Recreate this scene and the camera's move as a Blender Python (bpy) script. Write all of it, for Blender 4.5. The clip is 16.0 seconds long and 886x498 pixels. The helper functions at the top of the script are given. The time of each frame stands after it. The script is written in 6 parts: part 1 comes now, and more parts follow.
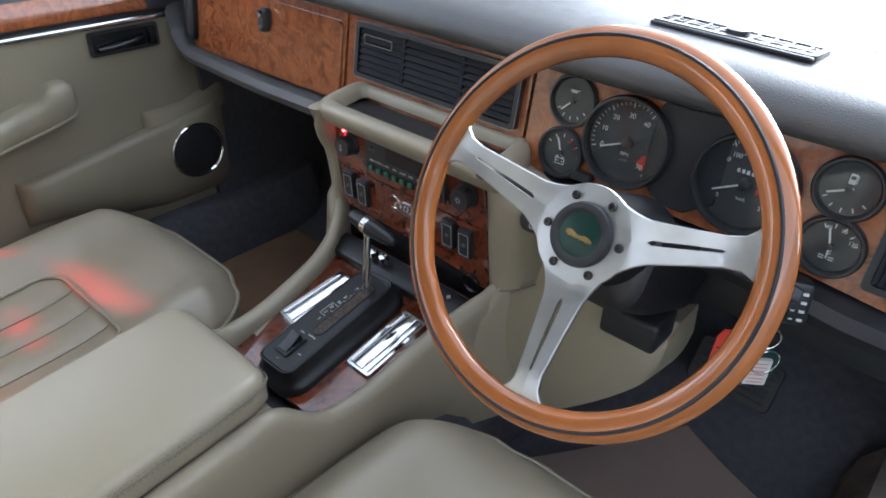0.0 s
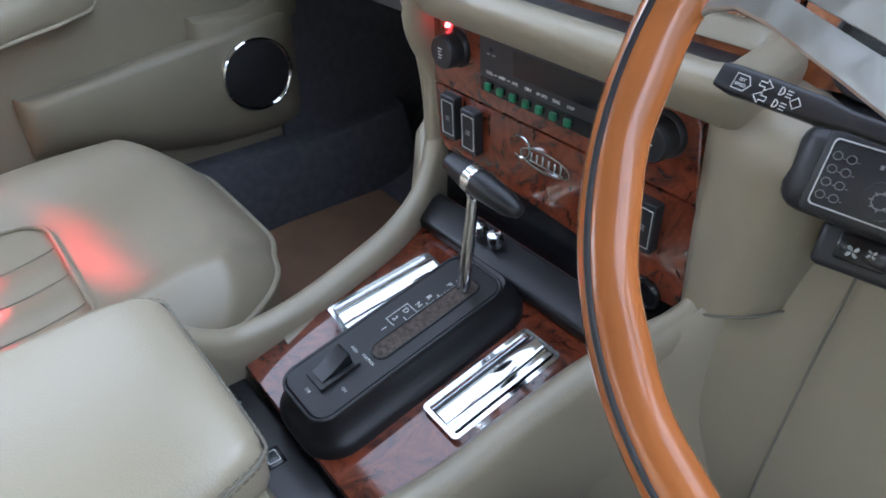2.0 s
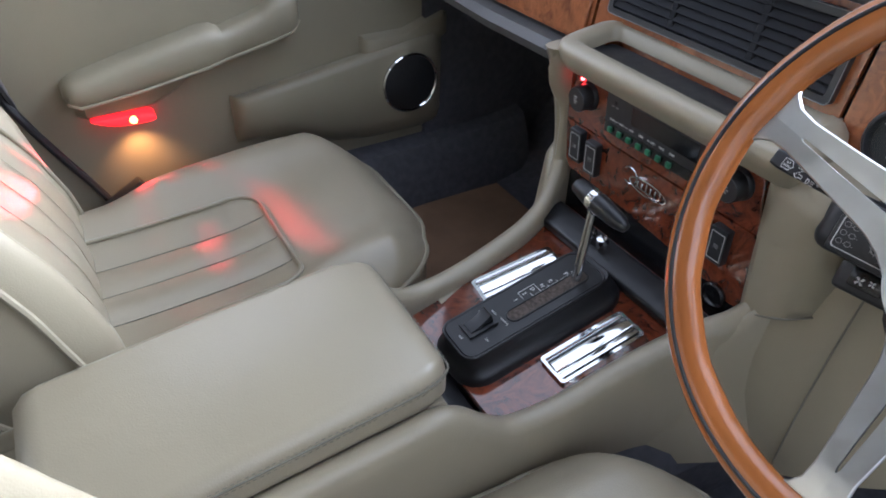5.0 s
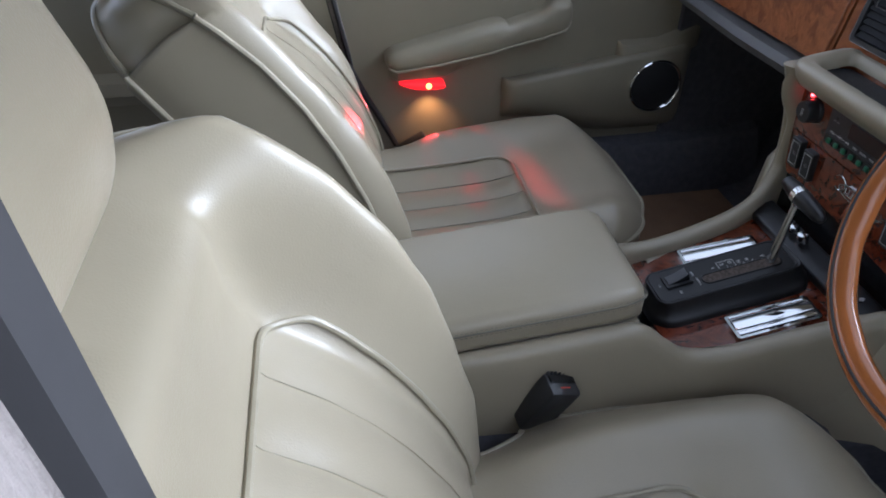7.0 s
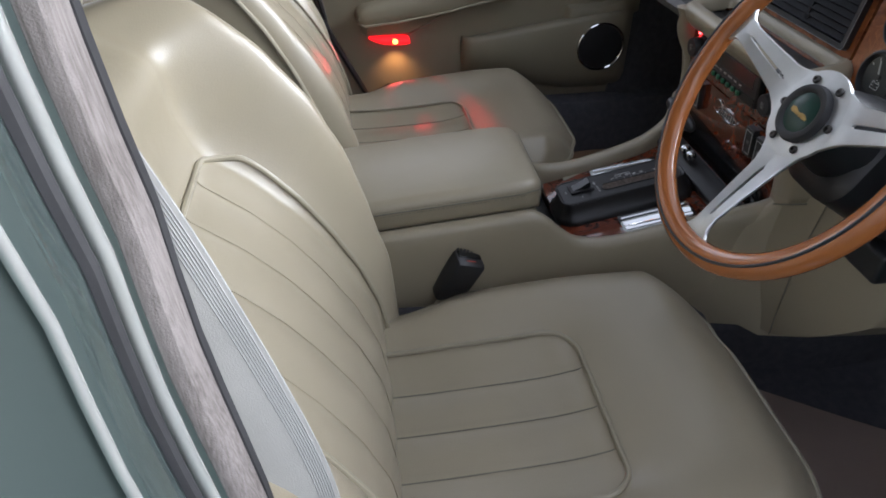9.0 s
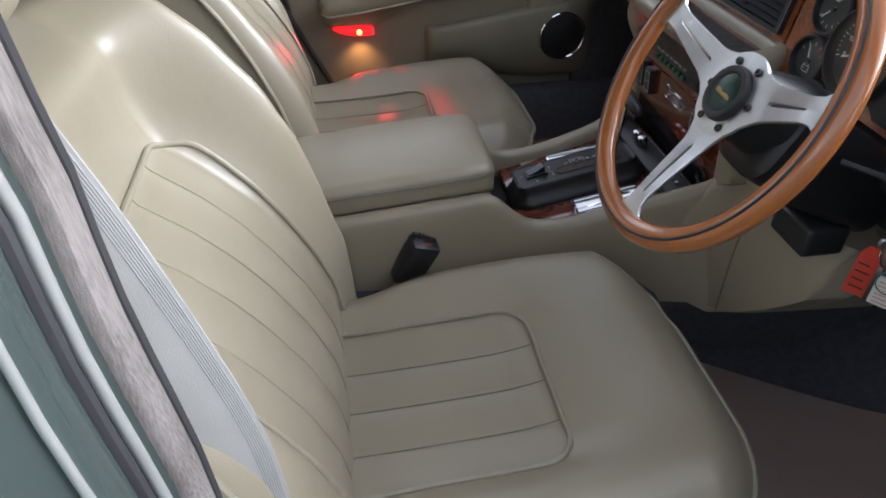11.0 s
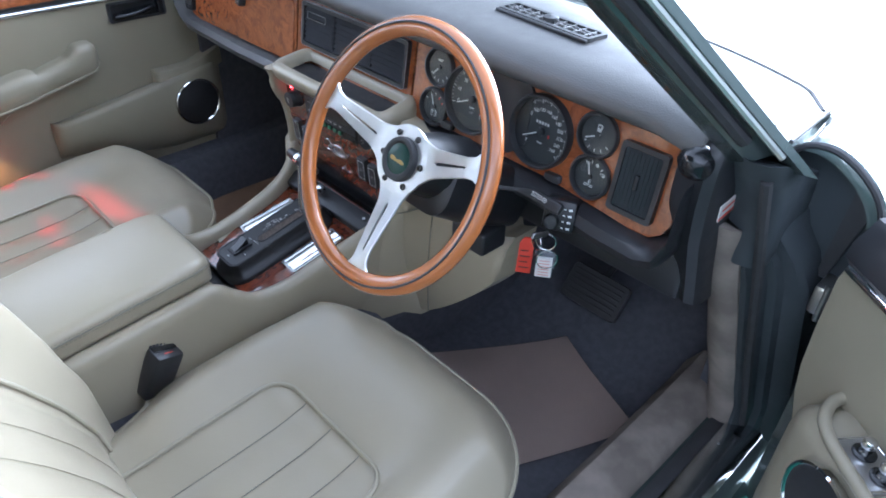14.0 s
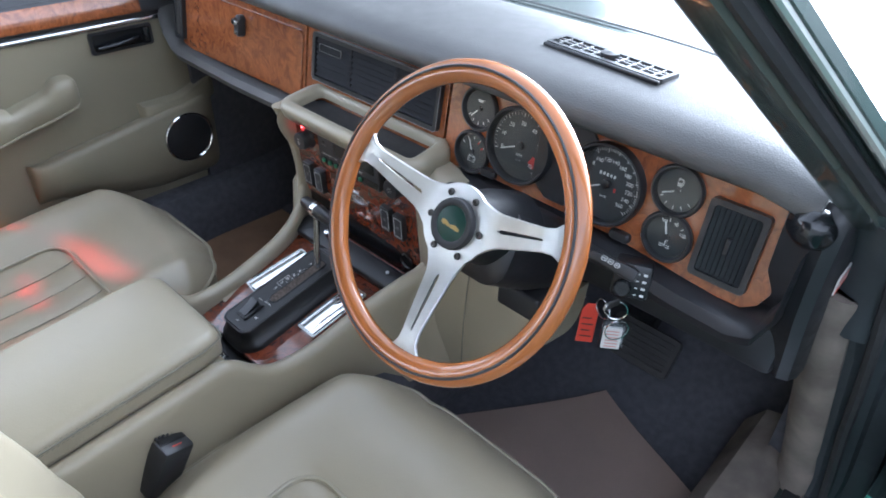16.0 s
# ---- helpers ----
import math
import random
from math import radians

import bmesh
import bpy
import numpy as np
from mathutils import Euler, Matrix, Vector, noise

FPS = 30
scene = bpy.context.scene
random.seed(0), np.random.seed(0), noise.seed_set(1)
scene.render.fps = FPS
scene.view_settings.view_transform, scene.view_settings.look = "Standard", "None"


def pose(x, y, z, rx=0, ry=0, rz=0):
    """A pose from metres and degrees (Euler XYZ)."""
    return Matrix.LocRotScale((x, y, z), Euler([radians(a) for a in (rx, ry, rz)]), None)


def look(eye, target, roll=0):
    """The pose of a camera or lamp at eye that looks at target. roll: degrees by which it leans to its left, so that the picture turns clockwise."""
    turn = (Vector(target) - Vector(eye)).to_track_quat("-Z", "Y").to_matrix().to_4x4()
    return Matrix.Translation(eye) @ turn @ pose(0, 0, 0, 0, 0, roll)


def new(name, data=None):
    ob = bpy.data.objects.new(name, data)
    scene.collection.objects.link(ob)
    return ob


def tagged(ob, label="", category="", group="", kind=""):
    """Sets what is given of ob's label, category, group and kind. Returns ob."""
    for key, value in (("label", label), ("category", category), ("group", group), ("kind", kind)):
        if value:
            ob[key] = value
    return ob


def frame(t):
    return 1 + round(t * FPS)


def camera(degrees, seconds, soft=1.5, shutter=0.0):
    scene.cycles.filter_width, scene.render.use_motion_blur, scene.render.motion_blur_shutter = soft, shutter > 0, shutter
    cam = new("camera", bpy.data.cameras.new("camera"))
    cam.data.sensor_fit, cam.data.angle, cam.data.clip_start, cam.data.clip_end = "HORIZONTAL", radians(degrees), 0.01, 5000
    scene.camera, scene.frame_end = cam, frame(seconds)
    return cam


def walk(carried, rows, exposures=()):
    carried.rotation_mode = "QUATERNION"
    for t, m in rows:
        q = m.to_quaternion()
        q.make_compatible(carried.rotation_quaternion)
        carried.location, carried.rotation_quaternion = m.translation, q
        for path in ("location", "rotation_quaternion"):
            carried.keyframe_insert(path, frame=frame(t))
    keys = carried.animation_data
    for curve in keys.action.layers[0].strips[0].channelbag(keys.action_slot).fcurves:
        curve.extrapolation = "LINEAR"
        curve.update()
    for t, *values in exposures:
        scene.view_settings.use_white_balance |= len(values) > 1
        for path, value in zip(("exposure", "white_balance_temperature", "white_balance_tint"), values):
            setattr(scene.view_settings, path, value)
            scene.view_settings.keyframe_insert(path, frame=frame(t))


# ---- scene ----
cam = camera(67.0, 16.0, soft=1.8)
PATH = [
    (0, (0.602, 0.306, 1.179), (-0.497, 1.576, 0.093), 1.9),
    (0.5, (0.546, 0.344, 1.135), (-0.568, 1.591, 0.038), 2.0),
    (1, (0.473, 0.404, 1.082), (-0.67, 1.611, -0.03), 2.2),
    (1.5, (0.393, 0.485, 1.004), (-0.807, 1.609, -0.134), 1.4),
    (2, (0.351, 0.52, 0.965), (-0.912, 1.554, -0.19), 0.9),
    (2.5, (0.35, 0.524, 0.968), (-0.937, 1.508, -0.204), 0.8),
    (3, (0.374, 0.503, 0.99), (-0.921, 1.456, -0.201), 0.7),
    (5.5, (0.479, 0.338, 1.136), (-0.945, 1.027, -0.088), 1.6),
    (6, (0.516, 0.3, 1.157), (-0.998, 0.773, -0.061), 0.6),
    (6.5, (0.585, 0.261, 1.157), (-0.979, 0.56, -0.053), 0.1),
    (7, (0.664, 0.25, 1.18), (-0.91, 0.508, -0.028), -0.2),
    (7.5, (0.721, 0.246, 1.201), (-0.856, 0.492, -0.004), -0.1),
    (8, (0.794, 0.288, 1.177), (-0.786, 0.534, -0.024), 0.0),
    (8.5, (0.877, 0.325, 1.163), (-0.711, 0.559, -0.031), 0.2),
    (9, (0.916, 0.337, 1.154), (-0.673, 0.559, -0.04), 0.3),
    (9.5, (0.937, 0.353, 1.145), (-0.65, 0.563, -0.054), 0.3),
    (12, (0.954, 0.378, 1.184), (-0.547, 0.837, -0.056), 0.8),
    (12.5, (0.941, 0.347, 1.206), (-0.455, 1.103, -0.012), 1.2),
    (13, (0.918, 0.323, 1.232), (-0.374, 1.262, 0.028), 1.5),
    (13.5, (0.919, 0.296, 1.253), (-0.286, 1.366, 0.069), 1.7),
    (14, (0.957, 0.269, 1.286), (-0.199, 1.409, 0.118), 1.8),
    (14.5, (1.007, 0.239, 1.302), (-0.143, 1.401, 0.149), 1.8),
    (15, (0.997, 0.222, 1.305), (-0.147, 1.4, 0.164), 1.7),
    (15.5, (0.903, 0.261, 1.303), (-0.227, 1.452, 0.162), 1.8),
    (16, (0.784, 0.302, 1.274), (-0.334, 1.505, 0.132), 1.9),
]
walk(cam, [(t, look(eye, target, roll)) for t, eye, target, roll in PATH], [(0, 2.95, 5750, 12), (0.6, 3.2, 5400, 12), (3.2, 3.4, 5420, 12), (5.5, 2.9, 5700, 15), (6.1, 2.75, 5350, 14), (7, 2.2, 5500, 15), (9.5, 2.1, 6050, 15), (12, 2.45, 5900, 16), (13.2, 3.15, 5350, 14), (14.2, 3.3, 5250, 13), (16, 3.25, 5500, 12)])

# ---- light ----
world = bpy.data.worlds.new("world")
scene.world = world
world.use_nodes = True
wn, wl = world.node_tree.nodes, world.node_tree.links
sky = wn.new("ShaderNodeTexSky")
sky.sky_type, sky.sun_disc = "NISHITA", False
sky.sun_elevation, sky.sun_rotation = radians(26), radians(5)
hsv = wn.new("ShaderNodeHueSaturation")
hsv.inputs["Saturation"].default_value = 0.20
wl.new(sky.outputs[0], hsv.inputs["Color"])
wl.new(hsv.outputs[0], wn["Background"].inputs["Color"])
wn["Background"].inputs["Strength"].default_value = 0.125
sun = new("sun", bpy.data.lights.new("sun", "SUN"))
sun.data.energy, sun.data.angle, sun.data.color = 1.0, radians(40), (0.94, 0.98, 1.0)
sun.matrix_world = look((0.8, 9.0, 4.3), (0, 0, 0))

# ---- materials ----
def material(name, color, rough=0.5, metal=0.0, vary=0.12, scale=14.0, bump=0.0, bump_scale=300.0, kind="noise", coat=0.0, spread=0.12, spec=0.5, coarse=0.0):
    m = bpy.data.materials.new(name)
    m.use_nodes = True
    n, l = m.node_tree.nodes, m.node_tree.links
    b = n["Principled BSDF"]
    tex = n.new("ShaderNodeTexCoord")
    big = n.new("ShaderNodeTexNoise")
    big.inputs["Scale"].default_value, big.inputs["Detail"].default_value = scale, 6
    l.new(tex.outputs["Object"], big.inputs["Vector"])
    ramp = n.new("ShaderNodeValToRGB")
    c2 = tuple(c * (1 - vary) for c in color)
    ramp.color_ramp.elements[0].position, ramp.color_ramp.elements[1].position = 0.35, 0.68
    ramp.color_ramp.elements[0].color, ramp.color_ramp.elements[1].color = (*c2, 1), (*color, 1)
    l.new(big.outputs["Fac"], ramp.inputs["Fac"])
    l.new(ramp.outputs["Color"], b.inputs["Base Color"])
    b.inputs["Metallic"].default_value = metal
    b.inputs["Specular IOR Level"].default_value = spec
    b.inputs["Coat Weight"].default_value = coat
    b.inputs["Coat Roughness"].default_value = 0.06
    rr = n.new("ShaderNodeMapRange")
    rr.inputs["From Min"].default_value, rr.inputs["From Max"].default_value = 0.3, 0.7
    rr.inputs["To Min"].default_value, rr.inputs["To Max"].default_value = max(0.02, rough - spread / 2), min(1, rough + spread / 2)
    fine = n.new("ShaderNodeTexNoise")
    fine.inputs["Scale"].default_value, fine.inputs["Detail"].default_value = scale * 5, 4
    l.new(tex.outputs["Object"], fine.inputs["Vector"])
    l.new(fine.outputs["Fac"], rr.inputs["Value"])
    l.new(rr.outputs["Result"], b.inputs["Roughness"])
    if bump:
        if kind == "leather":
            t2 = n.new("ShaderNodeTexVoronoi")
            t2.inputs["Scale"].default_value = bump_scale
            out = t2.outputs["Distance"]
        else:
            t2 = n.new("ShaderNodeTexNoise")
            t2.inputs["Scale"].default_value, t2.inputs["Detail"].default_value = bump_scale, 3
            out = t2.outputs["Fac"]
        l.new(tex.outputs["Object"], t2.inputs["Vector"])
        bp = n.new("ShaderNodeBump")
        bp.inputs["Strength"].default_value, bp.inputs["Distance"].default_value = bump, 0.001
        l.new(out, bp.inputs["Height"])
        if coarse:
            t3 = n.new("ShaderNodeTexNoise")
            t3.inputs["Scale"].default_value, t3.inputs["Detail"].default_value, t3.inputs["Distortion"].default_value = 17, 5, 0.9
            l.new(tex.outputs["Object"], t3.inputs["Vector"])
            b2 = n.new("ShaderNodeBump")
            b2.inputs["Strength"].default_value, b2.inputs["Distance"].default_value = coarse, 0.006
            l.new(t3.outputs["Fac"], b2.inputs["Height"])
            l.new(b2.outputs["Normal"], bp.inputs["Normal"])
        l.new(bp.outputs["Normal"], b.inputs["Normal"])
    return m


def burl(name, dark, light, rough=0.22, grain=55, soft=0.0):
    """Walnut burl veneer under clear lacquer."""
    m = material(name, light, rough, 0, coat=1.0, spread=0.04)
    n, l = m.node_tree.nodes, m.node_tree.links
    b = n["Principled BSDF"]
    tex = n["Texture Coordinate"]
    warp = n.new("ShaderNodeTexNoise")
    warp.inputs["Scale"].default_value, warp.inputs["Detail"].default_value, warp.inputs["Distortion"].default_value = 9, 5, 2.2
    l.new(tex.outputs["Object"], warp.inputs["Vector"])
    add = n.new("ShaderNodeVectorMath")
    add.operation = "MULTIPLY_ADD"
    add.inputs[1].default_value = (0.09, 0.09, 0.09)
    l.new(warp.outputs["Color"], add.inputs[0])
    l.new(tex.outputs["Object"], add.inputs[2])
    swirl = n.new("ShaderNodeTexNoise")
    swirl.inputs["Scale"].default_value, swirl.inputs["Detail"].default_value, swirl.inputs["Distortion"].default_value = grain, 9, 1.4
    l.new(add.outputs[0], swirl.inputs["Vector"])
    ramp = n.new("ShaderNodeValToRGB")
    e = ramp.color_ramp.elements
    e[0].position, e[1].position = 0.3 - soft, 0.62 + soft
    e[0].color, e[1].color = (*dark, 1), (*light, 1)
    mid = e.new(0.45)
    mid.color = (*[0.45 * a + 0.55 * c for a, c in zip(dark, light)], 1)
    l.new(swirl.outputs["Fac"], ramp.inputs["Fac"])
    l.new(ramp.outputs["Color"], b.inputs["Base Color"])
    return m


def ribbed(name, dark, light):
    """Worn pile fabric with ribs along its length, which runs upright."""
    m = material(name, light, 0.95, bump=0.5, bump_scale=900, spec=0.1)
    n, l = m.node_tree.nodes, m.node_tree.links
    mp = n.new("ShaderNodeMapping")
    mp.inputs["Scale"].default_value = (760, 760, 5)
    l.new(n["Texture Coordinate"].outputs["Object"], mp.inputs["Vector"])
    ribs, wear = n.new("ShaderNodeTexNoise"), n.new("ShaderNodeTexNoise")
    ribs.inputs["Scale"].default_value, ribs.inputs["Detail"].default_value = 1.0, 3
    wear.inputs["Scale"].default_value, wear.inputs["Detail"].default_value = 22, 4
    l.new(mp.outputs[0], ribs.inputs["Vector"]), l.new(n["Texture Coordinate"].outputs["Object"], wear.inputs["Vector"])
    mix = n.new("ShaderNodeMath")
    mix.operation, mix.inputs[1].default_value = "MULTIPLY_ADD", 0.6
    l.new(ribs.outputs["Fac"], mix.inputs[0])
    part_ = n.new("ShaderNodeMath")
    part_.operation, part_.inputs[1].default_value = "MULTIPLY", 0.4
    l.new(wear.outputs["Fac"], part_.inputs[0]), l.new(part_.outputs[0], mix.inputs[2])
    ramp = n.new("ShaderNodeValToRGB")
    e = ramp.color_ramp.elements
    e[0].position, e[1].position, e[0].color, e[1].color = 0.36, 0.62, (*dark, 1), (*light, 1)
    l.new(mix.outputs[0], ramp.inputs["Fac"]), l.new(ramp.outputs["Color"], n["Principled BSDF"].inputs["Base Color"])
    return m


def glass_material(name, tint=(1, 1, 1)):
    m = bpy.data.materials.new(name)
    m.use_nodes = True
    n, l = m.node_tree.nodes, m.node_tree.links
    n.remove(n["Principled BSDF"])
    lw, tr, gl, mx = n.new("ShaderNodeLayerWeight"), n.new("ShaderNodeBsdfTransparent"), n.new("ShaderNodeBsdfGlossy"), n.new("ShaderNodeMixShader")
    pw, ma = n.new("ShaderNodeMath"), n.new("ShaderNodeMath")
    pw.operation, pw.inputs[1].default_value = "POWER", 4.0
    ma.operation, ma.inputs[1].default_value, ma.inputs[2].default_value = "MULTIPLY_ADD", 0.7, 0.04
    l.new(lw.outputs["Facing"], pw.inputs[0]), l.new(pw.outputs[0], ma.inputs[0]), l.new(ma.outputs[0], mx.inputs[0])
    tr.inputs["Color"].default_value = (*tint, 1)
    gl.inputs["Roughness"].default_value = 0.02
    l.new(tr.outputs[0], mx.inputs[1]), l.new(gl.outputs[0], mx.inputs[2])
    l.new(mx.outputs[0], n["Material Output"].inputs["Surface"])
    return m


def glow_material(name, color, strength):
    m = bpy.data.materials.new(name)
    m.use_nodes = True
    b = m.node_tree.nodes["Principled BSDF"]
    b.inputs["Base Color"].default_value = (*[min(1, c) for c in color], 1)
    b.inputs["Emission Color"].default_value = (*color, 1)
    b.inputs["Emission Strength"].default_value = strength
    return m


LEATHER = material("leather", (0.318, 0.279, 0.201), 0.315, vary=0.08, scale=5, bump=0.12, bump_scale=620, kind="leather", coarse=0.09, spread=0.05, spec=0.55)
PIPING = material("piping", (0.325, 0.293, 0.215), 0.36, vary=0.15, scale=30, bump=0.1)
STITCH = material("thread", (0.20, 0.187, 0.150), 0.8, vary=0.2)
FOLD = material("leather_fold", (0.295, 0.265, 0.19), 0.4, vary=0.1)
VINYL = material("vinyl", (0.255, 0.227, 0.163), 0.48, vary=0.08, scale=7, bump=0.18, bump_scale=600, kind="leather", coarse=0.04)
BLACK = material("black_plastic", (0.026, 0.027, 0.030), 0.36, vary=0.3, bump=0.08, bump_scale=700, kind="leather")
PAD = material("black_vinyl_pad", (0.088, 0.087, 0.085), 0.46, vary=0.2, scale=8, bump=0.25, bump_scale=500, kind="leather")
HOUSING = material("moulded_black", (0.013, 0.0135, 0.0155), 0.36, vary=0.2, spread=0.08, bump=0.05, bump_scale=900, kind="leather", spec=0.5)
MATTBLACK = material("matt_black", (0.026, 0.027, 0.031), 0.7, vary=0.2, spec=0.15)
GLOSSBLACK = material("gloss_black", (0.012, 0.013, 0.015), 0.16, vary=0.2)
CARPET = material("dark_carpet", (0.105, 0.106, 0.120), 0.95, vary=0.22, scale=70, bump=0.8, bump_scale=900, spec=0.1)
GREYCARPET = material("grey_brown_carpet", (0.25, 0.215, 0.185), 0.95, vary=0.4, scale=18, bump=0.8, bump_scale=800, spec=0.1)
PAPER = material("brown_paper", (0.56, 0.44, 0.37), 0.75, vary=0.14, scale=6, bump=0.3, bump_scale=60)
TANMAT = material("tan_mat", (0.25, 0.15, 0.09), 0.85, vary=0.25, scale=9, bump=0.4, bump_scale=200)
WOOD = burl("walnut_burl", (0.12, 0.032, 0.012), (0.33, 0.105, 0.034), 0.20, 42, 0.05)
REDWOOD = burl("red_walnut_burl", (0.030, 0.007, 0.005), (0.200, 0.046, 0.020), 0.09, 38, 0.015)
RIMWOOD = material("mahogany_rim", (0.44, 0.145, 0.038), 0.22, vary=0.32, scale=9, coat=0.7, spread=0.06)
ALU = material("brushed_aluminium", (0.66, 0.67, 0.67), 0.37, 1.0, vary=0.14, scale=26, bump=0.05, bump_scale=500, spread=0.14)
CHROME = material("chrome", (0.75, 0.76, 0.77), 0.07, 1.0, vary=0.06, spread=0.06)
TREAD = material("scuffed_bright_metal", (0.70, 0.72, 0.74), 0.18, 1.0, vary=0.15, spread=0.08, bump=0.05, bump_scale=40)
DARKSTEEL = material("dark_steel", (0.10, 0.095, 0.09), 0.4, 0.9, vary=0.3)
STEEL = material("dull_steel", (0.45, 0.45, 0.45), 0.36, 1.0, vary=0.2)
# black face lifted towards grey for the haze of its glass
DIAL = material("dial_face", (0.034, 0.037, 0.040), 0.6, vary=0.2)
INK = material("white_print", (0.62, 0.63, 0.62), 0.6, vary=0.05)
GREY = material("grey_print", (0.25, 0.25, 0.25), 0.6, vary=0.1)
REDINK = material("red_print", (0.45, 0.03, 0.025), 0.6, vary=0.1)
GREEN = material("green_key", (0.02, 0.16, 0.075), 0.4, vary=0.2)
PAINT = material("green_metallic_paint", (0.112, 0.146, 0.138), 0.24, 0.55, vary=0.04, coat=1.0, spread=0.02)
# body paint again, darkened and dulled for the shade inside the door opening
SHADED_JAMB = material("shaded_jamb_paint", (0.050, 0.058, 0.063), 0.45, 0.0, vary=0.2, scale=12, spread=0.1, spec=0.2)
# drip rail metal; on the centre posts it paints the highlight of green beads
BEAD = material("pale_bead", (0.64, 0.66, 0.62), 0.2, 0.62, vary=0.05, coat=0.6, spread=0.04)
RUBBER = material("rubber", (0.032, 0.032, 0.034), 0.6, vary=0.2)
FUR = ribbed("grey_fabric_seal", (0.135, 0.120, 0.110), (0.24, 0.218, 0.204))
WEBBING = material("belt_webbing", (0.47, 0.465, 0.43), 0.6, vary=0.12, scale=14, bump=0.25, bump_scale=900)
RIB = material("belt_rib", (0.38, 0.385, 0.37), 0.7, vary=0.1)
TURF = material("green_turf", (0.014, 0.075, 0.055), 0.95, vary=0.6, scale=90, bump=1.0, bump_scale=250, spec=0.05)
HEADLINER = material("headliner", (0.42, 0.39, 0.33), 0.95, vary=0.1, bump=0.3, bump_scale=400)
GLASS = glass_material("clear_glass", (0.93, 0.96, 0.95))
GOLD = material("gold_print", (0.45, 0.30, 0.11), 0.35, 0.8, vary=0.2)
DKGREEN = material("dark_green_enamel", (0.008, 0.045, 0.033), 0.35, vary=0.2)
REDPLASTIC = material("red_tag", (0.62, 0.055, 0.03), 0.45, vary=0.1)
WHITEPAPER = material("white_paper", (0.62, 0.60, 0.58), 0.6, vary=0.08)
REDGLOW = glow_material("red_lens", (1.0, 0.010, 0.012), 0.42)
BULB = glow_material("bulb", (1.0, 0.36, 0.06), 1.7)
LED = glow_material("red_led", (1.0, 0.03, 0.03), 6.0)


# ---- mesh tools ----
def root(name, at, label, category, group="", kind=""):
    e = new(name)
    e.empty_display_size = 0.05
    e.location = at
    return tagged(e, label, category, group, kind)


def part(name, bm, mat, parent=None, label="", smooth=True, angle=40):
    """Link a bmesh, in world coordinates, as one mesh object under a thing or a part."""
    bmesh.ops.recalc_face_normals(bm, faces=bm.faces)
    me = bpy.data.meshes.new(name)
    if smooth:
        for f in bm.faces:
            f.smooth = True
        for e in bm.edges:
            if len(e.link_faces) == 2 and e.calc_face_angle(0) > radians(angle):
                e.smooth = False
    bm.to_mesh(me)
    bm.free()
    for m in mat if isinstance(mat, (list, tuple)) else (mat,):
        me.materials.append(m)
    ob = new(name, me)
    if parent:
        ob.parent = parent
        if parent.type == "EMPTY":
            ob.matrix_parent_inverse = Matrix.Translation(-parent.location)
    if label:
        tagged(ob, label)
    return ob


def box(bm, lo, hi, bevel=0.0, seg=2, m=None):
    r = bmesh.ops.create_cube(bm, size=1)
    vs = r["verts"]
    for v in vs:
        v.co = Vector([l + (h - l) * (c + 0.5) for l, h, c in zip(lo, hi, v.co)])
    if bevel:
        es = list({e for v in vs for e in v.link_edges})
        out = bmesh.ops.bevel(bm, geom=es, offset=bevel, segments=seg, profile=0.5, affect="EDGES")
        vs = list({v for f in out["faces"] for v in f.verts} | {v for v in vs if v.is_valid})
    if m is not None:
        bmesh.ops.transform(bm, matrix=m, verts=vs)
    return bm


def boxed(lo, hi, bevel=0.0, seg=2, m=None):
    return box(bmesh.new(), lo, hi, bevel, seg, m)


def loft(rings, closed=True, caps=True, bm=None):
    bm = bm or bmesh.new()
    rows = [[bm.verts.new(p) for p in ring] for ring in rings]
    n = len(rows[0])
    for a, b in zip(rows, rows[1:]):
        for i in range(n if closed else n - 1):
            j = (i + 1) % n
            try:
                bm.faces.new((a[i], a[j], b[j], b[i]))
            except ValueError:
                pass
    if caps and closed:
        bm.faces.new(rows[0][::-1]), bm.faces.new(rows[-1])
    return bm


def tube(points, r, n=8, closed=False, bm=None, caps=True):
    """A round tube along a line of points; r a number or one radius a point."""
    pts = [Vector(p) for p in points]
    k = len(pts)
    rs = r if isinstance(r, (list, tuple)) else [r] * k
    rings, ref = [], None
    for i, p in enumerate(pts):
        a, b = (pts[i - 1] if i or closed else p), (pts[(i + 1) % k] if i < k - 1 or closed else p)
        d = (b - a).normalized()
        if ref is None:
            ref = d.orthogonal().normalized()
        ref = (ref - ref.dot(d) * d).normalized()
        s = d.cross(ref)
        rings.append([p + rs[i] * (math.cos(q) * ref + math.sin(q) * s) for q in [2 * math.pi * j / n for j in range(n)]])
    if closed:
        rings.append(rings[0])
    out = loft(rings, True, caps and not closed, bm)
    if closed:
        bmesh.ops.remove_doubles(out, verts=out.verts, dist=1e-5)
    return out


def bez(points, n=24):
    """A smooth line through the given points (Catmull-Rom)."""
    p = [Vector(q) for q in points]
    p = [2 * p[0] - p[1]] + p + [2 * p[-1] - p[-2]]
    out = []
    for i in range(1, len(p) - 2):
        for j in range(n):
            t = j / n
            out.append(0.5 * (2 * p[i] + (p[i + 1] - p[i - 1]) * t + (2 * p[i - 1] - 5 * p[i] + 4 * p[i + 1] - p[i + 2]) * t * t + (3 * p[i] - p[i - 1] - 3 * p[i + 1] + p[i + 2]) * t ** 3))
    return out + [p[-2]]


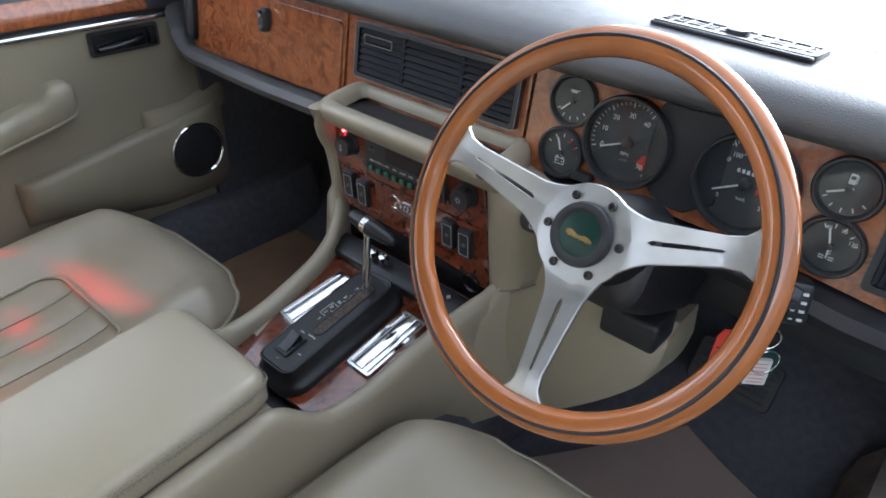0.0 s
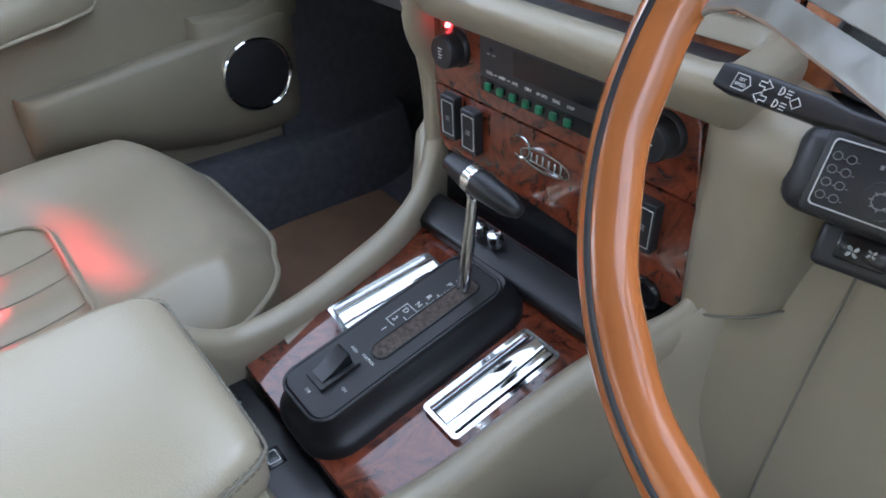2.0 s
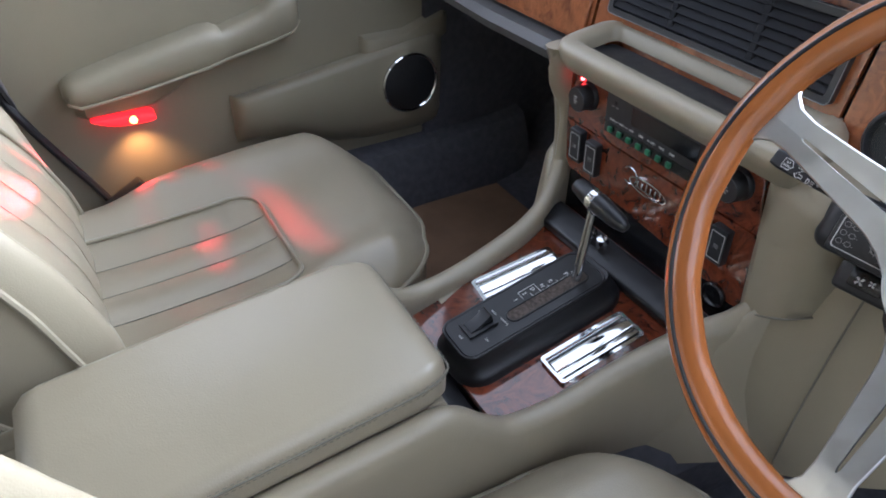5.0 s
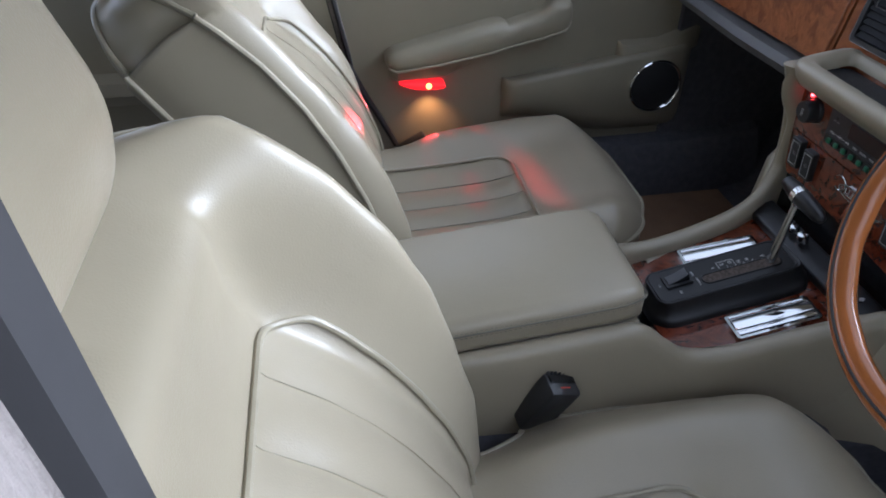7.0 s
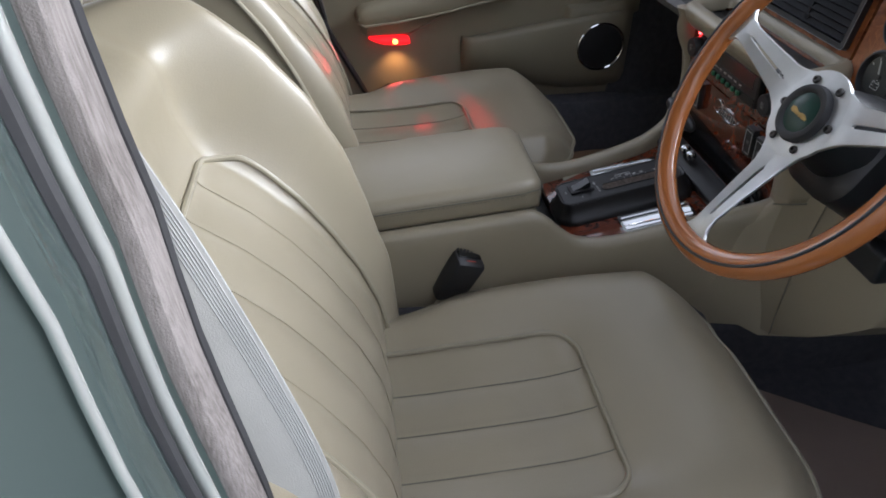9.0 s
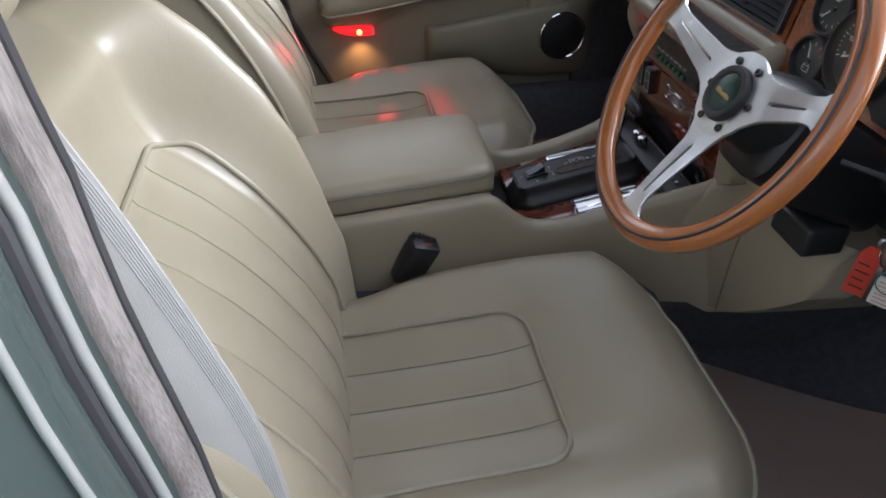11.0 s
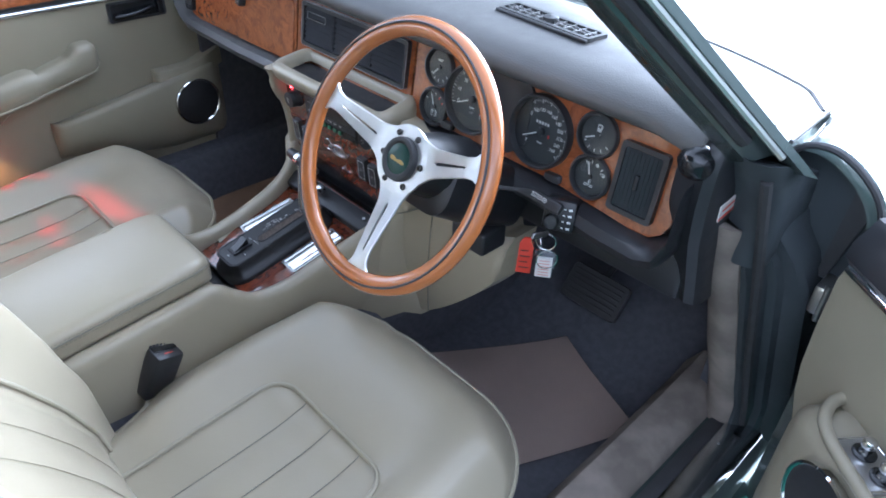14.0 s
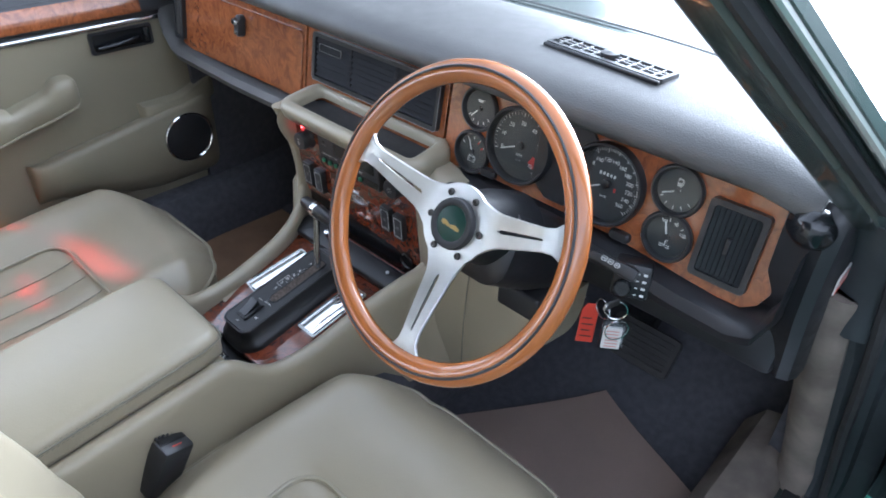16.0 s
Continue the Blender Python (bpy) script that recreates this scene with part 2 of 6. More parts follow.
def rounded(w, h, r, n=6):
    """A rounded rectangle round the origin, as a closed line of (x, y)."""
    out = []
    for cx, cy, a0 in ((w / 2 - r, h / 2 - r, 0), (-w / 2 + r, h / 2 - r, 90), (-w / 2 + r, -h / 2 + r, 180), (w / 2 - r, -h / 2 + r, 270)):
        out += [(cx + r * math.cos(radians(a0 + 90 * i / n)), cy + r * math.sin(radians(a0 + 90 * i / n))) for i in range(n + 1)]
    return out


def plate(outline, z0, z1, m, lip=0.0, bm=None):
    """A slab with the given outline in the local x-y plane from z0 to z1, its top edge eased by lip."""
    rings = [[m @ Vector((x, y, z0)) for x, y in outline]]
    cx, cy = sum(p[0] for p in outline) / len(outline), sum(p[1] for p in outline) / len(outline)
    if lip:
        rings.append([m @ Vector((x, y, z1 - lip)) for x, y in outline])
        ins = []
        for x, y in outline:
            d = math.hypot(x - cx, y - cy)
            k = max(0, 1 - lip / d)
            ins.append(m @ Vector((cx + (x - cx) * k, cy + (y - cy) * k, z1)))
        rings.append(ins)
    else:
        rings.append([m @ Vector((x, y, z1)) for x, y in outline])
    return loft(rings, True, True, bm)


def frame_plate(outer, inner, z0, z1, m, bm=None):
    """A flat ring between two outlines with as many points each, from z0 to z1."""
    rings = [[m @ Vector((x, y, z)) for x, y in o] for o, z in ((outer, z0), (outer, z1), (inner, z1), (inner, z0), (outer, z0))]
    bm = loft(rings, True, False, bm)
    bmesh.ops.remove_doubles(bm, verts=bm.verts, dist=1e-6)
    return bm


def spin(profile, m, n=40, bm=None, close=True):
    """A body turned round the local z axis from (radius, z) points."""
    rings = [[m @ Vector((r * math.cos(2 * math.pi * i / n), r * math.sin(2 * math.pi * i / n), z)) for i in range(n)] for r, z in profile]
    return loft(rings, True, close, bm)


def axes(o, x, y):
    """A pose whose local x and y run along the given directions."""
    x = Vector(x).normalized()
    z = x.cross(Vector(y)).normalized()
    y = z.cross(x)
    m = Matrix((x, y, z)).transposed().to_4x4()
    m.translation = o
    return m


def text(name, words, size, m, mat, parent, label=""):
    cu = bpy.data.curves.new(name, "FONT")
    cu.body, cu.size, cu.align_x, cu.align_y, cu.extrude = words, size, "CENTER", "CENTER", 0.0002
    tmp = bpy.data.objects.new(name, cu)
    me = bpy.data.meshes.new_from_object(tmp)
    bpy.data.objects.remove(tmp), bpy.data.curves.remove(cu)
    bm = bmesh.new()
    bm.from_mesh(me)
    bpy.data.meshes.remove(me)
    bmesh.ops.transform(bm, matrix=m, verts=bm.verts)
    return part(name, bm, mat, parent, label, smooth=False)


def smooth01(t):
    t = max(0.0, min(1.0, t))
    return t * t * (3 - 2 * t)


def sweep_x(profile, xs, shape=None):
    """A skin with a (y, z) profile carried along x; shape(x, y, z) may bend it."""
    return loft([[shape(x, y, z) if shape else (x, y, z) for y, z in profile] for x in xs], True, True)


# ---- ground and shell ----
def ground():
    bm = bmesh.new()
    n = 24
    rows = [[bm.verts.new(((i / n - 0.5) * 240, (j / n - 0.5) * 240, 0)) for i in range(n + 1)] for j in range(n + 1)]
    for j in range(n):
        for i in range(n):
            bm.faces.new((rows[j][i], rows[j][i + 1], rows[j + 1][i + 1], rows[j + 1][i]))
    tagged(part("ground", bm, TURF), "green turf carpet under the car", "ground", kind="structure")


ground()


def unseen_walls():
    """Plain unseen walls, added round the car to block and bounce light."""
    grey = material("grey_render", (0.22, 0.22, 0.215), 0.9, vary=0.2, scale=2, bump=0.3, bump_scale=40)
    tagged(part("wall_east", boxed((4.4, -5.0, 0), (4.6, 3.0, 3.0)), material("white_render", (0.45, 0.46, 0.46), 0.85, vary=0.1, scale=2, bump=0.3, bump_scale=40)), "unseen white wall added to bounce soft light", "wall", kind="structure")
    tagged(part("wall_south", boxed((-2.8, -5.2, 0), (4.6, -5.0, 3.2)), grey), "unseen grey wall added to hold back light", "wall", kind="structure")
    # added as the dark half of what the ashtray lids reflect
    tagged(part("wall_west_front", boxed((-2.8, 1.0, 0), (-2.6, 6.0, 4.3)), grey), "unseen grey wall added to hold back light", "wall", kind="structure")
    tagged(part("wall_west", boxed((-2.8, -5.0, 0), (-2.6, 1.0, 1.3)), grey), "unseen grey wall added to hold back light", "wall", kind="structure")


unseen_walls()

def sheet(rows, thick):
    """A panel from rows of points, with its underside."""
    return loft([row + [(x, y, z - thick) for x, y, z in reversed(row)] for row in rows])


shell = root("car_body", (0, 0.4, 0), "dark green metallic saloon car body with its driver's door open", "car")


def floor_pan():
    prof = [(-0.55, 0.285), (1.12, 0.285), (1.22, 0.31), (1.50, 0.60), (1.52, 0.88), (1.54, 0.88), (1.54, 0.24), (-0.55, 0.24)]
    part("floor_pan", sweep_x(prof, [-0.76, 0.70]), CARPET, shell, "dark carpeted floor and footwell")
    tun = [(0.15, 0.28), (0.16, 0.40), (0.12, 0.46), (-0.12, 0.46), (-0.16, 0.40), (-0.15, 0.28)]
    part("transmission_tunnel", loft([[(x * k, y, z) for x, z in tun] for y, k in ((-0.5, 0.9), (0.6, 1.0), (1.0, 1.25), (1.5, 1.5))]), CARPET, shell, "carpeted transmission tunnel")
    part("rear_bulkhead", boxed((-0.74, -1.32, 0.24), (0.74, -1.28, 1.0)), CARPET, shell)
    part("rear_floor", boxed((-0.74, -1.28, 0.24), (0.74, -0.55, 0.285)), CARPET, shell)


floor_pan()


def roof():
    rings = []
    for y, z, w in ((0.62, 1.285, 0.50), (0.45, 1.34, 0.57), (0.1, 1.375, 0.60), (-0.4, 1.37, 0.59), (-0.9, 1.30, 0.52)):
        top = [(x, y, z - 0.045 * (abs(x) / w) ** 2.5) for x in np.linspace(-w, w, 15)]
        low = [(x, y, zz - 0.03) for x, _, zz in reversed(top)]
        rings.append(top + low)
    part("roof", loft(rings), [PAINT], shell, "green roof panel")
    rings = [[(x * 0.98, y, z - 0.034) for x, y, z in r[:15]] + [(x * 0.98, y, z - 0.042) for x, y, z in reversed(r[:15])] for r in rings]
    part("headliner", loft(rings), HEADLINER, shell, "beige cloth roof lining")


roof()


def rear_quarter(sgn):
    """Broad rear pillar between the back door and the rear window."""
    rings = []
    for v in np.linspace(0, 1, 8):
        x, z = 0.70 - 0.20 * v, 0.90 + 0.40 * v
        y0, y1 = -0.72 - 0.06 * v, -1.46 + 0.52 * v
        rings.append([(sgn * x, y0, z), (sgn * (x + 0.012), 0.5 * (y0 + y1), z), (sgn * (x - 0.03), y1, z), (sgn * (x - 0.06), y1 + 0.02, z), (sgn * (x - 0.03), 0.5 * (y0 + y1), z), (sgn * (x - 0.03), y0, z)])
    part("rear_quarter", loft(rings), PAINT, shell, "green rear roof pillar")


rear_quarter(1), rear_quarter(-1)


def a_pillar(sgn):
    base, d = Vector((0.685, 0.96, 0.95)), Vector((-0.60, -0.94, 1.0))
    rings = []
    for k in np.linspace(-0.015, 0.345, 14):
        p = base + d * k
        prof = [(0, 0, 0), (0.008, -0.012, 0.004), (0.03, -0.018, 0.012), (0.040, -0.010, 0.018), (0.046, 0.004, 0.02), (0.062, 0.0, 0.016), (0.082, 0.010, 0.008), (0.092, 0.030, 0.0), (0.080, 0.055, -0.012), (0.04, 0.06, -0.014), (0.01, 0.035, -0.01)]
        rings.append([(sgn * (p.x + a), p.y + b, p.z + c) for a, b, c in prof])
    ob = part("windscreen_pillar", loft(rings), PAINT, shell, "dark windscreen pillar with a rubber edge")
    seal = [base + d * k + Vector((0.043, -0.014, 0.019)) for k in np.linspace(0.01, 0.345, 10)]
    edge = [base + d * k + Vector((0.070, 0.001, 0.0145)) for k in np.linspace(0.0, 0.345, 10)]
    part("drip_rail", tube([(sgn * p.x, p.y, p.z) for p in edge], 0.0045, 8), BEAD, ob, "bright drip rail")
    part("pillar_seal", tube([(sgn * p.x, p.y, p.z) for p in seal], 0.008, 8), RUBBER, ob)


a_pillar(1), a_pillar(-1)


def windscreen():
    rings = []
    for k in np.linspace(0, 0.36, 8):
        row = []
        for u in np.linspace(-1, 1, 17):
            w = 0.70 - 0.62 * k
            row.append((u * w, 1.305 - 1.05 * k - 0.32 * abs(u) ** 3.5 * (1 - 0.6 * k), 0.935 + 1.0 * k))
        rings.append(row)
    ob = part("windscreen", loft(rings, False, False), GLASS, shell, "clear curved windscreen")
    ob.visible_shadow = False


windscreen()


def bonnet():
    """The front deck: scuttle, bonnet and wings with their shut lines."""
    def back(x):
        u = abs(x) / 0.7185
        return 1.388 - 0.150 * u ** 3 - 0.034 * smooth01((u - 0.93) / 0.07)
    rings = []
    for k in (0.0, 0.02, 0.1, 0.3, 0.7, 1.1, 1.4, 1.5):
        row = []
        for u in np.linspace(-1, 1, 81):
            x = u * (0.7185 - 0.045 * k - 0.008 * k * k)
            y = back(u * 0.7185) + k * (1.0 + 0.06 * (1 - abs(u)))
            z = 0.931 + 0.016 * smooth01(k / 0.25) - 0.05 * k ** 2 - 0.010 * abs(u) ** 4 * smooth01(k / 0.2) + 0.014 * max(0, 1 - abs(u) / 0.12) * smooth01(k / 0.4)
            row.append((x, y, z))
        rings.append(row)
    bm = sheet(rings, 0.012)
    part("bonnet", bm, PAINT, shell, "dark green glossy bonnet")
    rows = []
    for v in np.linspace(0, 1, 11):
        row = []
        for u in np.linspace(-1, 1, 81):
            y0 = 1.30 - 0.32 * abs(u) ** 3.5
            y1 = back(u * 0.7185) - 0.006
            row.append((u * float(np.interp(v, (0, 0.3, 0.5, 1), (0.70, 0.722, 0.7235, 0.7185))), y0 + (y1 - y0) * v, 0.922 + 0.010 * v))
        rows.append(row)
    bm = sheet(rows, 0.015)
    part("scuttle_panel", bm, PAINT, shell, "painted scuttle in front of the windscreen")
    part("shut_line_gutter", boxed((-0.735, 1.16, 0.86), (0.735, 1.43, 0.885), 0.004), RUBBER, shell)
    # dark tubes added along the shut lines for the shade in the gaps
    part("bonnet_shut_line", tube([(x, back(x) - 0.003, 0.930) for x in np.linspace(-0.714, 0.714, 81)], 0.0042, 6), RUBBER, shell, "dark tube that draws the shut line at the bonnet's rear edge")
    for sgn in (1, -1):
        part("wing_seam", tube([(sgn * (0.721 - 0.045 * k - 0.008 * k * k), 1.2 + k, 0.936 + 0.006 * smooth01(k / 0.25) - 0.05 * max(0, k) ** 2) for k in np.linspace(-0.13, 0.6, 30)], 0.0030, 6), RUBBER, shell)
    arch = ((0.724, 0.900), (0.728, 0.914), (0.735, 0.928), (0.744, 0.935), (0.754, 0.939), (0.767, 0.9405), (0.779, 0.939), (0.791, 0.935), (0.803, 0.929), (0.815, 0.921), (0.827, 0.911), (0.836, 0.901), (0.843, 0.890), (0.849, 0.875), (0.854, 0.85), (0.860, 0.76), (0.862, 0.62), (0.855, 0.42))
    for sgn in (1, -1):
        rings = []
        for y, f, dz, dx in ((1.088, 0.0, -0.004, -0.003), (1.092, 0.0, 0.0, 0.0), (1.13, 0.35, 0.001, 0.0), (1.20, 1.0, 0.002, 0.0), (1.5, 1.0, 0.004, 0.004), (2.0, 1.0, -0.02, 0.0), (2.5, 1.0, -0.09, -0.03), (2.75, 1.0, -0.20, -0.08)):
            ring = []
            for i, (x, z) in enumerate(arch):
                w = 1 - smooth01(i / 5)
                xi = 0.7235 - 0.045 * (y - 1.2) - 0.008 * (y - 1.2) ** 2
                ring.append((x + dx + f * w * (xi - x), y, z + dz + f * w * (0.9335 - z)))
            rings.append([(sgn * a, b, c) for a, b, c in ring] + [(sgn * (a - 0.012), b, c - 0.012) for a, b, c in reversed(ring)])
        part("front_wing", loft(rings), PAINT, shell, "dark green front wing")
        inner = [(x - 0.004, z - 0.006) for x, z in arch]
        for y0, y1, name in ((1.118, 1.13, "wing_rear_wall"),):
            part(name, loft([[(sgn * x, y, z) for x, z in inner[:16] + [(0.80, 0.74), (0.72, 0.74)]] for y in (y0, y1)]), SHADED_JAMB, shell, "closing panel of the wing, its shade put into a darker colour")
        part("inner_wing", boxed((sgn * 0.785 - 0.07, 1.26, 0.36), (sgn * 0.785 + 0.07, 1.28, 0.78)), SHADED_JAMB, shell)
        part("wing_flange", tube([(sgn * (x - 0.003), 1.090, z - 0.005) for x, z in arch[:15]], 0.0045, 8), RUBBER, shell)
        # no hollow here: a flat black slab gives the recess its shade
        part("recess_shade", loft([[(sgn * x, y, z) for x, z in ((0.806, 0.887), (0.832, 0.870), (0.826, 0.84), (0.812, 0.76), (0.800, 0.76))] for y in (1.108, 1.12)]), RUBBER, shell, "black slab in place of a shaded recess in the closing panel")


bonnet()


def sill(sgn):
    part("sill", loft([[(sgn * x, y, z) for x, z in ((0.70, 0.25), (0.70, 0.395), (0.735, 0.40), (0.816, 0.400), (0.828, 0.401), (0.838, 0.396), (0.846, 0.378), (0.852, 0.25), (0.82, 0.20), (0.74, 0.20))] for y in (-1.25, -0.5, 0.18, 0.6, 1.02, 1.16)]), PAINT, shell, "dark green painted door sill")
    part("tread_plate", loft([[(sgn * x, y, z) for x, z in ((0.7625, 0.402), (0.7635, 0.409), (0.770, 0.4095), (0.805, 0.410), (0.812, 0.409), (0.817, 0.404), (0.817, 0.398), (0.80, 0.402))] for y in (0.24, 0.7, 1.150, 1.160)]), TREAD, shell, "scuffed polished metal tread plate")
    for y in (1.09, 0.80, 0.5):
        part("screw", spin([(0.0, 0.003), (0.003, 0.0025), (0.004, 0.0)], pose(sgn * 0.775, y, 0.4095), 10), CHROME, shell)
    part("sill_carpet", loft([[(sgn * x, y, z + dz) for x, z in ((0.62, 0.275), (0.635, 0.37), (0.66, 0.415), (0.695, 0.425), (0.722, 0.415), (0.733, 0.398), (0.733, 0.28))] for y, dz in ((0.2, 0), (0.9, 0), (1.1, 0.004), (1.2, 0.012), (1.24, 0.02))]), GREYCARPET if sgn > 0 else CARPET, shell, "worn carpet along the sill")
    part("sill_seal", loft([[(sgn * x, y, z) for x, z in ((0.738, 0.398), (0.739, 0.4055), (0.742, 0.407), (0.758, 0.4065), (0.7615, 0.405), (0.7615, 0.398))] for y in (0.22, 0.7, 1.145)]), RUBBER, shell, "flat black rubber strip")


sill(1), sill(-1)


def pillar_foot(sgn):
    """Where the windscreen pillar runs down into the door post."""
    rings = [[(0.695, y0 + 0.02, z), (0.730, y0, z), (x1 - 0.012, y0 + 0.004, z), (x1, y0 + 0.02, z), (x1 - 0.002, y1, z1), (0.70, y1, z1)] for z, y0, x1, y1, z1 in ((0.79, 1.005, 0.760, 1.117, 0.78), (0.84, 1.000, 0.762, 1.117, 0.83), (0.89, 0.988, 0.762, 1.115, 0.875), (0.925, 0.965, 0.762, 1.10, 0.900), (0.955, 0.945, 0.763, 1.03, 0.925))]
    part("pillar_foot", loft([[(sgn * x, y, z) for x, y, z in r] for r in rings]), SHADED_JAMB, shell, angle=60)


pillar_foot(1), pillar_foot(-1)


def hinge_pillar(sgn):
    """The door post in front of the door, with its seal and kick panel."""
    rings = []
    def lean(z):
        return 0.14 * min(1, max(0, (0.84 - z) / 0.40))
    for z in (0.36, 0.40, 0.45, 0.50, 0.55, 0.65, 0.75, 0.79, 0.82, 0.84):
        k = 1 - 0.4 * smooth01((z - 0.76) / 0.08)
        rings.append([(sgn * (0.70 + (x - 0.70) * k + 0.22 * lean(z)), y + min(lean(z), 1.24 - y), z) for x, y in ((0.695, 1.02), (0.705, 1.005), (0.74, 1.0), (0.752, 1.01), (0.757, 1.024), (0.768, 1.028), (0.773, 1.040), (0.792, 1.042), (0.800, 1.050), (0.803, 1.09), (0.803, 1.2), (0.70, 1.2))])
    ob = part("hinge_pillar", loft(rings), SHADED_JAMB, shell, "green door post, its shade put into a darker colour")
    part("door_seal", tube(bez([(sgn * 0.748, 0.965, 0.93), (sgn * 0.754, 0.998, 0.84), (sgn * 0.763, 1.030, 0.74), (sgn * 0.772, 1.080, 0.60), (sgn * 0.782, 1.125, 0.48), (sgn * 0.786, 1.142, 0.425)], 10), 0.007, 8), RUBBER, ob)
    for z in (0.745,):
        hg = part("hinge", boxed((sgn * 0.822 - 0.010, 1.075, z - 0.022), (sgn * 0.822 + 0.014, 1.118, z + 0.022), 0.005), STEEL, ob, "pale steel door hinge")
        part("pin", tube([(sgn * 0.828, 1.078, z - 0.028), (sgn * 0.828, 1.078, z + 0.028)], 0.005, 10), STEEL, hg)
    rings = []
    for z in np.linspace(0.40, 0.84, 14):
        k = min(1, max(0, (0.84 - z) / 0.40))
        y0 = 0.992 + 0.145 * k + 0.002 * math.sin(40 * z)
        g = 0.012 + 0.036 * k
        rings.append([(sgn * (x + g), y, z) for x, y in ((0.655, y0 + 0.16), (0.659, y0 + 0.05), (0.666, y0 + 0.015), (0.678, y0), (0.692, y0 - 0.004), (0.708, y0 - 0.003), (0.717, y0 + 0.004), (0.72, y0 + 0.03), (0.70, y0 + 0.16))])
    part("kick_panel", loft(rings), GREYCARPET if sgn > 0 else CARPET, ob, "carpeted kick panel")
    part("footwell_side", boxed((sgn * 0.705 - 0.015, 1.17 if sgn > 0 else 1.0, 0.28), (sgn * 0.705 + 0.015, 1.52, 0.895)), CARPET, ob)


hinge_pillar(1), hinge_pillar(-1)


def b_pillar(sgn):
    """Centre post with its furry seal and painted rebate; highlights and groove shade coloured in."""
    def at(z):
        up = max(0, z - 0.985)
        return Vector((0.632 - 0.12 * (min(z, 0.985) - 0.95) - 0.03 * up, 0.226 - 0.16 * (min(z, 0.96) - 0.97) - 0.05 * up + 0.005 * math.exp(-((z - 0.965) / 0.05) ** 2), z))
    zs = list(np.linspace(0.42, 1.34, 24))

    def low(z):
        return 0.09 * smooth01((0.80 - z) / 0.35)
    def ring(z, prof):
        p = at(z)
        return [(sgn * (p.x + a + low(z)), p.y + b, z) for a, b in prof]
    ob = part("centre_pillar", loft([ring(z, ((0.0, -0.012), (0.02, -0.006), (0.030, -0.005), (0.033, -0.012), (0.046, -0.014), (0.052, -0.012), (0.066, -0.012), (0.080, -0.015), (0.088, -0.024), (0.098, -0.04), (0.115, -0.05), (0.125, -0.08), (0.12, -0.16), (0.0, -0.16))) for z in zs]), PAINT, shell, "green painted centre door post")
    part("fabric_seal", loft([ring(z, ((0.000, -0.004), (0.003, 0.003), (0.007, 0.006), (0.012, 0.0065), (0.014, 0.0055), (0.016, 0.0065), (0.022, 0.006), (0.027, 0.003), (0.029, -0.003), (0.027, -0.012), (0.004, -0.012))) for z in zs]), FUR, ob, "worn grey furry door seal")
    part("seal_lip", tube([ring(z, ((-0.003, 0.001),))[0] for z in zs], 0.005, 6), RUBBER, ob)
    # pale beads stand for highlights on the painted post
    part("highlight_bead", tube([ring(z, ((0.0395, -0.008),))[0] for z in zs], 0.0040, 12), BEAD, ob, "painted bead, its highlight put in as pale colour")
    part("highlight_bead", tube([ring(z, ((0.084, -0.016),))[0] for z in zs], 0.0030, 12), BEAD, ob)
    # black tube laid in for the shade of the groove
    part("groove_shade", tube([ring(z, ((0.0505, -0.0115),))[0] for z in zs], 0.0048, 8), RUBBER, ob)
    part("pillar_trim", loft([ring(z, ((0.0, -0.013), (-0.004, -0.04), (-0.008, -0.10), (-0.006, -0.16), (0.0, -0.16))) for z in zs]), VINYL, ob, "beige inner trim of the post")


b_pillar(1), b_pillar(-1)


def rear_door(sgn):
    d = root("rear_door", (sgn * 0.8, -0.4, 0.4), "closed green rear door with bright window frame and beige trim panel", "car door")
    outer = [(0.80, 0.38), (0.855, 0.42), (0.872, 0.65), (0.862, 0.84), (0.842, 0.875), (0.79, 0.89), (0.74, 0.87), (0.735, 0.40)]
    part("door_skin", loft([[(sgn * x, y, z) for x, z in outer] for y in (0.055, 0.0, -0.4, -0.85)]), PAINT, d)
    part("window_frame", loft([[(sgn * (x - 0.26 * (z - 0.88)), y - 0.07 * (z - 0.95), z) for x, y in ((0.735, 0.02), (0.755, 0.035), (0.79, 0.03), (0.80, 0.0), (0.79, -0.03), (0.735, -0.03))] for z in (0.87, 1.0, 1.15, 1.31)]), CHROME, d, "bright window frame")
    part("trim_panel", loft([[(sgn * x, y, z) for x, z in ((0.735, 0.42), (0.72, 0.44), (0.715, 0.84), (0.73, 0.86))] for y in (0.02, -0.4, -0.8)]), LEATHER, d, "beige leather trim panel")
    part("armrest", loft([[(sgn * (0.72 - a), y, 0.62 + b) for a, b in ((0.0, -0.03), (0.04, -0.025), (0.055, 0.0), (0.05, 0.025), (0.0, 0.03))] for y in (0.0, -0.05, -0.4, -0.45)]), LEATHER, d)
    p = part("window_pane", boxed((sgn * 0.74 - 0.003, -0.75, 0.87), (sgn * 0.74 + 0.003, 0.0, 0.90)), GLASS, d)
    p.visible_shadow = False


rear_door(1), rear_door(-1)


def rear_seat():
    s = root("rear_seat", (0, -0.75, 0.285), "beige leather rear bench seat", "car seat")
    part("cushion", boxed((-0.66, -0.98, 0.29), (0.66, -0.50, 0.47), 0.05, 4), LEATHER, s)
    bm = boxed((-0.66, -0.07, 0.0), (0.66, 0.07, 0.58), 0.05, 4, pose(0, -1.02, 0.42, 22, 0, 0))
    part("backrest", bm, LEATHER, s)
    part("parcel_shelf", boxed((-0.66, -1.50, 0.92), (0.66, -1.24, 0.95), 0.01), CARPET, s)


rear_seat()


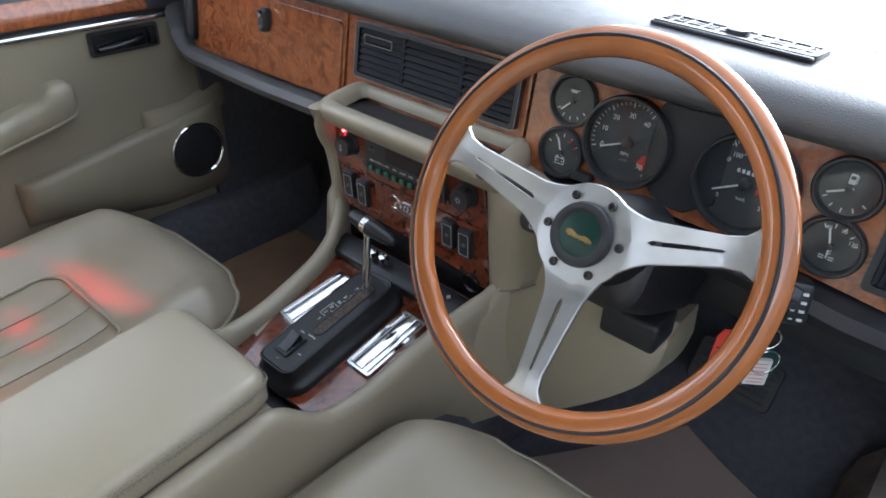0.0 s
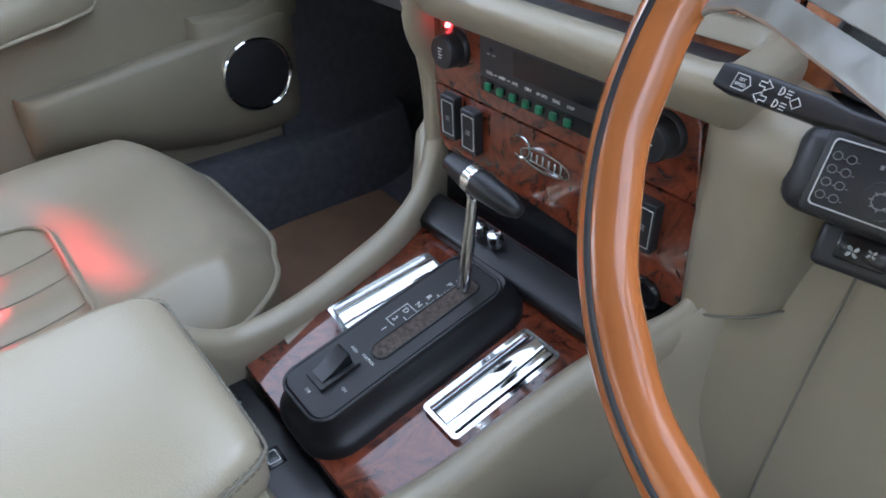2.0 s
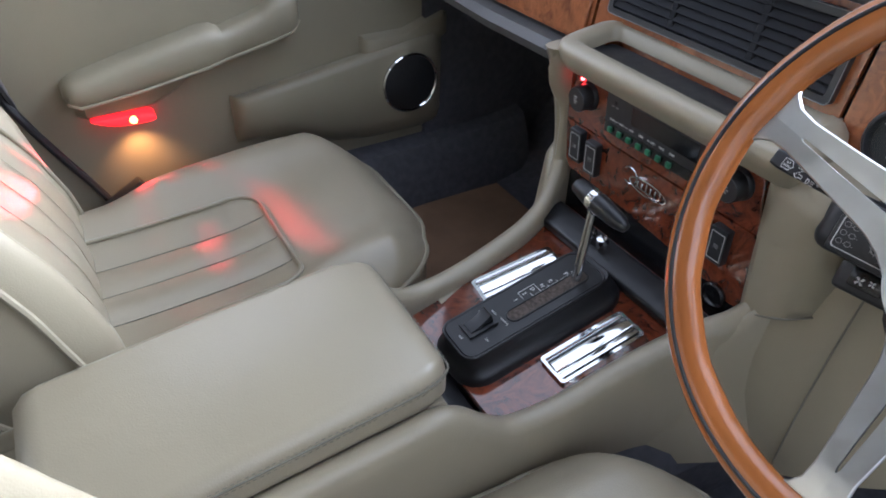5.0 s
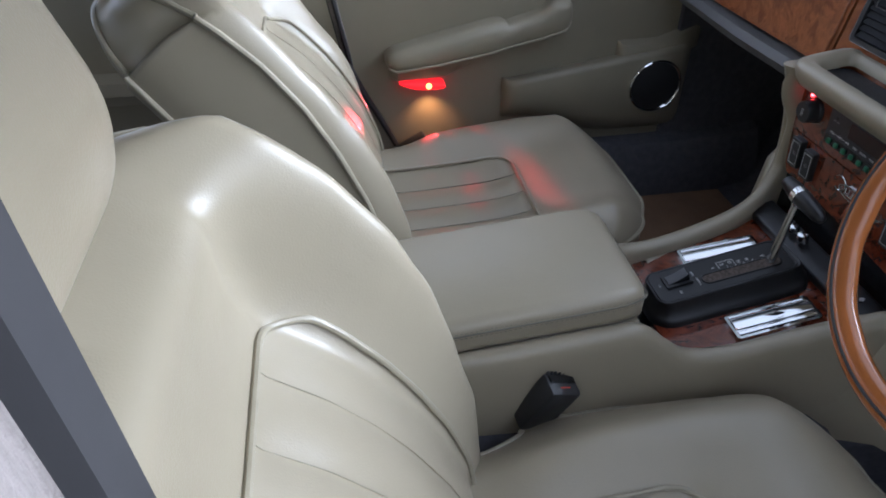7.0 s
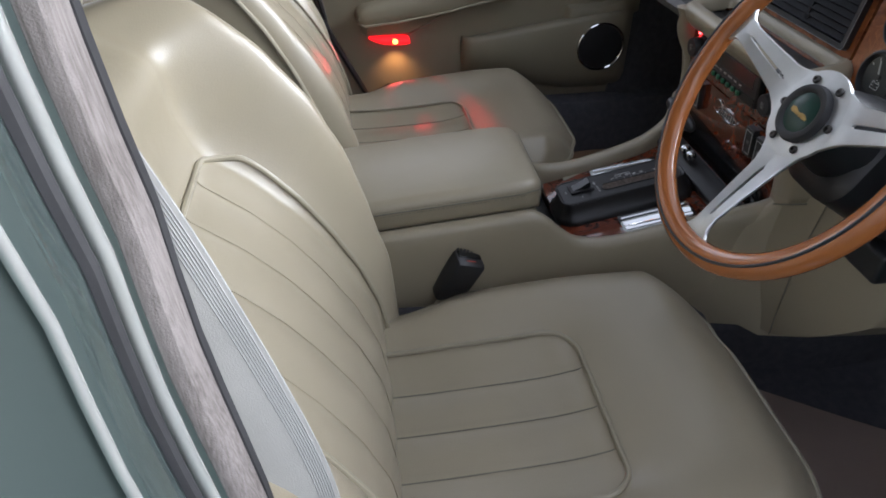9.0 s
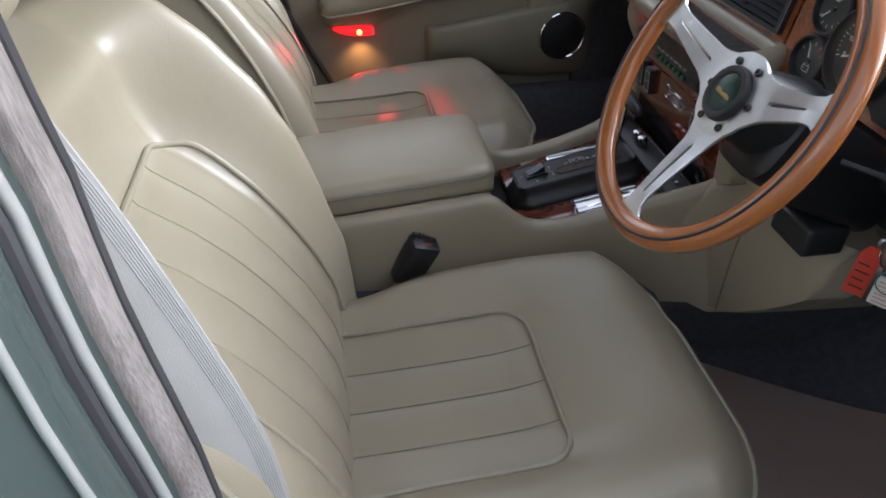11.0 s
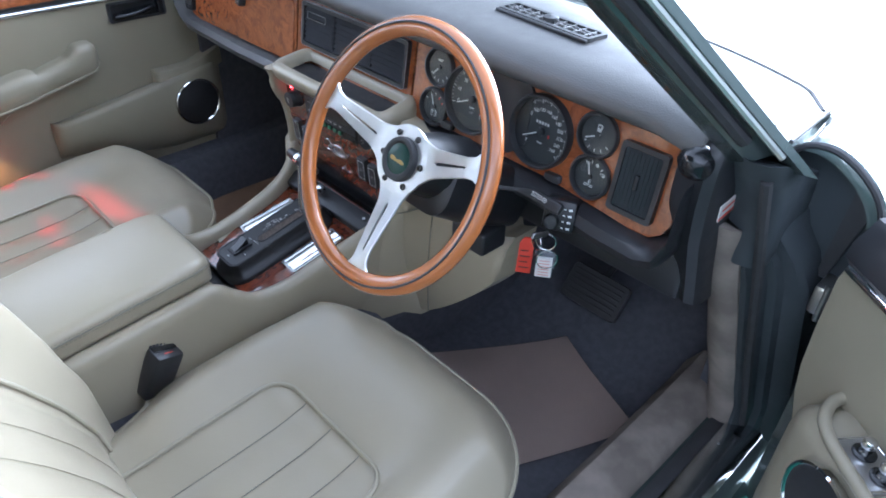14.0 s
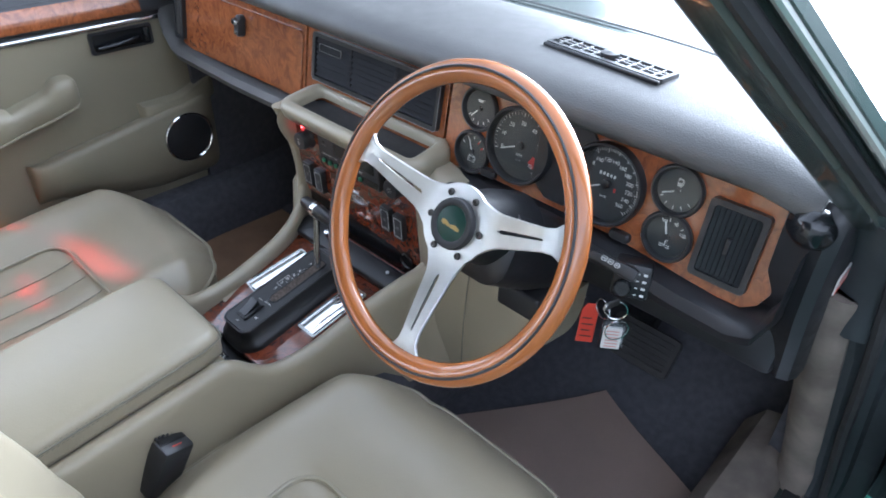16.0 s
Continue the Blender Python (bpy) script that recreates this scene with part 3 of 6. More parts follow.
# ---- dashboard ----
def fy(z):
    return 0.984 + 0.15 * (z - 0.87)


FASCIA = axes((0, fy(0.87), 0.87), (1, 0, 0), (0, 0.148, 0.989))


def onf(x, z, out=0.0):
    """A place on the fascia, out metres proud of it."""
    return FASCIA @ Vector((x, (z - 0.87) / 0.989, out))


def fpose(x, z, out=0.0):
    m = FASCIA.copy()
    m.translation = onf(x, z, out)
    return m


dash = root("dashboard", (0, 1.1, 0.72), "black padded dashboard with lacquered walnut veneer fascia", "dashboard")


def dash_pad():
    prof = [(0.992, 0.932), (0.968, 0.934), (0.956, 0.942), (0.953, 0.952), (0.958, 0.964), (0.972, 0.974), (1.0, 0.981), (1.06, 0.985), (1.14, 0.984), (1.24, 0.968), (1.295, 0.940), (1.295, 0.90), (1.03, 0.90), (1.0, 0.92)]

    def bend(x, y, z):
        back = 0.27 * (abs(x) / 0.70) ** 4.5 if y > 1.05 else 0
        k = smooth01((abs(x) - 0.60) / 0.08)
        return (x, y - back * smooth01((y - 1.05) / 0.2) - 0.004 * k, z - 0.012 * k * (1 if z > 0.94 else 0))
    part("dash_pad", sweep_x(prof, np.linspace(-0.705, 0.672, 44), bend), PAD, dash, "black grained dash top")
    core = [(1.005, 0.925), (0.995, 0.75), (1.25, 0.72), (1.25, 0.925)]
    part("dash_core", sweep_x(core, [-0.70, 0.66]), BLACK, dash)
    # padded rail below the veneer, passenger side then driver side
    rail = [(0.0, 0.0), (-0.018, -0.004), (-0.026, -0.016), (-0.020, -0.030), (0.0, -0.036), (0.03, -0.036), (0.03, 0.0)]

    def along(pts):
        return [[(x, y + a, z + b) for a, b in rail] for x, y, z in pts]
    part("lower_rail", loft(along([(-0.69, 0.975, 0.86), (-0.683, 0.975, 0.82), (-0.66, 0.974, 0.795), (-0.63, 0.973, 0.787), (-0.4, 0.973, 0.782), (-0.17, 0.974, 0.786)])), PAD, dash, "black padded lower rail")
    part("lower_rail", loft(along([(0.17, 0.972, 0.80), (0.30, 0.972, 0.802), (0.46, 0.970, 0.80), (0.56, 0.966, 0.790), (0.63, 0.962, 0.79), (0.658, 0.955, 0.805), (0.672, 0.955, 0.84), (0.674, 0.957, 0.90)])), BLACK, dash)
    part("under_panel", boxed((0.20, 0.99, 0.70), (0.68, 1.20, 0.775), 0.01), BLACK, dash)
    rings = []
    for z, g in ((0.70, 0.05), (0.76, 0.03), (0.82, 0.008), (0.87, 0.0), (0.92, 0.0), (0.945, 0.004), (0.952, 0.012)):
        rings.append([(x, y + g, z) for x, y in ((0.640, 0.975), (0.672, 0.958), (0.686, 0.950), (0.698, 0.955), (0.704, 0.968), (0.706, 1.06), (0.640, 1.06))])
    ep = part("end_panel", loft(rings), BLACK, dash, "dark moulded end of the dashboard")
    part("side_demister", spin([(0.0, 0.020), (0.012, 0.018), (0.020, 0.010), (0.023, -0.004), (0.020, -0.02)], axes((0.672, 0.958, 0.926), (0.75, 0.66, 0), (-0.2, 0.23, 0.95)), 28), GLOSSBLACK, ep, "round black demister outlet")
    m = axes((0.7075, 0.990, 0.868), (0, 1, 0.12), (0, -0.12, 1))
    st = part("sticker", plate(rounded(0.040, 0.022, 0.001), -0.001, 0.0006, m), WHITEPAPER, ep, "white label with a red edge")
    part("red_edge", plate(rounded(0.040, 0.004, 0.0005), 0.0006, 0.0009, m @ Matrix.Translation((0, -0.008, 0))), REDPLASTIC, st)
    part("print", plate(rounded(0.028, 0.003, 0.0005), 0.0006, 0.0009, m @ Matrix.Translation((0, 0.003, 0))), REDPLASTIC, st)


dash_pad()


def veneer():
    zt = 0.931
    # passenger side with the glovebox door, then centre, then instruments
    out = [(-0.195, 0.790), (-0.60, 0.786), (-0.632, 0.792), (-0.648, 0.81), (-0.652, 0.84), (-0.652, zt), (-0.195, zt)]
    part("veneer_panel", plate([(x, (z - 0.87) / 0.989) for x, z in out], -0.004, 0.002, FASCIA), WOOD, dash, "walnut burl veneer")
    g = rounded(0.40, 0.118, 0.012)
    part("glovebox_door", plate(g, 0.0, 0.006, fpose(-0.402, 0.853), 0.0015), WOOD, dash, "walnut glovebox door with chrome lock")
    lock = part("glovebox_lock", plate(rounded(0.020, 0.040, 0.009), 0.0, 0.014, fpose(-0.392, 0.880, 0.006), 0.004), BLACK, dash, "black lock plate with chrome barrel")
    part("barrel", spin([(0.0, 0.0215), (0.0055, 0.0215), (0.0072, 0.018), (0.0075, 0.010)], fpose(-0.392, 0.888, 0.006), 20), CHROME, lock)
    part("button", spin([(0.0, 0.017), (0.003, 0.017), (0.004, 0.012)], fpose(-0.392, 0.868, 0.006), 14), CHROME, lock)
    part("veneer_panel", plate([(x, (z - 0.87) / 0.989) for x, z in ((-0.19, 0.80), (0.15, 0.80), (0.15, zt), (-0.19, zt))], -0.004, 0.002, FASCIA), WOOD, dash)
    low = [(0.155, 0.80), (0.26, 0.808), (0.36, 0.807), (0.45, 0.806), (0.54, 0.797), (0.60, 0.791), (0.628, 0.792), (0.644, 0.803), (0.652, 0.82), (0.656, 0.86), (0.656, zt), (0.155, zt)]
    part("veneer_panel", plate([(x, (z - 0.87) / 0.989) for x, z in low], -0.004, 0.002, FASCIA), WOOD, dash)
    part("warning_panel", plate([(x, (z - 0.87) / 0.989) for x, z in ((0.318, 0.835), (0.345, 0.815), (0.375, 0.815), (0.405, 0.835), (0.405, 0.915), (0.395, 0.927), (0.325, 0.927), (0.318, 0.915))], 0.0, 0.005, FASCIA, 0.002), BLACK, dash, "black warning light panel")


veneer()


def louvre_vent(x0, x1, z0, z1, rows, upright=False, knob=True, label="black air vent with louvres"):
    w, h = x1 - x0, z1 - z0
    m = fpose((x0 + x1) / 2, (z0 + z1) / 2, 0.002)
    v = part("air_vent", frame_plate(rounded(w, h, 0.006), rounded(w - 0.014, h - 0.014, 0.004), 0.0, 0.009, m), BLACK, dash, label)
    part("backing", plate(rounded(w - 0.014, h - 0.014, 0.004), 0.0003, 0.0008, m), MATTBLACK, v)
    n = rows
    for i in range(n):
        k = (i + 0.5) / n - 0.5
        if upright:
            mm = m @ Matrix.Translation((k * (w - 0.016), 0, 0.005)) @ Matrix.Rotation(radians(35), 4, "Y")
            part("slat", boxed((-0.004, -(h - 0.016) / 2, -0.0006), (0.004, (h - 0.016) / 2, 0.0006), 0, 1, mm), BLACK, v, smooth=False)
        else:
            mm = m @ Matrix.Translation((0, k * (h - 0.016), 0.005)) @ Matrix.Rotation(radians(-30), 4, "X")
            part("slat", boxed((-(w - 0.016) / 2, -0.0042, -0.0006), ((w - 0.016) / 2, 0.0042, 0.0006), 0, 1, mm), MATTBLACK, v, smooth=False)
    return v, m


cv, cvm = louvre_vent(-0.165, 0.140, 0.840, 0.921, 7)
for xx in (-0.055, 0.055):
    part("divider", boxed((xx - 0.004, -0.033, 0.0), (xx + 0.004, 0.033, 0.0070), 0.001, 1, cvm), MATTBLACK, cv)
part("bright_bezel", tube([cvm @ Vector((x, y, 0.009)) for x, y in rounded(0.305, 0.081, 0.006)], 0.0005, 5, True), GREY, cv)
part("thumb_slide", frame_plate(rounded(0.058, 0.013, 0.002), rounded(0.0565, 0.0115, 0.0015), 0.008, 0.0095, cvm @ Matrix.Translation((-0.105, 0.018, 0))), STEEL, cv)
rv, rvm = louvre_vent(0.560, 0.628, 0.808, 0.906, 9, True)
part("thumb_wheel", boxed((-0.003, -0.010, 0.004), (0.003, 0.010, 0.011), 0.001, 1, rvm), BLACK, rv)
louvre_vent(-0.652, -0.618, 0.80, 0.915, 4, True)


def gauge(name, x, z, r, label, big=False):
    m = fpose(x, z, 0.0)
    t = 0.016 if big else 0.010
    g = part(name, spin([(r + 0.002, 0.0), (r + 0.003, t * 0.7), (r + 0.001, t), (r - 0.0012, t), (r - 0.0035, t - 0.006), (r - 0.0035, 0.003), (0.0, 0.003)], m, 56, close=False), [BLACK], dash, label)
    f = part("dial", spin([(r - 0.004, 0.0034), (0.0, 0.0036)], m, 40, close=False), DIAL, g)
    p = part("lens", spin([(r - 0.002, t - 0.0035), (0.0, t - 0.0033)], m, 40, close=False), GLASS, g)
    p.visible_shadow = False
    return g, m


def tick(bm, m, a, r0, r1, w, z=0.0042):
    q = m @ Matrix.Rotation(radians(a), 4, "Z")
    vs = [bm.verts.new(q @ Vector(c)) for c in ((r0, -w, z), (r1, -w, z), (r1, w, z), (r0, w, z))]
    bm.faces.new(vs)


def needle(g, m, a, r, col=None):
    bm = bmesh.new()
    q = m @ Matrix.Rotation(radians(a), 4, "Z")
    box(bm, (-0.004, -0.0009, 0.0055), (r, 0.0009, 0.0062), 0, 1, q)
    part("needle", bm, col or INK, g, smooth=False)


def big_dial(name, x, z, numbers, a0, a1, size, label, na):
    g, m = gauge(name, x, z, 0.0515, label, True)
    bm = bmesh.new()
    k = len(numbers) - 1
    for i in range(k * 5 + 1):
        a = a0 + (a1 - a0) * i / (k * 5)
        tick(bm, m, a, 0.0420 if i % 5 else 0.0400, 0.0455, 0.00035 if i % 5 else 0.0006)
    part("scale", bm, INK, g, smooth=False)
    for i, s in enumerate(numbers):
        if s:
            a = radians(a0 + (a1 - a0) * i / k)
            text("numeral", s, size * 1.2, m @ Matrix.Translation((0.0325 * math.cos(a), 0.0305 * math.sin(a), 0.0043)), INK, g)
    needle(g, m, na, 0.034)
    part("hub", spin([(0.006, 0.004), (0.006, 0.009), (0.004, 0.010), (0.0, 0.010)], m, 20, close=False), BLACK, g)
    return g, m


tach, tm = big_dial("tachometer", 0.292, 0.871, ["0", "10", "20", "30", "40", "50", "60", "70"], 200, -50, 0.0068, "black rev counter with white numerals and a red sector", 203)
bm = bmesh.new()
for i in range(8):
    tick(bm, tm, -22 - i * 3.4, 0.024, 0.036, 0.0011, 0.0041)
part("red_sector", bm, REDINK, tach, smooth=False)
text("legend", "RPM", 0.0055, tm @ Matrix.Translation((0.0, -0.014, 0.0043)), INK, tach)
text("legend", "x100", 0.0045, tm @ Matrix.Translation((0.0, -0.021, 0.0043)), GREY, tach)
spd, sm = big_dial("speedometer", 0.429, 0.868, ["0", "20", "40", "60", "80", "100", "120", "140", "160", "180", "200", "220", "240", "260"], 222, -42, 0.0058, "black speedometer with white numerals", 207)
part("odometer", boxed((-0.013, 0.009, 0.004), (0.013, 0.015, 0.0046), 0, 1, sm), BLACK, spd, smooth=False)
for i in range(5):
    part("digit", boxed((-0.012 + i * 0.005, 0.0100, 0.0045), (-0.009 + i * 0.005, 0.014, 0.0049), 0, 1, sm), INK, spd, smooth=False)
text("legend", "km/h", 0.0048, sm @ Matrix.Translation((0.0, -0.017, 0.0043)), INK, spd)
part("trip_digit", boxed((0.012, -0.007, 0.0045), (0.015, -0.002, 0.0049), 0, 1, sm), REDINK, spd, smooth=False)


def small_dial(name, x, z, label, icon, na, a0, a1, flip=False, red=False):
    g, m = gauge(name, x, z, 0.0295, label)
    bm = bmesh.new()
    for i in range(5):
        tick(bm, m, a0 + (a1 - a0) * i / 4, 0.0190, 0.0235, 0.0006)
    part("scale", bm, INK, g, smooth=False)
    needle(g, m, na, 0.019)
    s = -1 if flip else 1
    bm = bmesh.new()
    if icon == "battery":
        frame_plate(rounded(0.013, 0.008, 0.0005), rounded(0.0115, 0.0065, 0.0004), 0.0040, 0.0044, m @ Matrix.Translation((0, -0.011, 0)), bm)
        for q in (-0.004, 0.004):
            box(bm, (q - 0.0012, -0.0065, 0.004), (q + 0.0012, -0.005, 0.0044), 0, 1, m)
            box(bm, (q - 0.0015, -0.0115, 0.004), (q + 0.0015, -0.0107, 0.0044), 0, 1, m)
    elif icon == "oil":
        box(bm, (-0.005, 0.009, 0.004), (0.003, 0.0125, 0.0044), 0, 1, m), box(bm, (0.003, 0.0112, 0.004), (0.008, 0.0122, 0.0044), 0, 1, m @ Matrix.Rotation(0.15, 4, "Z")), box(bm, (-0.007, 0.011, 0.004), (-0.005, 0.012, 0.0044), 0, 1, m)
    elif icon == "fuel":
        frame_plate(rounded(0.006, 0.010, 0.0005), rounded(0.004, 0.006, 0.0004), 0.0040, 0.0044, m @ Matrix.Translation((0, 0.010, 0)), bm)
        box(bm, (-0.003, 0.005, 0.004), (0.003, 0.0095, 0.0044), 0, 1, m), box(bm, (0.0035, 0.006, 0.004), (0.0043, 0.014, 0.0044), 0, 1, m)
    else:
        box(bm, (-0.0008, -0.013, 0.004), (0.0008, -0.003, 0.0044), 0, 1, m)
        for q in (-0.0135, -0.011):
            box(bm, (-0.007, q - 0.0005, 0.004), (-0.0018, q + 0.0005, 0.0044), 0, 1, m), box(bm, (0.0018, q - 0.0005, 0.004), (0.007, q + 0.0005, 0.0044), 0, 1, m)
        for q in (-0.008, -0.006, -0.004):
            box(bm, (0.0008, q - 0.0003, 0.004), (0.003, q + 0.0003, 0.0044), 0, 1, m)
    part("symbol", bm, INK, g, smooth=False)
    part("hub", spin([(0.0035, 0.004), (0.0035, 0.007), (0.0, 0.0075)], m, 14, close=False), BLACK, g)
    if red:
        bm = bmesh.new()
        tick(bm, m, 60, 0.0165, 0.0215, 0.0012, 0.0045), tick(bm, m, 30, 0.0165, 0.0215, 0.0012, 0.0045)
        part("red_zone", bm, REDINK, g, smooth=False)
    return g, m


og, om = small_dial("oil_gauge", 0.213, 0.8985, "round black oil pressure gauge", "oil", 225, 215, 325)
small_dial("battery_gauge", 0.211, 0.834, "round black battery gauge", "battery", 112, 150, 30, red=True)
small_dial("fuel_gauge", 0.519, 0.894, "round black fuel gauge", "fuel", 205, 215, 325)
tg, tgm = small_dial("temperature_gauge", 0.523, 0.836, "round black coolant temperature gauge", "temp", 108, 120, 20)
for a, s in ((112, "40"), (70, "90"), (28, "120")):
    text("numeral", s, 0.0055, tgm @ Matrix.Translation((0.0195 * math.cos(radians(a)), 0.0195 * math.sin(radians(a)), 0.0043)), INK, tg)
for x, z in ((0.247, 0.815), (0.466, 0.812)):
    part("rocker_switch", plate(rounded(0.028, 0.013, 0.005), 0, 0.009, fpose(x, z, 0.002), 0.003), BLACK, dash, "black dash rocker switch")


def demist_vent():
    m = axes((0.351, 1.074, 0.9865), (0.19, -0.020, 0.0), (0.020, 0.19, 0.0))
    v = part("demister_vent", frame_plate(rounded(0.186, 0.044, 0.005), rounded(0.174, 0.030, 0.003), -0.003, 0.004, m), BLACK, dash, "black demister vent in the dash top")
    part("backing", plate(rounded(0.174, 0.030, 0.003), -0.003, 0.0002, m), GLOSSBLACK, v)
    part("front_lip", boxed((-0.093, -0.027, -0.002), (0.093, -0.021, 0.003), 0.002, 2, m), BLACK, v)
    # black grid made of pale steel to put in its sky reflection
    for i in range(9):
        x = -0.076 + i * 0.019
        part("slat", boxed((x - 0.001, -0.015, 0.001), (x + 0.001, 0.015, 0.0035), 0, 1, m), STEEL, v, smooth=False)
    for y in (-0.004, 0.005):
        part("slat", boxed((-0.087, y - 0.0007, 0.002), (0.087, y + 0.0007, 0.0038), 0, 1, m), STEEL, v, smooth=False)
    part("thumb_wheel", spin([(0.0, 0.010), (0.012, 0.008), (0.013, 0.0)], m, 20), BLACK, v)


demist_vent()


# ---- centre console ----
console = root("centre_console", (0, 0.75, 0.285), "beige leather centre console with lacquered walnut panels", "console")


def pz(y):
    return 0.538 + 0.22 * (y - 0.75)


PLATE = axes((0, 0.75, 0.538), (1, 0, 0), (0, 1, 0.22))
STACK = axes((0, 0.926, 0.71), (1, 0, 0), (0, -0.075, 1.0))

RAIL = [(0.099, 0.20, 0.560), (0.102, 0.32, 0.571), (0.105, 0.44, 0.584), (0.108, 0.545, 0.596), (0.109, 0.580, 0.599), (0.111, 0.606, 0.589), (0.114, 0.632, 0.566), (0.118, 0.662, 0.549), (0.122, 0.72, 0.549), (0.126, 0.79, 0.566), (0.134, 0.85, 0.584), (0.150, 0.895, 0.606), (0.172, 0.925, 0.640), (0.182, 0.932, 0.68), (0.180, 0.922, 0.73), (0.176, 0.903, 0.785), (0.174, 0.892, 0.808)]


def flank(sgn):
    """Leather side of the console: a rounded rail that rises into the stack, with its outer face falling to the carpet."""
    rings = []
    pts = bez(RAIL if sgn < 0 else RAIL[:-5] + [(0.164, 0.917, 0.622), (0.172, 0.938, 0.640)], 5)
    for i, p in enumerate(pts):
        a, b = pts[max(0, i - 1)], pts[min(len(pts) - 1, i + 1)]
        d = (b - a).normalized()
        up = smooth01((p.z - 0.60) / 0.06) if p.y > 0.7 else 0.0
        nrm = Vector((0, -d.z, d.y * max(0.0, 1 - 1.6 * smooth01((p.z - 0.66) / 0.08)))).lerp(Vector((0, 0, 1)), 1 - up if p.y > 0.7 else 1.0).normalized()
        deep = 0.16 * (1 - up) + 0.0
        x, r = p.x, 0.011
        foot = Vector((x + 0.018 + 0.015 * up, p.y + 0.10 * up + (0.02 if up < 1 else 0), max(0.40, p.z - 0.16) if up < 0.5 else p.z - 0.0))
        ring = [
            Vector((x - 0.016, p.y, p.z)) - nrm * 0.020,
            Vector((x - 0.016, p.y, p.z)) - nrm * 0.004,
            Vector((x - 0.011, p.y, p.z)) + nrm * 0.002,
            Vector((x - 0.003, p.y, p.z)) + nrm * 0.005,
            Vector((x + 0.006, p.y, p.z)) + nrm * 0.002,
            Vector((x + 0.011, p.y, p.z)) - nrm * 0.007,
            Vector((x + 0.013, p.y, p.z)) - nrm * 0.022,
            Vector((x + 0.017, p.y, p.z)) - nrm * (0.07 + 0.03 * up),
            Vector((x + 0.022, p.y, p.z)) - nrm * (0.16 if not up else 0.16),
            Vector((x + 0.0, p.y, p.z)) - nrm * 0.165,
        ]
        rings.append([(sgn * q.x, q.y, q.z) for q in ring])
    part("side_panel", loft(rings), LEATHER, console, "stitched leather side of the console", angle=75)


flank(1), flank(-1)


def console_box():
    rings = []
    for y, zt, w in ((0.20, 0.558, 0.088), (0.40, 0.576, 0.091), (0.580, 0.594, 0.094), (0.598, 0.590, 0.094), (0.604, 0.575, 0.094)):
        rings.append([(x, y, z) for x, z in ((-w - 0.012, 0.33), (-w - 0.004, 0.47), (-w, zt - 0.006), (-w + 0.006, zt), (w - 0.006, zt), (w, zt - 0.006), (w + 0.004, 0.47), (w + 0.012, 0.33))])
    part("storage_box", loft(rings), LEATHER, console, "leather covered storage box")
    # side skirts under the front rail
    for sgn in (1, -1):
        rings = []
        for y, zt, w in ((0.70, 0.53, 0.108), (0.80, 0.545, 0.118), (0.87, 0.575, 0.140), (0.905, 0.60, 0.165), (0.925, 0.65, 0.190), (1.0, 0.72, 0.205), (1.2, 0.72, 0.22)):
            zb = 0.405 if y < 0.9 else 0.43
            fl = 0.035 * smooth01((y - 0.8) / 0.12)
            rings.append([(sgn * x, y, z) for x, z in ((w - 0.012, zt - 0.003), (w - 0.004, zt), (w + 0.004, zt - 0.008), (w + 0.007 + fl * 0.3, 0.5 * (zt + zb)), (w + 0.012 + fl, zb), (w - 0.01, zb))])
        part("side_skirt", loft(rings), LEATHER, console, angle=75)
    # padded lid
    prof = rounded(0.206, 0.050, 0.016, 5)
    rings = []
    for y, k, dz in ((0.235, 0.90, -0.006), (0.245, 0.97, -0.001), (0.26, 1.0, 0.0), (0.42, 1.0, 0.003), (0.555, 1.0, 0.002), (0.572, 0.988, 0.001), (0.584, 0.962, 0.0), (0.593, 0.925, -0.002), (0.600, 0.875, -0.005), (0.6045, 0.80, -0.010)):
        zc = 0.602 + 0.092 * (y - 0.42)
        rings.append([(-0.006 + x * k, y, zc + dz + (z * (1 if z < 0 else k)) + (0.006 * (1 - (x / 0.103) ** 2) if z > 0.01 else 0)) for x, z in prof])
    lid = part("lid", loft(rings), LEATHER, console, "padded leather armrest lid with a stitched seam")
    half_line = [(0.1034, 0.27), (0.1034, 0.42), (0.1034, 0.555), (0.1022, 0.572), (0.0996, 0.584), (0.0958, 0.593), (0.0905, 0.6004), (0.0825, 0.6052), (0.05, 0.6056), (0.0, 0.6056)]
    line = [(x - 0.006, y, 0.602 + 0.092 * (y - 0.42) + 0.0125 - 0.004 * smooth01((y - 0.58) / 0.03)) for x, y in half_line]
    line += [(-x - 0.006, y, z) for (x, y), (_, _, z) in zip(reversed(half_line[:-1]), reversed(line[:-1]))]
    part("seam", tube(bez(line, 5), 0.0011, 5), STITCH, lid)
    # rows of single stitches beside the seam
    path, bm, gap = bez(line, 24), bmesh.new(), 0.0
    for a, b in zip(path, path[1:]):
        gap += (b - a).length
        if gap > 0.0056:
            gap = 0.0
            d = (b - a).normalized() * 0.0018
            for dz in (0.0042, -0.0042):
                tube([b - d + Vector((0, 0, dz)), b + d + Vector((0, 0, dz))], 0.00042, 5, False, bm)
    part("stitching", bm, STITCH, lid, smooth=False)
    # black tray edge between lid and veneer
    part("tray", boxed((-0.104, 0.600, 0.46), (0.104, 0.658, 0.506), 0.004), HOUSING, console, "black oddments tray")
    for x, y in ((-0.083, 0.632), (-0.039, 0.622), (-0.005, 0.634), (0.060, 0.632)):
        sw = part("window_switch", boxed((x - 0.010, y - 0.009, 0.500), (x + 0.010, y + 0.009, 0.5075), 0.0015), GLOSSBLACK, console, "black window switch with a white outline")
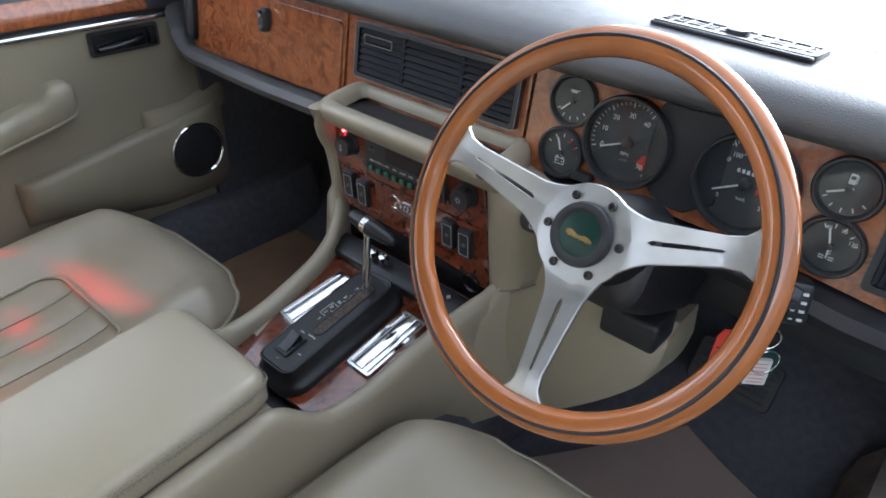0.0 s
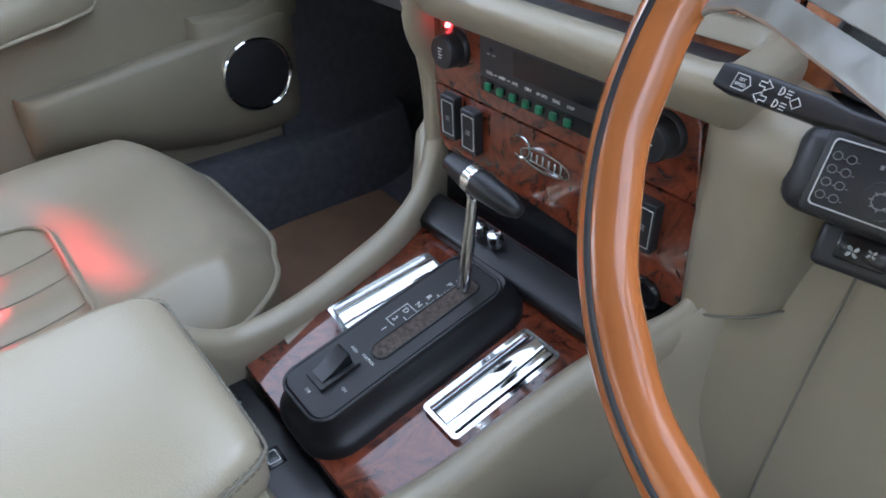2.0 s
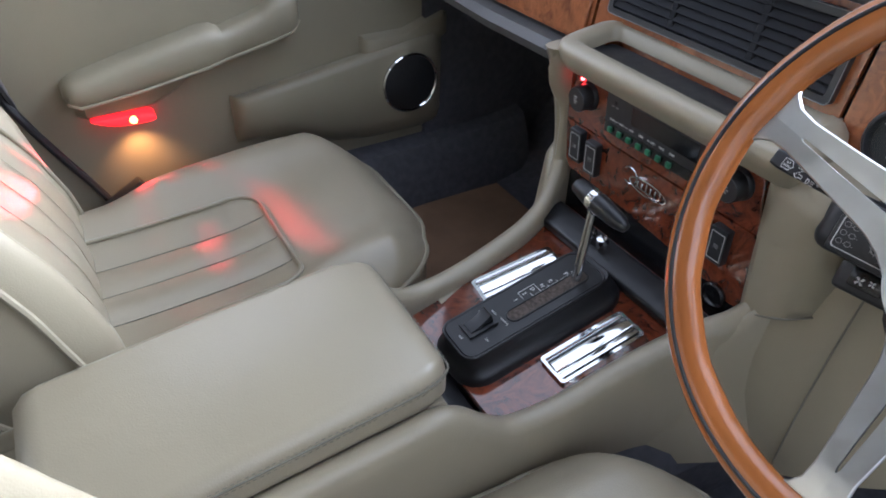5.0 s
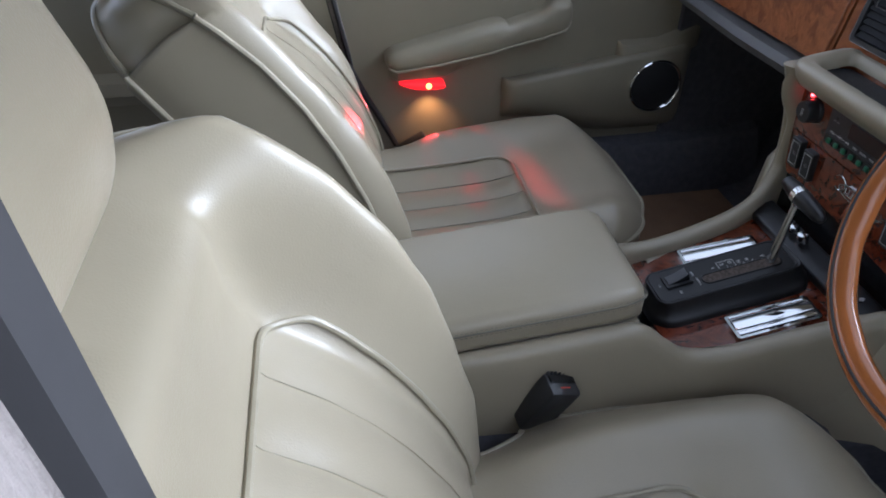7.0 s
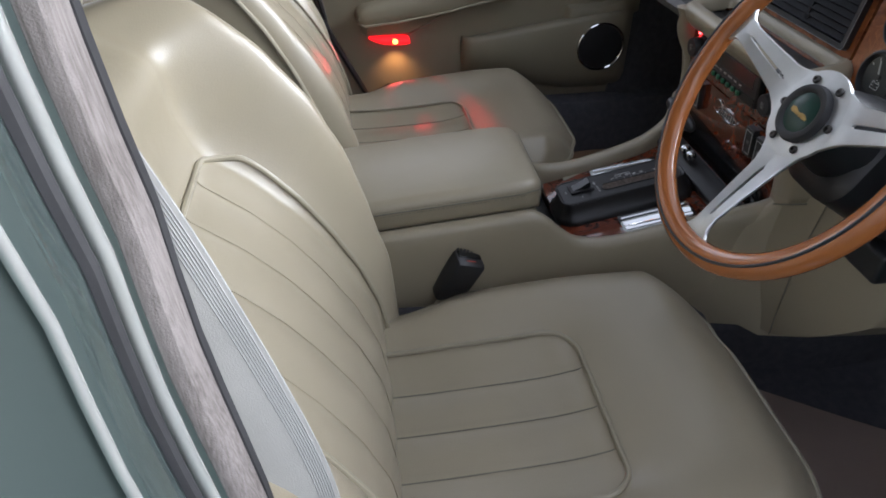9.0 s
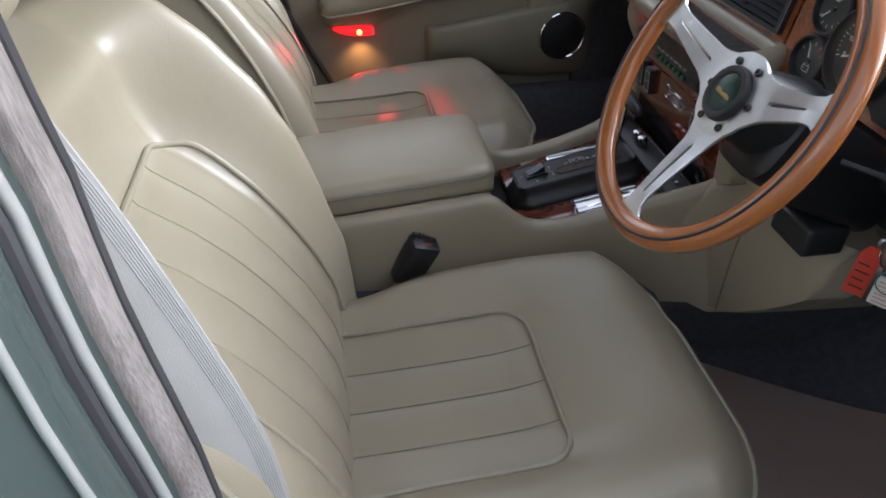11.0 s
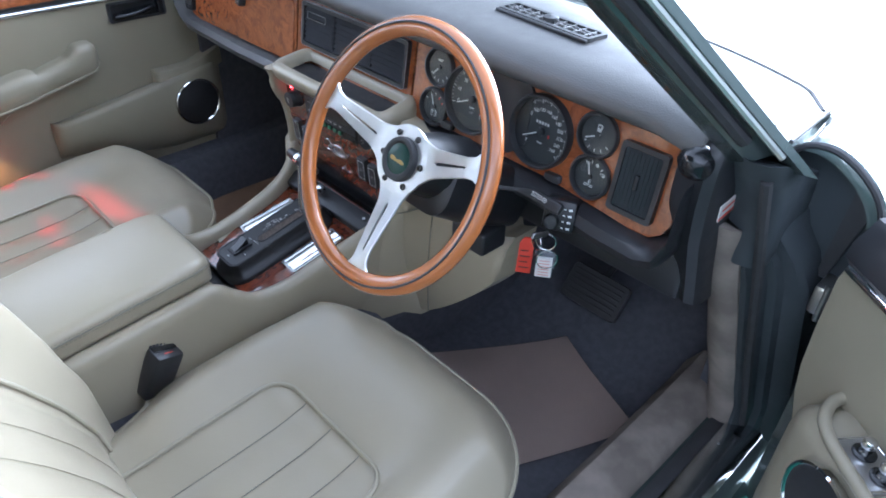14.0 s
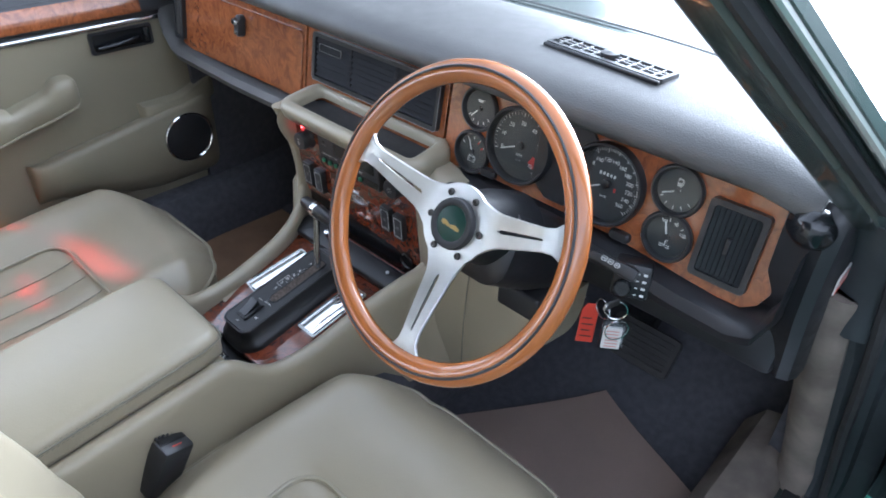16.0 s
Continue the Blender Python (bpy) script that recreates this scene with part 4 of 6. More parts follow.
        part("outline", frame_plate(rounded(0.0125, 0.0105, 0.0008), rounded(0.0113, 0.0093, 0.0006), 0.0, 0.0005, pose(x, y, 0.5075)), INK, sw)


console_box()


def gear_deck():
    out = [(-0.108, -0.094), (0.108, -0.094), (0.110, 0.0), (0.118, 0.09), (0.135, 0.15), (0.15, 0.19), (-0.15, 0.19), (-0.135, 0.15), (-0.118, 0.09), (-0.110, 0.0)]
    part("veneer_plate", plate(out, -0.012, 0.0, PLATE, 0.002), REDWOOD, console, "glossy red walnut plate round the gear selector")
    for sgn in (1, -1):
        m = PLATE @ Matrix.Translation((0.0755 if sgn > 0 else -0.0735, 0.0535, 0.0)) @ Matrix.Rotation(radians(-1.0 if sgn > 0 else -6.0), 4, "Z")
        tray = part("ashtray", frame_plate(rounded(0.0445, 0.117, 0.005), rounded(0.0365, 0.109, 0.003), 0.0, 0.006, m), CHROME, console, "polished chrome ashtray lid")
        prof = [(-0.0170, 0.001), (-0.0150, 0.002), (-0.0135, 0.006), (-0.010, 0.0085), (-0.004, 0.0092), (0.003, 0.0082), (0.007, 0.0060), (0.0085, 0.0035), (0.0105, 0.0035), (0.012, 0.0065), (0.0150, 0.0055), (0.0165, 0.001), (0.0165, 0.0), (-0.0170, 0.0)]
        part("cover", loft([[m @ Vector((x, y, z)) for x, z in prof] for y in (-0.054, -0.02, 0.02, 0.054)]), CHROME, tray)
    # selector housing
    sel = root("gear_selector", (0, 0.75, 0.54), "black automatic gear selector with chrome lever", "gear selector")
    rings = []
    for h, w0, y0, y1, r in ((-0.002, 0.098, -0.097, 0.138, 0.034), (0.006, 0.097, -0.096, 0.138, 0.033), (0.011, 0.088, -0.091, 0.136, 0.028), (0.016, 0.076, -0.086, 0.133, 0.022), (0.029, 0.070, -0.082, 0.128, 0.018), (0.0335, 0.068, -0.081, 0.126, 0.017), (0.0355, 0.065, -0.079, 0.124, 0.015), (0.0345, 0.062, -0.077, 0.122, 0.014)):
        o = rounded(w0, y1 - y0, r, 6)
        rings.append([PLATE @ Vector((x - 0.004, y + (y0 + y1) / 2, h)) for x, y in o])
    part("housing", loft(rings), HOUSING, sel, "moulded black plastic housing")
    m = PLATE @ Matrix.Translation((-0.004, 0.018, 0.0342))
    part("top_rim", tube([m @ Vector((x, y, 0.0004)) for x, y in rounded(0.0655, 0.2005, 0.0155)], 0.0017, 8, True), HOUSING, sel, "raised black rim")
    part("top_plate", plate(rounded(0.061, 0.196, 0.013), 0.0, 0.0012, m, 0.0005), HOUSING, sel)
    gate = part("slot", plate(rounded(0.0165, 0.112, 0.008), 0.0010, 0.0018, m @ Matrix.Translation((0.008, 0.028, 0))), material("dusty_brush", (0.12, 0.095, 0.08), 0.95, vary=0.6, scale=260, bump=0.9, bump_scale=500), sel, "dusty brush strip in the gate")
    part("slot_rim", tube([m @ Vector((x + 0.008, y + 0.028, 0.0016)) for x, y in rounded(0.0185, 0.114, 0.009)], 0.0012, 6, True), HOUSING, gate)
    for s, x, y in (("P", -0.007, 0.066), ("R", -0.009, 0.044), ("N", -0.009, 0.032), ("D", -0.012, 0.020), ("2", -0.012, 0.008), ("1", -0.010, -0.006)):
        text("letter", s, 0.0075, m @ Matrix.Translation((x, y, 0.0014)), INK, sel)
    bm = bmesh.new()
    for x0, y0, x1, y1 in ((-0.0030, 0.014, -0.0024, 0.074), (-0.0005, 0.026, 0.0001, 0.074), (-0.0060, 0.0735, 0.0001, 0.0741), (-0.0060, 0.0505, -0.0024, 0.0511), (-0.0060, 0.0375, -0.0024, 0.0381), (-0.0180, 0.0255, -0.0024, 0.0261), (-0.0180, 0.0020, -0.0174, 0.0261), (-0.0180, 0.0020, -0.0060, 0.0026), (-0.0075, 0.0135, -0.0024, 0.0141)):
        box(bm, (x0, y0, 0.0012), (x1, y1, 0.0016), 0, 1, m)
    part("gate_lines", bm, INK, sel, smooth=False)
    rm = m @ Matrix.Translation((-0.006, -0.061, 0.0))
    sw = part("rocker", frame_plate(rounded(0.027, 0.039, 0.002), rounded(0.018, 0.031, 0.001), 0.0, 0.0045, rm), HOUSING, sel, "black rocker switch")
    part("rocker_bed", plate(rounded(0.019, 0.032, 0.001), 0.0012, 0.0020, rm), MATTBLACK, sw)
    part("rocker_cap", loft([[rm @ Vector((x, y, z)) for y, z in ((-0.0150, 0.002), (-0.0150, 0.0050), (-0.002, 0.0080), (0.0135, 0.0145), (0.0150, 0.0135), (0.0150, 0.002))] for x in (-0.0082, 0.0082)]), GLOSSBLACK, sw, angle=30)
    for s, x, y, z in (("SPEED", -0.010, -0.037, 0.0034), ("CONTROL", 0.008, -0.035, 0.0034), ("O", -0.022, -0.050, 0.0034), ("OFF", -0.003, -0.088, 0.0038), ("ON", 0.0185, -0.066, 0.0038)):
        text("legend", s, z, m @ Matrix.Translation((x, y, 0.0014)), INK, sel)
    # lever
    b = PLATE @ Vector((0.004, 0.087, 0.033))
    k = Vector((0.002, 0.838, 0.700))
    part("lever", tube([b, b + (k - b) * 0.5, k], [0.0062, 0.0054, 0.0048], 14), CHROME, sel, "polished chrome lever")
    d = Vector((0.055, -0.002, -0.004))
    knob = part("knob", tube([k - d * 0.62, k - d * 0.58, k - d * 0.2, k + d * 0.2, k + d * 0.75, k + d * 0.95, k + d], [0.006, 0.009, 0.0115, 0.012, 0.0095, 0.006, 0.002], 16), HOUSING, sel, "black T handle with a chrome collar")
    part("collar", tube([k - d * 0.10, k - d * 0.08, k + d * 0.06, k + d * 0.08], [0.0115, 0.0128, 0.0130, 0.0118], 16), CHROME, knob)
    part("collar", tube([k - Vector((0, 0, 0.016)), k - Vector((0, 0, 0.004))], [0.0062, 0.009], 14), CHROME, knob)


gear_deck()


def sm_pose(x, z, out=0.0):
    m = STACK.copy()
    m.translation = STACK @ Vector((x, z - 0.71, out))
    return m


def centre_stack():
    st = root("centre_stack", (0, 0.93, 0.56), "walnut veneered centre stack with radio, knobs and switches", "console")
    def pl(o):
        return [(x, z - 0.71) for x, z in o]
    part("carcass", boxed((-0.165, 0.945, 0.56), (0.165, 1.05, 0.80)), BLACK, st)
    part("upper_veneer", plate(pl([(-0.162, 0.7125), (0.145, 0.7125), (0.136, 0.772), (0.124, 0.788), (-0.145, 0.788), (-0.160, 0.775)]), -0.02, 0.0, STACK, 0.001), REDWOOD, st, "glossy walnut veneer panel")
    part("lower_veneer", plate(pl([(-0.158, 0.652), (-0.150, 0.640), (-0.08, 0.638), (0.09, 0.622), (0.122, 0.610), (0.146, 0.612), (0.153, 0.65), (0.146, 0.7105), (-0.162, 0.7105)]), -0.02, 0.0, STACK, 0.001), REDWOOD, st, "glossy walnut veneer panel")
    for x, z in ((-0.124, 0.757), (0.109, 0.757)):
        m = sm_pose(x, z)
        k = part("rotary_knob", spin([(0.019, 0.0), (0.0185, 0.003), (0.0165, 0.005), (0.0155, 0.0185), (0.0145, 0.0200), (0.0, 0.0205)], m, 32), BLACK, st, "black rotary knob")
        bm = bmesh.new()
        if x < 0:
            for i in range(4):
                box(bm, (-0.003, -0.005 + i * 0.003, 0.0205), (0.001 + 0.0015 * (i % 2), -0.004 + i * 0.003, 0.0209), 0, 1, m)
        else:
            for i in range(6):
                tick(bm, m, i * 60, 0.0022, 0.0048, 0.0007, 0.0209)
        part("symbol", bm, INK, k, smooth=False)
    part("warning_led", spin([(0.0025, 0.0), (0.002, 0.003), (0.0, 0.0035)], sm_pose(-0.136, 0.7755), 12), LED, st, "small red warning light")
    # radio
    m = sm_pose(-0.003, 0.760)
    r = part("radio", plate(rounded(0.156, 0.054, 0.003), -0.03, 0.011, m, 0.002), BLACK, st, "black trip computer with green keys and white legends")
    part("display", plate(rounded(0.100, 0.022, 0.001), 0.011, 0.0114, m @ Matrix.Translation((0.016, 0.010, 0))), GLOSSBLACK, r)
    part("key_strip", plate(rounded(0.150, 0.013, 0.001), 0.011, 0.0116, m @ Matrix.Translation((0, -0.0195, 0))), GLOSSBLACK, r)
    for i, word in enumerate(("FUEL", "INST", "AVE", "DIST", "AV.SPD", "TIME", "DISP")):
        x = -0.064 + i * 0.0159
        part("key", boxed((x - 0.0034, -0.0235, 0.0115), (x + 0.0034, -0.0165, 0.0150), 0.0010, 2, m), GREEN, r)
        text("legend", word, 0.0040, m @ Matrix.Translation((x + 0.001, -0.0075, 0.0114)), INK, r)
    for x in (-0.0555, -0.0395):
        part("dash_mark", boxed((x - 0.0018, -0.0078, 0.0110), (x + 0.0018, -0.0072, 0.0116), 0, 1, m), INK, r, smooth=False)
    part("switch_notch", boxed((-0.063, 0.0125, 0.0100), (-0.059, 0.0165, 0.0118), 0.0004, 1, m), MATTBLACK, r)
    for x in (-0.065, -0.058):
        part("key_label", boxed((x - 0.0020, 0.0090, 0.0108), (x + 0.0020, 0.0102, 0.0114), 0, 1, m), GREY, r, smooth=False)
    # rocker switches
    for x, z in ((-0.131, 0.685), (-0.100, 0.680), (0.078, 0.682), (0.109, 0.679)):
        m = sm_pose(x, z)
        s = part("rocker_switch", plate(rounded(0.022, 0.046, 0.002), 0.0, 0.010, m, 0.001), BLACK, st, "black rocker switch with a white outline")
        part("outline", frame_plate(rounded(0.0175, 0.036, 0.001), rounded(0.0162, 0.0347, 0.0008), 0.010, 0.0104, m), INK, s)
        bm = bmesh.new()
        for q in (-0.002, 0.0, 0.002):
            box(bm, (-0.003, q - 0.0004, 0.010), (0.003, q + 0.0004, 0.0104), 0, 1, m)
        part("symbol", bm, GREY, s, smooth=False)
    # oval badge, drawn as plain shapes
    m = sm_pose(-0.004, 0.684)
    o = [(0.031 * math.cos(a), 0.0105 * math.sin(a)) for a in np.linspace(0, 2 * math.pi, 32, endpoint=False)]
    i_ = [(x * 0.94, y * 0.84) for x, y in o]
    b = part("badge", frame_plate(o, i_, 0.0, 0.0025, m), CHROME, st, "chrome oval script badge")
    bm = tube([m @ Vector((-0.031 + 0.012 * math.cos(a), 0.004 + 0.011 * math.sin(a), 0.0015)) for a in np.linspace(-2.2, 2.4, 14)], 0.0011, 6)
    for i in range(6):
        box(bm, (-0.018 + i * 0.0072, -0.005, 0.0), (-0.0157 + i * 0.0072, 0.004 + 0.002 * (i % 3 == 2), 0.002), 0.0004, 1, m)
    box(bm, (-0.02, -0.0055, 0.0), (0.022, -0.0043, 0.0018), 0, 1, m)
    part("script", bm, CHROME, b)
    # dark lower recess with lighter and oddments shelf
    part("recess", boxed((-0.150, 0.935, 0.575), (0.155, 0.96, 0.640)), GLOSSBLACK, st, "dark lower recess")
    part("lighter_ring", spin([(0.015, 0.0), (0.0155, 0.004), (0.0135, 0.006), (0.012, 0.003), (0.0, 0.002)], axes((0.118, 0.933, 0.612), (1, 0, 0), (0, -0.1, 1)), 28, close=False), GLOSSBLACK, st, "round black lighter socket")
    sh = part("shelf", boxed((-0.142, -0.022, 0.0), (0.142, 0.020, 0.018), 0.005, 3, axes((0, 0.905, 0.572), (1, 0, 0), (0, 1, 0.35))), HOUSING, st, "black switch shelf")
    for x in (-0.052, -0.030):
        m = axes((x, 0.900, 0.592), (1, 0, 0), (0, 1, 0.35))
        part("toggle", spin([(0.006, 0.0), (0.008, 0.002), (0.008, 0.012), (0.0065, 0.016), (0.0, 0.017)], m, 18), CHROME, sh, "short chrome toggle")
    part("mark", plate([(0.004, 0), (0, 0.004), (-0.004, 0), (0, -0.004)], 0.0, 0.001, axes((0.10, 0.902, 0.592), (1, 0, 0), (0, 1, 0.35))), STEEL, sh)
    # leather topped bin
    bi = root("dash_bin", (0, 0.93, 0.79), "beige leather oddments bin on top of the stack", "storage bin")
    def ring(w, y0, y1, z, r, zb=0.0):
        return [(x, y + (y0 + y1) / 2, z + zb * (y + (y1 - y0) / 2) / (y1 - y0)) for x, y in rounded(w, y1 - y0, r, 6)]
    rings = [ring(0.330, 0.910, 0.985, 0.782, 0.012), ring(0.345, 0.896, 0.986, 0.796, 0.028, 0.004), ring(0.350, 0.890, 0.987, 0.808, 0.032, 0.008), ring(0.345, 0.891, 0.987, 0.816, 0.031, 0.010), ring(0.330, 0.897, 0.985, 0.821, 0.027, 0.012), ring(0.305, 0.908, 0.978, 0.822, 0.014, 0.012), ring(0.288, 0.914, 0.972, 0.817, 0.012, 0.010), ring(0.284, 0.916, 0.970, 0.806, 0.011, 0.008)]
    part("rim", loft(rings, True, False), LEATHER, bi, "padded leather rim", angle=75)
    part("well", plate(rounded(0.290, 0.056, 0.010), 0.0, 0.004, pose(0.0, 0.943, 0.804)), BLACK, bi, "black bin floor")
    # leather cheek on the driver's side, down to its seam, and a slim one opposite
    rings, seam = [], []
    for u in np.linspace(0, 1, 14):
        row = []
        for v in np.linspace(0, 1, 12):
            x = (0.151 - 0.014 * v) + (0.094 + 0.012 * v) * u
            z = 0.618 + 0.196 * v + 0.60 * 0.094 * u * (1 - v) - 0.020 * u * v
            y = 0.931 - 0.013 * math.sin(math.pi * min(1, 1.1 * u)) - 0.010 * v + 0.035 * smooth01((v - 0.82) / 0.25) + 0.020 * smooth01((u - 0.6) / 0.4)
            row.append((x, y, z))
        seam.append((row[0][0], row[0][1] - 0.0008, row[0][2]))
        rings.append(row + [(row[-1][0], row[-1][1] + 0.05, row[-1][2] - 0.005), (row[0][0], row[0][1] + 0.05, row[0][2])])
    cheek = part("shoulder", loft(rings), LEATHER, bi, "smooth leather cheek beside the stack", angle=75)
    part("seam", tube(seam, 0.0013, 6), STITCH, cheek)
    rings = []
    for z in np.linspace(0.640, 0.800, 12):
        v = (z - 0.640) / 0.16
        y = 0.934 - 0.030 * smooth01((v - 0.45) / 0.55)
        rings.append([(-(0.160 + a * 0.42), y + b, z - max(0, a - 0.012) * v) for a, b in ((-0.006, 0.010), (-0.002, -0.002), (0.006, -0.009), (0.018, -0.012), (0.032, -0.010), (0.045, -0.003), (0.054, 0.010), (0.058, 0.03), (0.058, 0.055), (-0.006, 0.055))])
    part("shoulder", loft(rings), LEATHER, bi, angle=75)


centre_stack()


def knee_panel():
    k = root("knee_panel", (0.36, 0.96, 0.45), "beige padded knee panel under the steering column", "trim panel")
    rings = []
    edge = bez([(0.192, 0.918, 0.432), (0.253, 0.930, 0.449), (0.32, 0.935, 0.505), (0.381, 0.942, 0.573), (0.398, 0.952, 0.605), (0.404, 0.958, 0.64)], 4)
    for q in edge:
        pts = []
        yt, zt = q.y + 0.025, 0.785 - 0.115 * smooth01((q.x - 0.30) / 0.09)
        for v in np.linspace(0, 1, 8):
            pts.append((q.x, q.y + (yt - q.y) * v - 0.010 * math.sin(math.pi * v), q.z + (zt - q.z) * v))
        pts += [(q.x, yt + 0.05, zt), (q.x + 0.01, q.y + 0.05, q.z + 0.005)]
        rings.append(pts)
    part("pad", loft(rings), LEATHER, k)
    part("seam", tube([(0.255, 0.927 + 0.02 * v - 0.0102 * math.sin(math.pi * v), 0.449 + 0.30 * v) for v in np.linspace(0.0, 0.9, 10)], 0.0012, 5), STITCH, k)


knee_panel()


# ---- steering wheel ----
def steering():
    hub = Vector((0.3604, 0.7778, 0.8661))
    m = axes(hub, (0.9995, -0.0324, 0), (0.0149, 0.4600, 0.8877))
    w = root("steering_wheel", hub, "wood-rimmed three-spoke steering wheel with polished spokes", "steering wheel")
    R, r, dish = 0.1661, 0.0134, 0.0257
    rings = []
    n = 96
    for i in range(n + 1):
        a = 2 * math.pi * i / n
        wob = 0.0006 * math.sin(a * 18) if 2.4 < a < 4.4 else 0
        c = Vector((math.cos(a), math.sin(a), 0))
        rings.append([m @ (c * (R + (r + wob * (math.cos(q) < 0)) * math.cos(q)) + Vector((0, 0, dish + r * 0.86 * math.sin(q)))) for q in [2 * math.pi * j / 20 for j in range(20)]])
    bm = loft(rings, True, False)
    bmesh.ops.remove_doubles(bm, verts=bm.verts, dist=1e-5)
    rim = part("rim", bm, RIMWOOD, w, "lacquered mahogany rim with a dark inlay")
    for q, t, wood, tint in ((78, 0.0017, BLACK, "black inlay line"),):
        bm = tube([m @ Vector(((R + r * math.cos(radians(q))) * math.cos(a), (R + r * math.cos(radians(q))) * math.sin(a), dish + r * 0.86 * math.sin(radians(q)))) for a in np.linspace(0, 2 * math.pi, 96, endpoint=False)], t, 6, True)
        part("inlay", bm, wood, rim, tint)
    # spokes, each with a slot
    for a in (167.0, 16.0, 276.0):
        q = m @ Matrix.Rotation(radians(a), 4, "Z")
        prof = [(0.030, 0.0335), (0.041, 0.0272), (0.050, 0.0228), (0.060, 0.0196), (0.064, 0.0188), (0.10, 0.0150), (0.126, 0.0127), (0.129, 0.0125), (0.142, 0.0135), (0.150, 0.0185), (0.156, 0.027), (0.160, 0.032)]
        slot = [(0.030, 0.0), (0.041, 0.0), (0.050, 0.0), (0.060, 0.0), (0.064, 0.0022), (0.10, 0.0018), (0.126, 0.0012), (0.129, 0.0), (0.142, 0.0), (0.150, 0.0), (0.156, 0.0), (0.160, 0.0)]
        def lift(x):
            return dish * smooth01((x - 0.035) / 0.115) * 0.97
        bm = bmesh.new()
        for s in (1, -1):
            rings = []
            for (x, hw), (_, sl) in zip(prof, slot):
                z = lift(x)
                rings.append([q @ Vector(c) for c in ((x, s * sl, z + 0.0012), (x, s * (hw - 0.001), z + 0.0018), (x, s * hw, z + 0.0008), (x, s * hw, z - 0.0018), (x, s * sl, z - 0.0018))])
            loft(rings, True, True, bm)
        part("spoke", bm, ALU, w, "polished slotted aluminium spoke", angle=30)
    part("centre_plate", spin([(0.0468, -0.002), (0.047, 0.0005), (0.0465, 0.0019), (0.028, 0.0023), (0.028, -0.002)], m, 60, close=False), ALU, w, "polished centre plate")
    for i in range(6):
        a = radians(i * 60 + 3.2)
        q = m @ Matrix.Translation((0.037 * math.cos(a), 0.037 * math.sin(a), 0.0024))
        part("bolt", spin([(0.0042, 0.0), (0.0042, 0.0016), (0.0034, 0.0026), (0.0018, 0.0026), (0.0016, 0.0008), (0.0, 0.0008)], q, 16, close=False), DARKSTEEL, w)
    horn = part("horn_push", spin([(0.0295, -0.002), (0.030, 0.006), (0.0285, 0.0105), (0.0250, 0.0115), (0.0222, 0.0105), (0.0205, 0.0085)], m, 48, close=False), RUBBER, w, "black horn push with a green centre")
    part("enamel", spin([(0.0208, 0.0085), (0.015, 0.0102), (0.008, 0.0110), (0.0, 0.0113)], m, 40, close=False), DKGREEN, horn)
    bm = bmesh.new()
    for i in range(11):
        x = -0.014 + i * 0.0028
        box(bm, (x, -0.003 - 0.0012 * abs(math.sin(i * 1.3)) - 0.0001 * i, 0.0102), (x + 0.0027, 0.0012 - 0.0002 * i + 0.001 * math.sin(i), 0.0116), 0.0004, 1, m @ Matrix.Diagonal((0.88, 1, 1, 1)))
    part("emblem", bm, GOLD, horn, "plain gold emblem shape")
    boss = part("boss", spin([(0.040, -0.001), (0.041, -0.03), (0.047, -0.06), (0.05, -0.11), (0.0, -0.11)], m, 40, close=False), HOUSING, w, "black column boss")
    # column shroud and stalks
    col = root("steering_column", (0.358, 0.95, 0.72), "black steering column shroud with stalks and ignition lock", "steering column")
    part("shroud", loft([[m @ Vector((x * k, y * k + o, z)) for x, y in rounded(0.100, 0.100, 0.03, 5)] for z, k, o in ((-0.052, 0.82, -0.012), (-0.06, 1.0, -0.014), (-0.14, 1.05, -0.018), (-0.24, 0.95, -0.02))]), HOUSING, col, "moulded black shroud")
    # indicator stalk on the inboard side
    def stalk(pts, hw, ht, name, label):
        rings = []
        pts = [Vector(p) for p in pts]
        for i, p in enumerate(pts):
            d = (pts[min(i + 1, len(pts) - 1)] - pts[max(i - 1, 0)]).normalized()
            s = d.cross(Vector((0, -0.86, 0.51))).normalized()
            nn = s.cross(d)
            rings.append([p + s * a + nn * b for a, b in rounded(2 * hw[i], 2 * ht[i], min(hw[i], ht[i]) * 0.5, 3)])
        return part(name, loft(rings), HOUSING, col, label)
    ind = stalk([(0.300, 0.872, 0.825), (0.240, 0.871, 0.8275), (0.226, 0.870, 0.828), (0.176, 0.869, 0.8300), (0.168, 0.869, 0.8305)], [0.005, 0.005, 0.0072, 0.0080, 0.0068], [0.005, 0.005, 0.006, 0.006, 0.005], "indicator_stalk", "black stalk with white symbols")
    bm = bmesh.new()
    mm = axes((0.200, 0.8632, 0.8312), (1, 0, -0.06), (0, 0.51, 0.86))

    def outline(pts, q, r=0.00035):
        tube([q @ Vector((x, y, 0.0004)) for x, y in pts], r, 5, True, bm)

    def arrow(x, y, k):
        outline([(x - 0.0035 * k, y - 0.0012), (x, y - 0.0012), (x, y - 0.0030), (x + 0.0038 * k, y), (x, y + 0.0030), (x, y + 0.0012), (x - 0.0035 * k, y + 0.0012)], mm)
    outline([(-0.021, -0.004), (-0.014, -0.004), (-0.0115, 0.0), (-0.014, 0.004), (-0.021, 0.004)], mm)
    for word, y in (("SET", 0.0014), ("SPEED", -0.0014)):
        text("legend", word, 0.0024, mm @ Matrix.Translation((-0.0168, y, 0.0005)), INK, ind)
    arrow(-0.004, 0.0032, 1), arrow(-0.004, -0.0036, -1)
